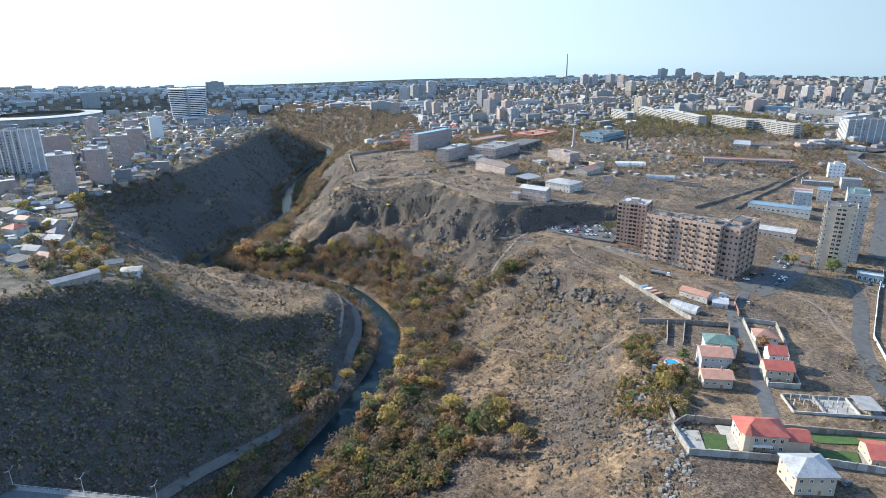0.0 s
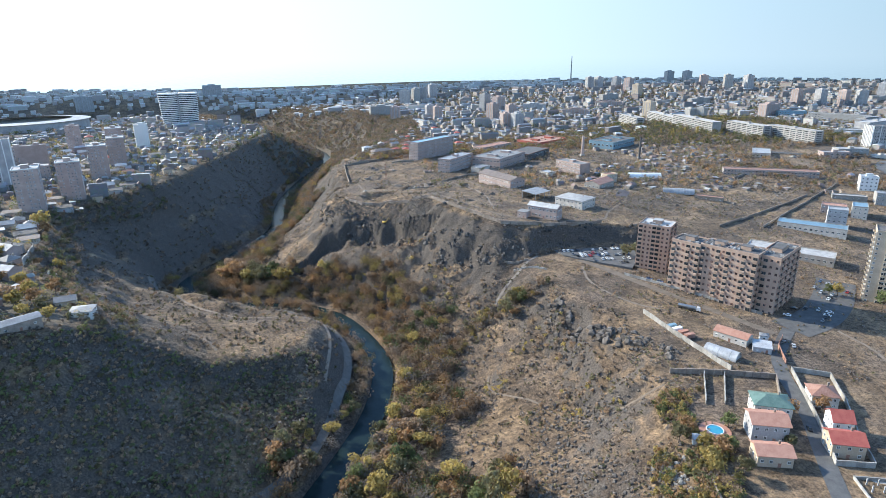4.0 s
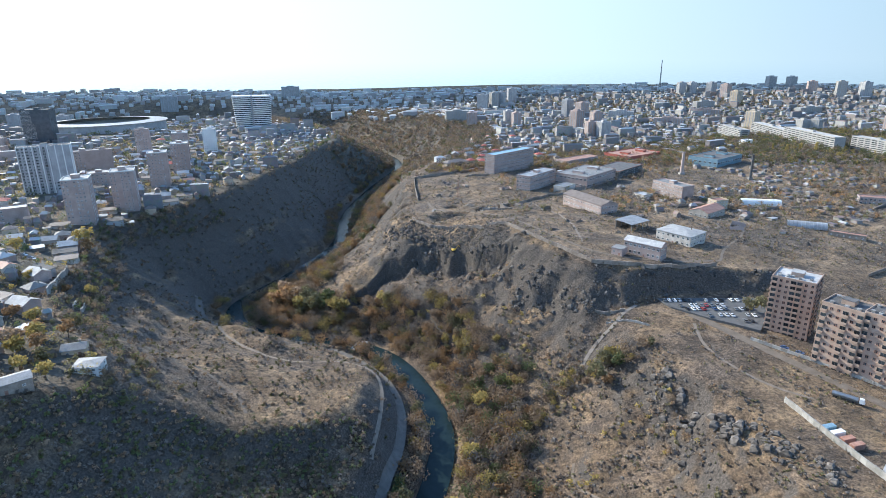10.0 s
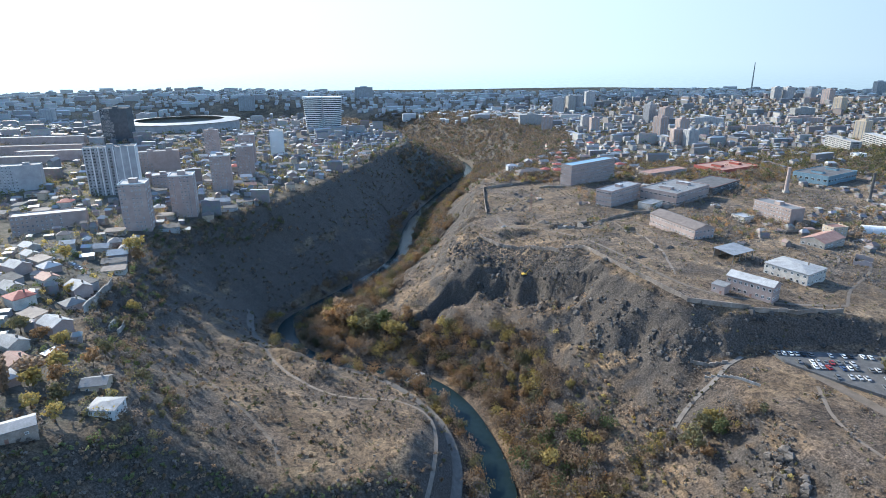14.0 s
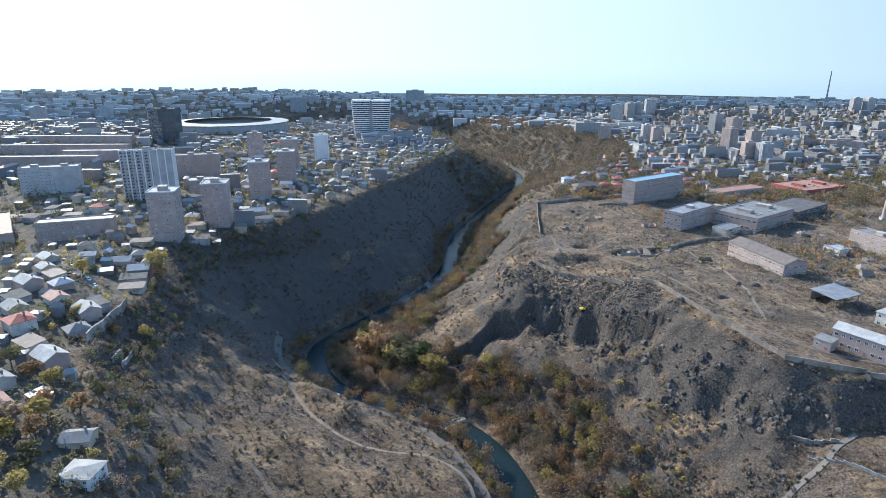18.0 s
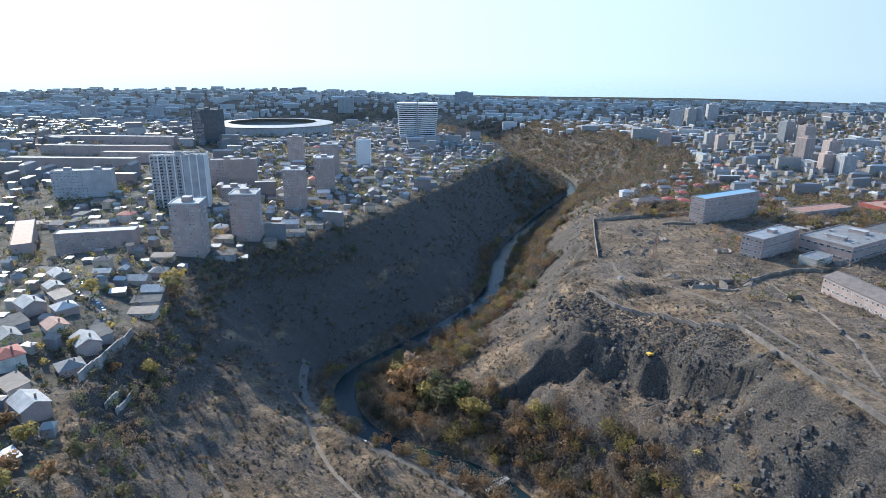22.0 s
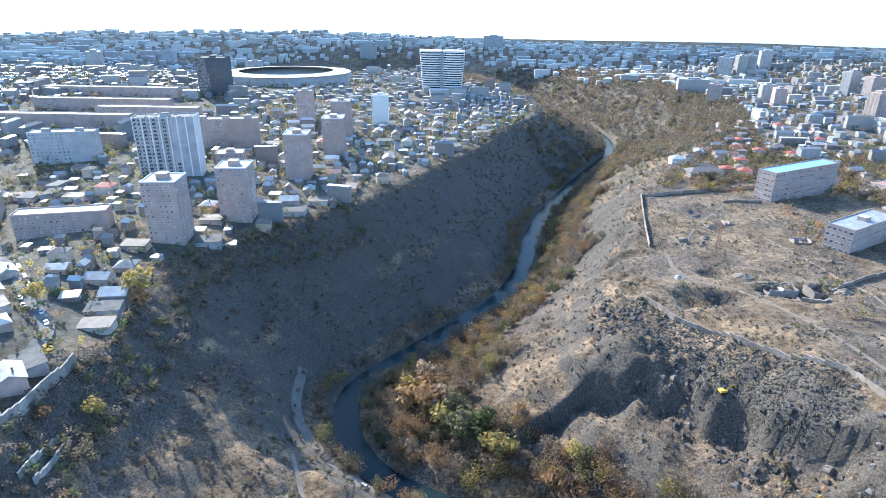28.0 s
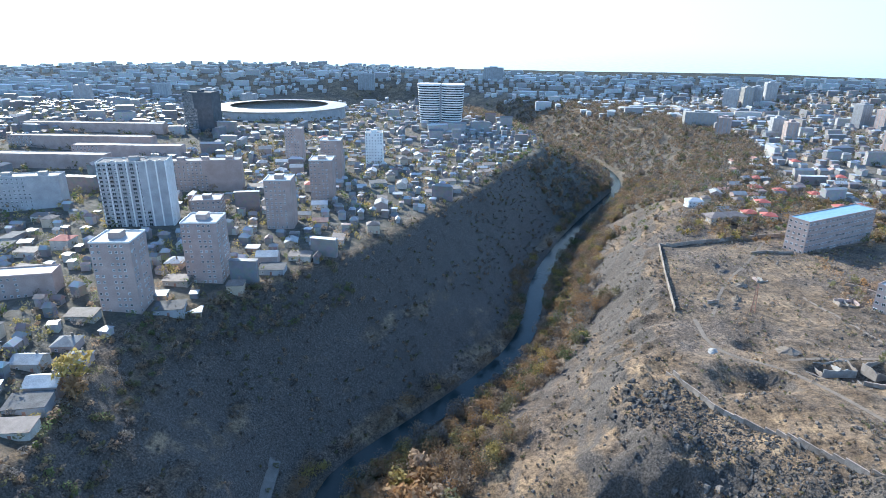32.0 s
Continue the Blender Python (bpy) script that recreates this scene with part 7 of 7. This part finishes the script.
TONES = ["brown", "olive", "grey", "brown", "olive", "yellow", "brown", "orange", "green", "brown", "grey", "orange", "brown"]
growth("bend_woods", "thick russet and yellow woods inside the river bend", [p for p in SPOTS[100:] if 490 < p[1] < 690], ["brown", "orange", "brown", "olive", "yellow", "grey", "brown", "orange"], 10.0, 280, 0.5, 51)
growth("riverside_woods", "half-bare autumn woods along the river", [p for p in SPOTS[100:] if not 490 < p[1] < 690], TONES, 9.5, 170, 0.6, 1)


def scatter(n, x0, x1, y0, y1, seed, ok):
    """Random places in a rectangle for which ok(xs, ys) holds."""
    r = np.random.RandomState(seed)
    x, y = r.uniform(x0, x1, n), r.uniform(y0, y1, n)
    keep = ok(x, y)
    return list(zip(x[keep].tolist(), y[keep].tolist()))


def on_slope(lo, hi, noise_seed, cut, west=None):
    def ok(x, y):
        s = np.hypot(plain_height(x + 3.0, y) - plain_height(x - 3.0, y), plain_height(x, y + 3.0) - plain_height(x, y - 3.0)) / 6
        d, _, side = nearest(x, y, RIVER)
        good = (s >= lo) & (s <= hi) & (value_noise(x / 22, y / 22, noise_seed) > cut) & (d > 11)
        return good if west is None else good & ((side > 0) == west)
    return ok


def clear_of(x, y, spots):
    good = np.ones(x.shape, bool)
    for a, c, r in spots:
        good &= (x - a) ** 2 + (y - c) ** 2 > r * r
    return good


def west_of_rim(x, y, margin):
    d, _, side = nearest(x, y, L_RIM)
    return (side > 0) & (d > margin)


growth("slope_scrub", "low dry scrub over the sunny slope", scatter(8000, -150, 150, 180, 1000, 3, on_slope(0.12, 2, 8, 0.3, False)), ["brown", "grey", "grey", "olive"], 1.6, 10, 0.5, 2, "scrub")
growth("gully_bushes", "thick brown bushes in the gullies", scatter(1500, -60, 120, 300, 560, 4, on_slope(0.15, 2, 12, 0.62, False)), ["brown", "grey", "olive", "yellow", "brown"], 3.6, 40, 0.5, 9, "bushes")
growth("shaded_scrub", "dark scrub over the shaded gorge wall", scatter(8000, -300, -30, 180, 1250, 5, on_slope(0.16, 3, 14, 0.25, True)), ["brown", "grey", "olive", "grey"], 2.6, 18, 0.6, 4, "scrub")
growth("plateau_tufts", "dry tufts on the bare plateau", scatter(9000, -50, 400, 300, 1000, 6, on_slope(0.0, 0.14, 15, 0.42, False)), ["brown", "grey", "olive"], 1.3, 8, 0.5, 6, "scrub")
growth("spur_tufts", "dry tufts on the ploughed spur", scatter(1600, -250, -40, 370, 560, 12, on_slope(0.0, 0.4, 16, 0.4, True)), ["brown", "grey", "olive"], 1.2, 12, 0.42, 13, "scrub")
growth("garden_trees", "autumn garden trees between the houses", scatter(3000, -520, -150, 340, 1100, 7, lambda x, y: west_of_rim(x, y, 3) & clear_of(x, y, [(a, c, 5.5) for a, c, r in taken] + [(a, c, r - 4) for a, c, r in BIG])), ["olive", "green", "yellow", "brown", "olive", "grey"], 6.0, 44, 0.6, 7, "trees")
growth("western_trees", "street trees of the western city", scatter(4200, -1250, -400, 450, 1800, 8, lambda x, y: west_of_rim(x, y, 3) | (y > 1650)), ["olive", "green", "olive", "brown", "grey"], 8.0, 20, 1.1, 8, "trees")
growth("works_trees", "autumn trees round the old works", scatter(3200, 60, 520, 660, 1040, 9, lambda x, y: value_noise(x / 40, y / 40, 3) > 0.5), ["brown", "grey", "olive", "grey", "brown", "olive", "orange"], 5.5, 30, 0.75, 10, "trees")
growth("park_trees", "autumn trees between the eastern houses", scatter(9000, -70, 1100, 930, 2300, 10, lambda x, y: ((x > -20) | (y < 1250)) & (value_noise(x / 90, y / 90, 5) > 0.3)), ["olive", "brown", "grey", "green", "olive", "brown"], 8.0, 24, 1.05, 11, "trees")
growth("far_trees", "hazy far trees of the city", scatter(1300, -2200, 2200, 1900, 2700, 11, lambda x, y: x == x), ["olive", "grey", "brown"], 9.0, 20, 1.7, 12, "trees")
growth("gorge_woods", "dense autumn woods in the far gorge", scatter(8000, -460, 90, 1080, 2000, 13, lambda x, y: (plain_height(x, y) < 6) & (nearest(x, y, RIVER)[0] > 11)), ["olive", "grey", "brown", "grey", "brown", "brown"], 9.0, 30, 1.2, 14)


def stones(name, label, spots, lo, hi, seed, m="rubble"):
    r = random.Random(seed)
    b = Build()
    for x, y in spots:
        s = lo + (hi - lo) * r.random() ** 3
        z = gz(x, y)
        p = [(x + s * r.uniform(0.5, 0.75) * math.cos(a) * k, y + s * r.uniform(0.5, 0.75) * math.sin(a) * k, z + q) for q, k in ((-0.3 * s, 1.0), (0.25 * s, 1.0), (0.55 * s, 0.5)) for a in (r.uniform(0, 0.5), 1.7 + r.uniform(-0.3, 0.3), 3.1 + r.uniform(-0.3, 0.3), 4.7 + r.uniform(-0.3, 0.3))]
        b.hull(p, [(i, (i + 1) % 4, 4 + (i + 1) % 4, 4 + i) for i in range(4)] + [(4 + i, 4 + (i + 1) % 4, 8 + (i + 1) % 4, 8 + i) for i in range(4)] + [(8, 9, 10, 11)])
    tagged(put(name, b.mesh(name, M[m])), label, "stones", kind="stuff")


stones("scree", "loose grey basalt boulders over the slope", scatter(9000, -120, 150, 180, 900, 21, on_slope(0.2, 3, 18, 0.36, False)), 0.35, 1.8, 1, "slope_stone")
stones("outcrops", "dark basalt outcrops on the slope", scatter(2600, -60, 140, 300, 700, 22, on_slope(0.3, 3, 19, 0.66, False)), 1.0, 3.6, 2, "slope_stone")
stones("rubble_dump", "dumped heap of dark rubble under the rim wall", scatter(16000, -50, 60, 570, 672, 23, lambda x, y: (nearest(x, y, [(-36, 652, 0), (-16, 634, 0), (5, 614, 0), (36, 588, 0)])[0] < 15) & (nearest(x, y, RIM)[2] > 0)), 0.3, 1.15, 3)
stones("plateau_rubble", "piles of rubble on the bare plateau", scatter(9000, -40, 420, 540, 1000, 24, lambda x, y: (value_noise(x / 18, y / 18, 33) > 0.62) & (nearest(x, y, RIM)[2] < 0)), 0.4, 2.0, 4, "slope_stone")
stones("spur_stones", "scattered stones on the spur", scatter(900, -240, -40, 380, 560, 25, on_slope(0.0, 1, 35, 0.5, True)), 0.4, 1.6, 5, "slope_stone")
stones("villa_cliff", "broken basalt below the villas", scatter(2600, 60, 118, 170, 320, 26, on_slope(0.25, 3, 36, 0.35, False)), 0.4, 2.0, 6, "slope_stone")
stones("rim_crags", "dark broken basalt below the rim wall", scatter(7000, -60, 240, 490, 690, 27, lambda x, y: (nearest(x, y, RIM_TOE)[0] < 14) & (value_noise(x / 13, y / 13, 37) > 0.52)), 0.7, 3.2, 7)


# ---- ruins and heaps on the waste ground of the works ----
def rubble_heap(x, y, w, h, seed, m, label):
    r = random.Random(seed)
    b = Build()
    n, rings = 14, 5
    for k in range(rings):
        u = k / (rings - 1)
        for i in range(n):
            a = 2 * math.pi * i / n
            rad = w * (1 - u * 0.92) * r.uniform(0.72, 1.2)
            b.v.append((rad * math.cos(a), 0.65 * rad * math.sin(a), -0.6 + (h + 0.6) * u**0.8 * r.uniform(0.85, 1.12)))
    for k in range(rings - 1):
        b.f += [(k * n + i, k * n + (i + 1) % n, (k + 1) * n + (i + 1) % n, (k + 1) * n + i) for i in range(n)]
    b.f.append(tuple((rings - 1) * n + i for i in range(n)))
    b.m = [0] * len(b.f)
    ob = put("mound", b.mesh("mound", M[m]))
    ob.matrix_basis = on(x, y, r.uniform(0, 360))
    tagged(ob, label, "rubble heap", "heaps on the waste ground")


def ruin(x, y, w, d, h, rot, seed):
    """Roofless walls broken off at different heights."""
    r = random.Random(seed)
    root = new("ruined_building")
    root.matrix_basis = on(x, y, rot)
    tagged(root, "roofless ruin with broken tuff walls on waste ground", "ruin", "ruins on the waste ground")
    for a, c in (((-w / 2, -d / 2), (w / 2, -d / 2)), ((w / 2, -d / 2), (w / 2, d / 2)), ((w / 2, d / 2), (-w / 2, d / 2)), ((-w / 2, d / 2), (-w / 2, -d / 2)), ((0, -d / 2), (0, d / 2))):
        if r.random() < 0.15:
            continue
        n = max(3, int(math.hypot(c[0] - a[0], c[1] - a[1]) / 1.6))
        ux, uy = (c[0] - a[0]) / n, (c[1] - a[1]) / n
        nx_, ny_ = (0.2, 0) if ux == 0 else (0, 0.2)
        b, top = Build(), h * r.uniform(0.4, 1)
        for i in range(n + 1):
            top = min(h, max(0.2, top + r.uniform(-1.0, 0.9)))
            x0, y0 = a[0] + ux * i, a[1] + uy * i
            b.v += [(x0 - nx_, y0 - ny_, -1.5), (x0 - nx_, y0 - ny_, top), (x0 + nx_, y0 + ny_, top), (x0 + nx_, y0 + ny_, -1.5)]
        for i in range(n):
            b.f += [(4 * i + k, 4 * i + 4 + k, 4 * i + 4 + (k + 1) % 4, 4 * i + (k + 1) % 4) for k in range(4)]
        b.f += [(0, 1, 2, 3), (4 * n + 3, 4 * n + 2, 4 * n + 1, 4 * n)]
        b.m = [0] * len(b.f)
        put("broken_wall", b.mesh("broken_wall", M[r.choice(("mudwall", "pink", "concrete"))]), root)


WORKS = [(78, 910, 46), (97, 793, 34), (156, 814, 42), (124, 770, 16), (229, 741, 26), (196, 730, 11), (131, 679, 33), (139, 540, 22), (178, 578, 24), (232, 660, 22), (150, 609, 18), (303, 708, 22), (306, 632, 20), (254, 690, 12), (119, 536, 8), (10, 756, 5)]
pick = random.Random(77)
made = 0
while made < 46:
    x, y = pick.uniform(-10, 330), pick.uniform(560, 830)
    if x < 60 and y < 660 or nearest(np.array([x]), np.array([y]), RIM)[0][0] < 12 or nearest(np.array([x]), np.array([y]), RIM_TRACK)[0][0] < 6 or any((x - a) ** 2 + (y - c) ** 2 < r * r for a, c, r in WORKS):
        continue
    if made % 4 == 3:
        ruin(x, y, pick.uniform(6, 14), pick.uniform(4, 9), pick.uniform(1.2, 3.2), pick.choice((15, 25, -20, 60)), made)
    else:
        dark = pick.random() < 0.5
        rubble_heap(x, y, pick.uniform(2.5, 6.5), pick.uniform(0.8, 2.2), made, "rubble" if dark else "dirt", "dark heap of stony rubble on waste ground" if dark else "pale heap of tipped earth on waste ground")
    made += 1
town("works_sheds", "half-ruined sheds and stores crowding the old works", 40, 560, 640, 1010, 15, 12, lambda x, y: not any((x - a) ** 2 + (y - c) ** 2 < (r + 4) ** 2 for a, c, r in WORKS + [(280, 856, 8), (348, 826, 8), (205, 862, 42), (352, 935, 42), (178, 975, 38), (268, 1020, 46), (452, 703, 54), (518, 822, 28)]) and (y > 740 or x > 190) and (x > 135 or y > 920) and float(value_noise(np.array([x / 45]), np.array([y / 45]), 71)[0]) > 0.5, 0.0, 0.42, "works_roof", "works_wall")
growth("park_belt", "dense autumn trees between the works and the pale slabs", scatter(2600, 330, 760, 900, 1260, 31, lambda x, y: clear_of(x, y, [(564, 1060, 24), (564, 1100, 24), (566, 1140, 24), (570, 1190, 24), (570, 1240, 24), (570, 1280, 24), (610, 985, 24), (608, 1025, 24), (645, 915, 24), (640, 960, 24), (511, 1220, 24), (511, 1260, 24), (352, 935, 44), (478, 1120, 20)])), ["olive", "green", "brown", "olive", "yellow", "grey"], 8.5, 30, 1.0, 32, "trees")
growth("rim_thicket", "thick trees and bushes on the bank below the houses", scatter(2800, -290, -135, 345, 720, 33, lambda x, y: (nearest(x, y, L_RIM)[0] < 24) & (nearest(x, y, L_RIM)[2] < 0) & ((y > 385) | (x > -150))), ["olive", "brown", "green", "grey", "olive", "brown", "grey"], 5.0, 60, 0.5, 34, "trees")
growth("villa_shrubs", "bright autumn shrubs on the terraces below the villas", scatter(1300, 96, 152, 206, 292, 41, lambda x, y: (value_noise(x / 9, y / 9, 43) > 0.35) & (nearest(x, y, [(112, 226, 0), (122, 246, 0), (132, 268, 0), (140, 286, 0)])[0] < 15) & clear_of(x, y, [(138, 260, 8), (149, 239, 9), (127, 254, 4), (157, 255, 10)])), ["yellow", "orange", "olive", "yellow", "green", "brown"], 3.6, 46, 0.5, 42, "bushes")
growth("grove_bushes", "mixed autumn bushes filling the riverside grove", scatter(900, -45, 70, 225, 300, 44, lambda x, y: (nearest(x, y, RIVER)[0] > 10) & (plain_height(x, y) < -36) & (value_noise(x / 14, y / 14, 45) > 0.3)), ["green", "olive", "yellow", "brown", "orange", "olive"], 6.0, 60, 0.7, 46, "bushes")

# ---- the eastern plain beyond the towers ----
strip("highway", [(372, 400, 0), (430, 462, 0), (472, 510, 0), (515, 552, 0), (560, 600, 0), (592, 640, 0), (600, 690, 0)], 12, M["asphalt"], "dark asphalt highway passing behind the towers", "road", lift=0.5)
strip("interchange_loop", [(600, 690, 0), (612, 728, 0), (650, 762, 0), (700, 775, 0), (740, 750, 0), (745, 705, 0), (700, 668, 0), (650, 672, 0)], 13, M["asphalt"], "dark asphalt loop of a road interchange", "road", lift=0.6)
strip("ring_road", [(520, 860, 0), (575, 815, 0), (650, 792, 0), (740, 800, 0), (860, 830, 0), (1000, 850, 0)], 14, M["asphalt"], "grey ring road before the office block", "road", lift=0.5)
for line in ([(604, 690, 0), (616, 726, 0), (652, 758, 0), (700, 770, 0), (736, 748, 0)], [(515, 548, 0), (560, 596, 0), (596, 640, 0), (604, 690, 0)]):
    strip("road_marking", line, 0.5, M["rail"], "white painted line along the road", "marking", lift=0.9)
block("pink_house", 424, 562, 20, 12, 8, -38, M["pink"], M["rust"], "two-storey pink tuff house behind the towers", "building", 2, 3.4, (1.5, 1.5), "sw", huts=0)
block("grey_house", 442, 552, 12, 20, 11, -38, M["plaster"], M["bluesheet"], "grey house with a pale blue sheet roof", "building", 3, 3.4, (1.4, 1.4), "sw", huts=0)
block("white_building", 514, 630, 16, 13, 15, -30, M["white"], M["tin"], "small white apartment house by the highway", "building", 4, 3.4, (1.5, 1.5), "sw", huts=1, most=16)
block("white_building", 494, 582, 18, 13, 12, -30, M["pale"], M["tin"], "pale three-storey house by the highway", "building", 3, 3.6, (1.5, 1.5), "sw", huts=0, most=14)
block("low_shed", 470, 600, 30, 9, 4, -30, M["concrete"], M["asbestos"], "long low shed with a pale roof", "shed", 1, 5, (1.4, 1.0), "s", huts=0, most=5)
for x, y, w, d, h, rot, m in ((604, 796, 34, 16, 8, -10, "pink"), (640, 812, 40, 16, 10, -10, "pale"), (676, 800, 26, 14, 7, 5, "plaster"), (875, 1046, 90, 24, 20, 24, "grey"), (945, 1222, 110, 16, 14, -50, "pale"), (925, 1352, 60, 40, 15, -10, "bluesheet"), (780, 1010, 70, 18, 12, -20, "plaster"), (820, 930, 54, 20, 10, 10, "pink")):
    block("roadside_building", x, y, w, d, h, rot, M[m], M["asbestos"], "long low city building beside the ring road", "building", max(1, int(h / 4)), 6, (3.0, 1.6), "sw", huts=1, most=14, group="buildings along the ring road")
growth("plain_trees", "half-bare trees and bushes of the dry plain", scatter(2600, 395, 720, 560, 900, 61, lambda x, y: (value_noise(x / 38, y / 38, 62) > 0.52) & (nearest(x, y, [(372, 400, 0), (472, 510, 0), (592, 640, 0), (604, 700, 0), (660, 768, 0)])[0] > 14)), ["brown", "grey", "olive", "grey", "brown", "orange"], 5.5, 30, 0.8, 63, "trees")
growth("plain_tufts", "dry tufts and weeds over the eastern plain", scatter(5000, 230, 720, 240, 900, 64, on_slope(0.0, 0.2, 65, 0.45, False)), ["brown", "grey", "olive"], 1.5, 8, 0.6, 66, "scrub")
stones("works_rubble", "broken grey masonry strewn over the old works", scatter(7000, 200, 540, 590, 860, 67, lambda x, y: value_noise(x / 22, y / 22, 68) > 0.6), 0.6, 2.6, 69, "mudwall")
stones("villa_rubble", "pale rubble tipped down the slope below the villas", scatter(2600, 84, 124, 165, 262, 70, lambda x, y: (nearest(x, y, [(98, 172, 0), (106, 195, 0), (112, 216, 0), (112, 246, 0)])[0] < 7) & (value_noise(x / 5, y / 5, 71) > 0.45)), 0.4, 2.2, 72, "concrete")
for k in range(10):
    x, y = pick.uniform(235, 470), pick.uniform(600, 800)
    if any((x - a) ** 2 + (y - c) ** 2 < (r + 8) ** 2 for a, c, r in WORKS + [(452, 703, 54)]):
        continue
    ruin(x, y, pick.uniform(10, 22), pick.uniform(6, 11), pick.uniform(2.0, 4.5), pick.choice((-22, -30, 60)), 200 + k)
growth("rim_gardens", "autumn garden trees behind the plateau wall", scatter(2300, -60, 330, 884, 1150, 81, lambda x, y: (nearest(x, y, RIM)[2] < 0) & (nearest(x, y, RIM)[0] > 8) & clear_of(x, y, [(78, 910, 46), (352, 935, 44), (178, 975, 36), (268, 1020, 46), (-14, 1000, 12)]) & (y > 880 + 0.1 * np.abs(x))), ["brown", "orange", "olive", "grey", "brown", "yellow"], 7.5, 40, 0.85, 82, "trees")
growth("gully_thicket", "thick half-bare trees filling the gully below the path", scatter(900, 10, 125, 360, 470, 91, lambda x, y: nearest(x, y, [(112, 441, 0), (97, 443, 0), (78, 446, 0), (60, 436, 0), (42, 426, 0), (33, 398, 0)])[0] < 10 - 0.03 * x), ["brown", "grey", "olive", "brown", "yellow", "grey"], 6.0, 110, 0.5, 92, "trees")
stones("crag_rocks", "jagged basalt crag standing out of the slope", scatter(2600, 98, 160, 318, 420, 93, lambda x, y: (nearest(x, y, [(113, 412, 0), (119, 392, 0), (124, 374, 0), (136, 358, 0), (142, 342, 0), (150, 330, 0)])[0] < 7) & (value_noise(x / 8, y / 8, 94) > 0.35)), 0.8, 4.2, 95, "slope_stone")
growth("rim_fringe", "trees along the far western rim of the gorge", scatter(1500, -420, -170, 960, 1480, 101, lambda x, y: (nearest(x, y, L_RIM)[0] < 34) & (nearest(x, y, L_RIM)[2] > 0)), ["olive", "brown", "green", "grey", "olive"], 6.5, 36, 0.9, 102, "trees")
growth("plateau_weeds", "dark dry weeds in patches over the bare plateau", scatter(9000, -45, 340, 540, 900, 111, lambda x, y: (nearest(x, y, RIM)[2] < 0) & (value_noise(x / 11, y / 11, 112) + 0.5 * value_noise(x / 40, y / 40, 113) > 0.82) & (nearest(x, y, RIM_TRACK)[0] > 3)), ["grey", "brown", "olive", "grey"], 1.5, 14, 0.42, 114, "scrub")
growth("slope_weeds", "dark low scrub in patches on the dry slope", scatter(9000, 40, 240, 180, 480, 115, lambda x, y: (value_noise(x / 9, y / 9, 116) + 0.5 * value_noise(x / 34, y / 34, 117) > 0.84) & (nearest(x, y, FRONT_TRACK)[0] > 5) & (nearest(x, y, VILLA_STREET)[0] > 30)), ["grey", "brown", "olive", "grey"], 1.4, 14, 0.42, 118, "scrub")
growth("spur_weeds", "dark scrub over the shaded face of the spur", scatter(7000, -240, -40, 220, 400, 119, lambda x, y: (nearest(x, y, SPUR)[2] < 0) & (nearest(x, y, VALLEY_ROAD)[0] > 4) & (nearest(x, y, RIVER)[0] > 12)), ["grey", "brown", "olive", "green"], 2.0, 20, 0.5, 120, "scrub")
ruin(39, 699, 16, 8, 3.4, 20, 301)
ruin(58, 702, 13, 8, 3.8, 35, 302)
rubble_heap(21, 708, 6.5, 2.2, 303, "dirt", "pale heap of tipped earth on waste ground")
rubble_heap(70, 700, 6.0, 2.6, 304, "dirt", "pale heap of tipped earth on waste ground")
rubble_heap(-14, 701, 5.0, 1.2, 305, "concrete", "pale heap of broken concrete on waste ground")
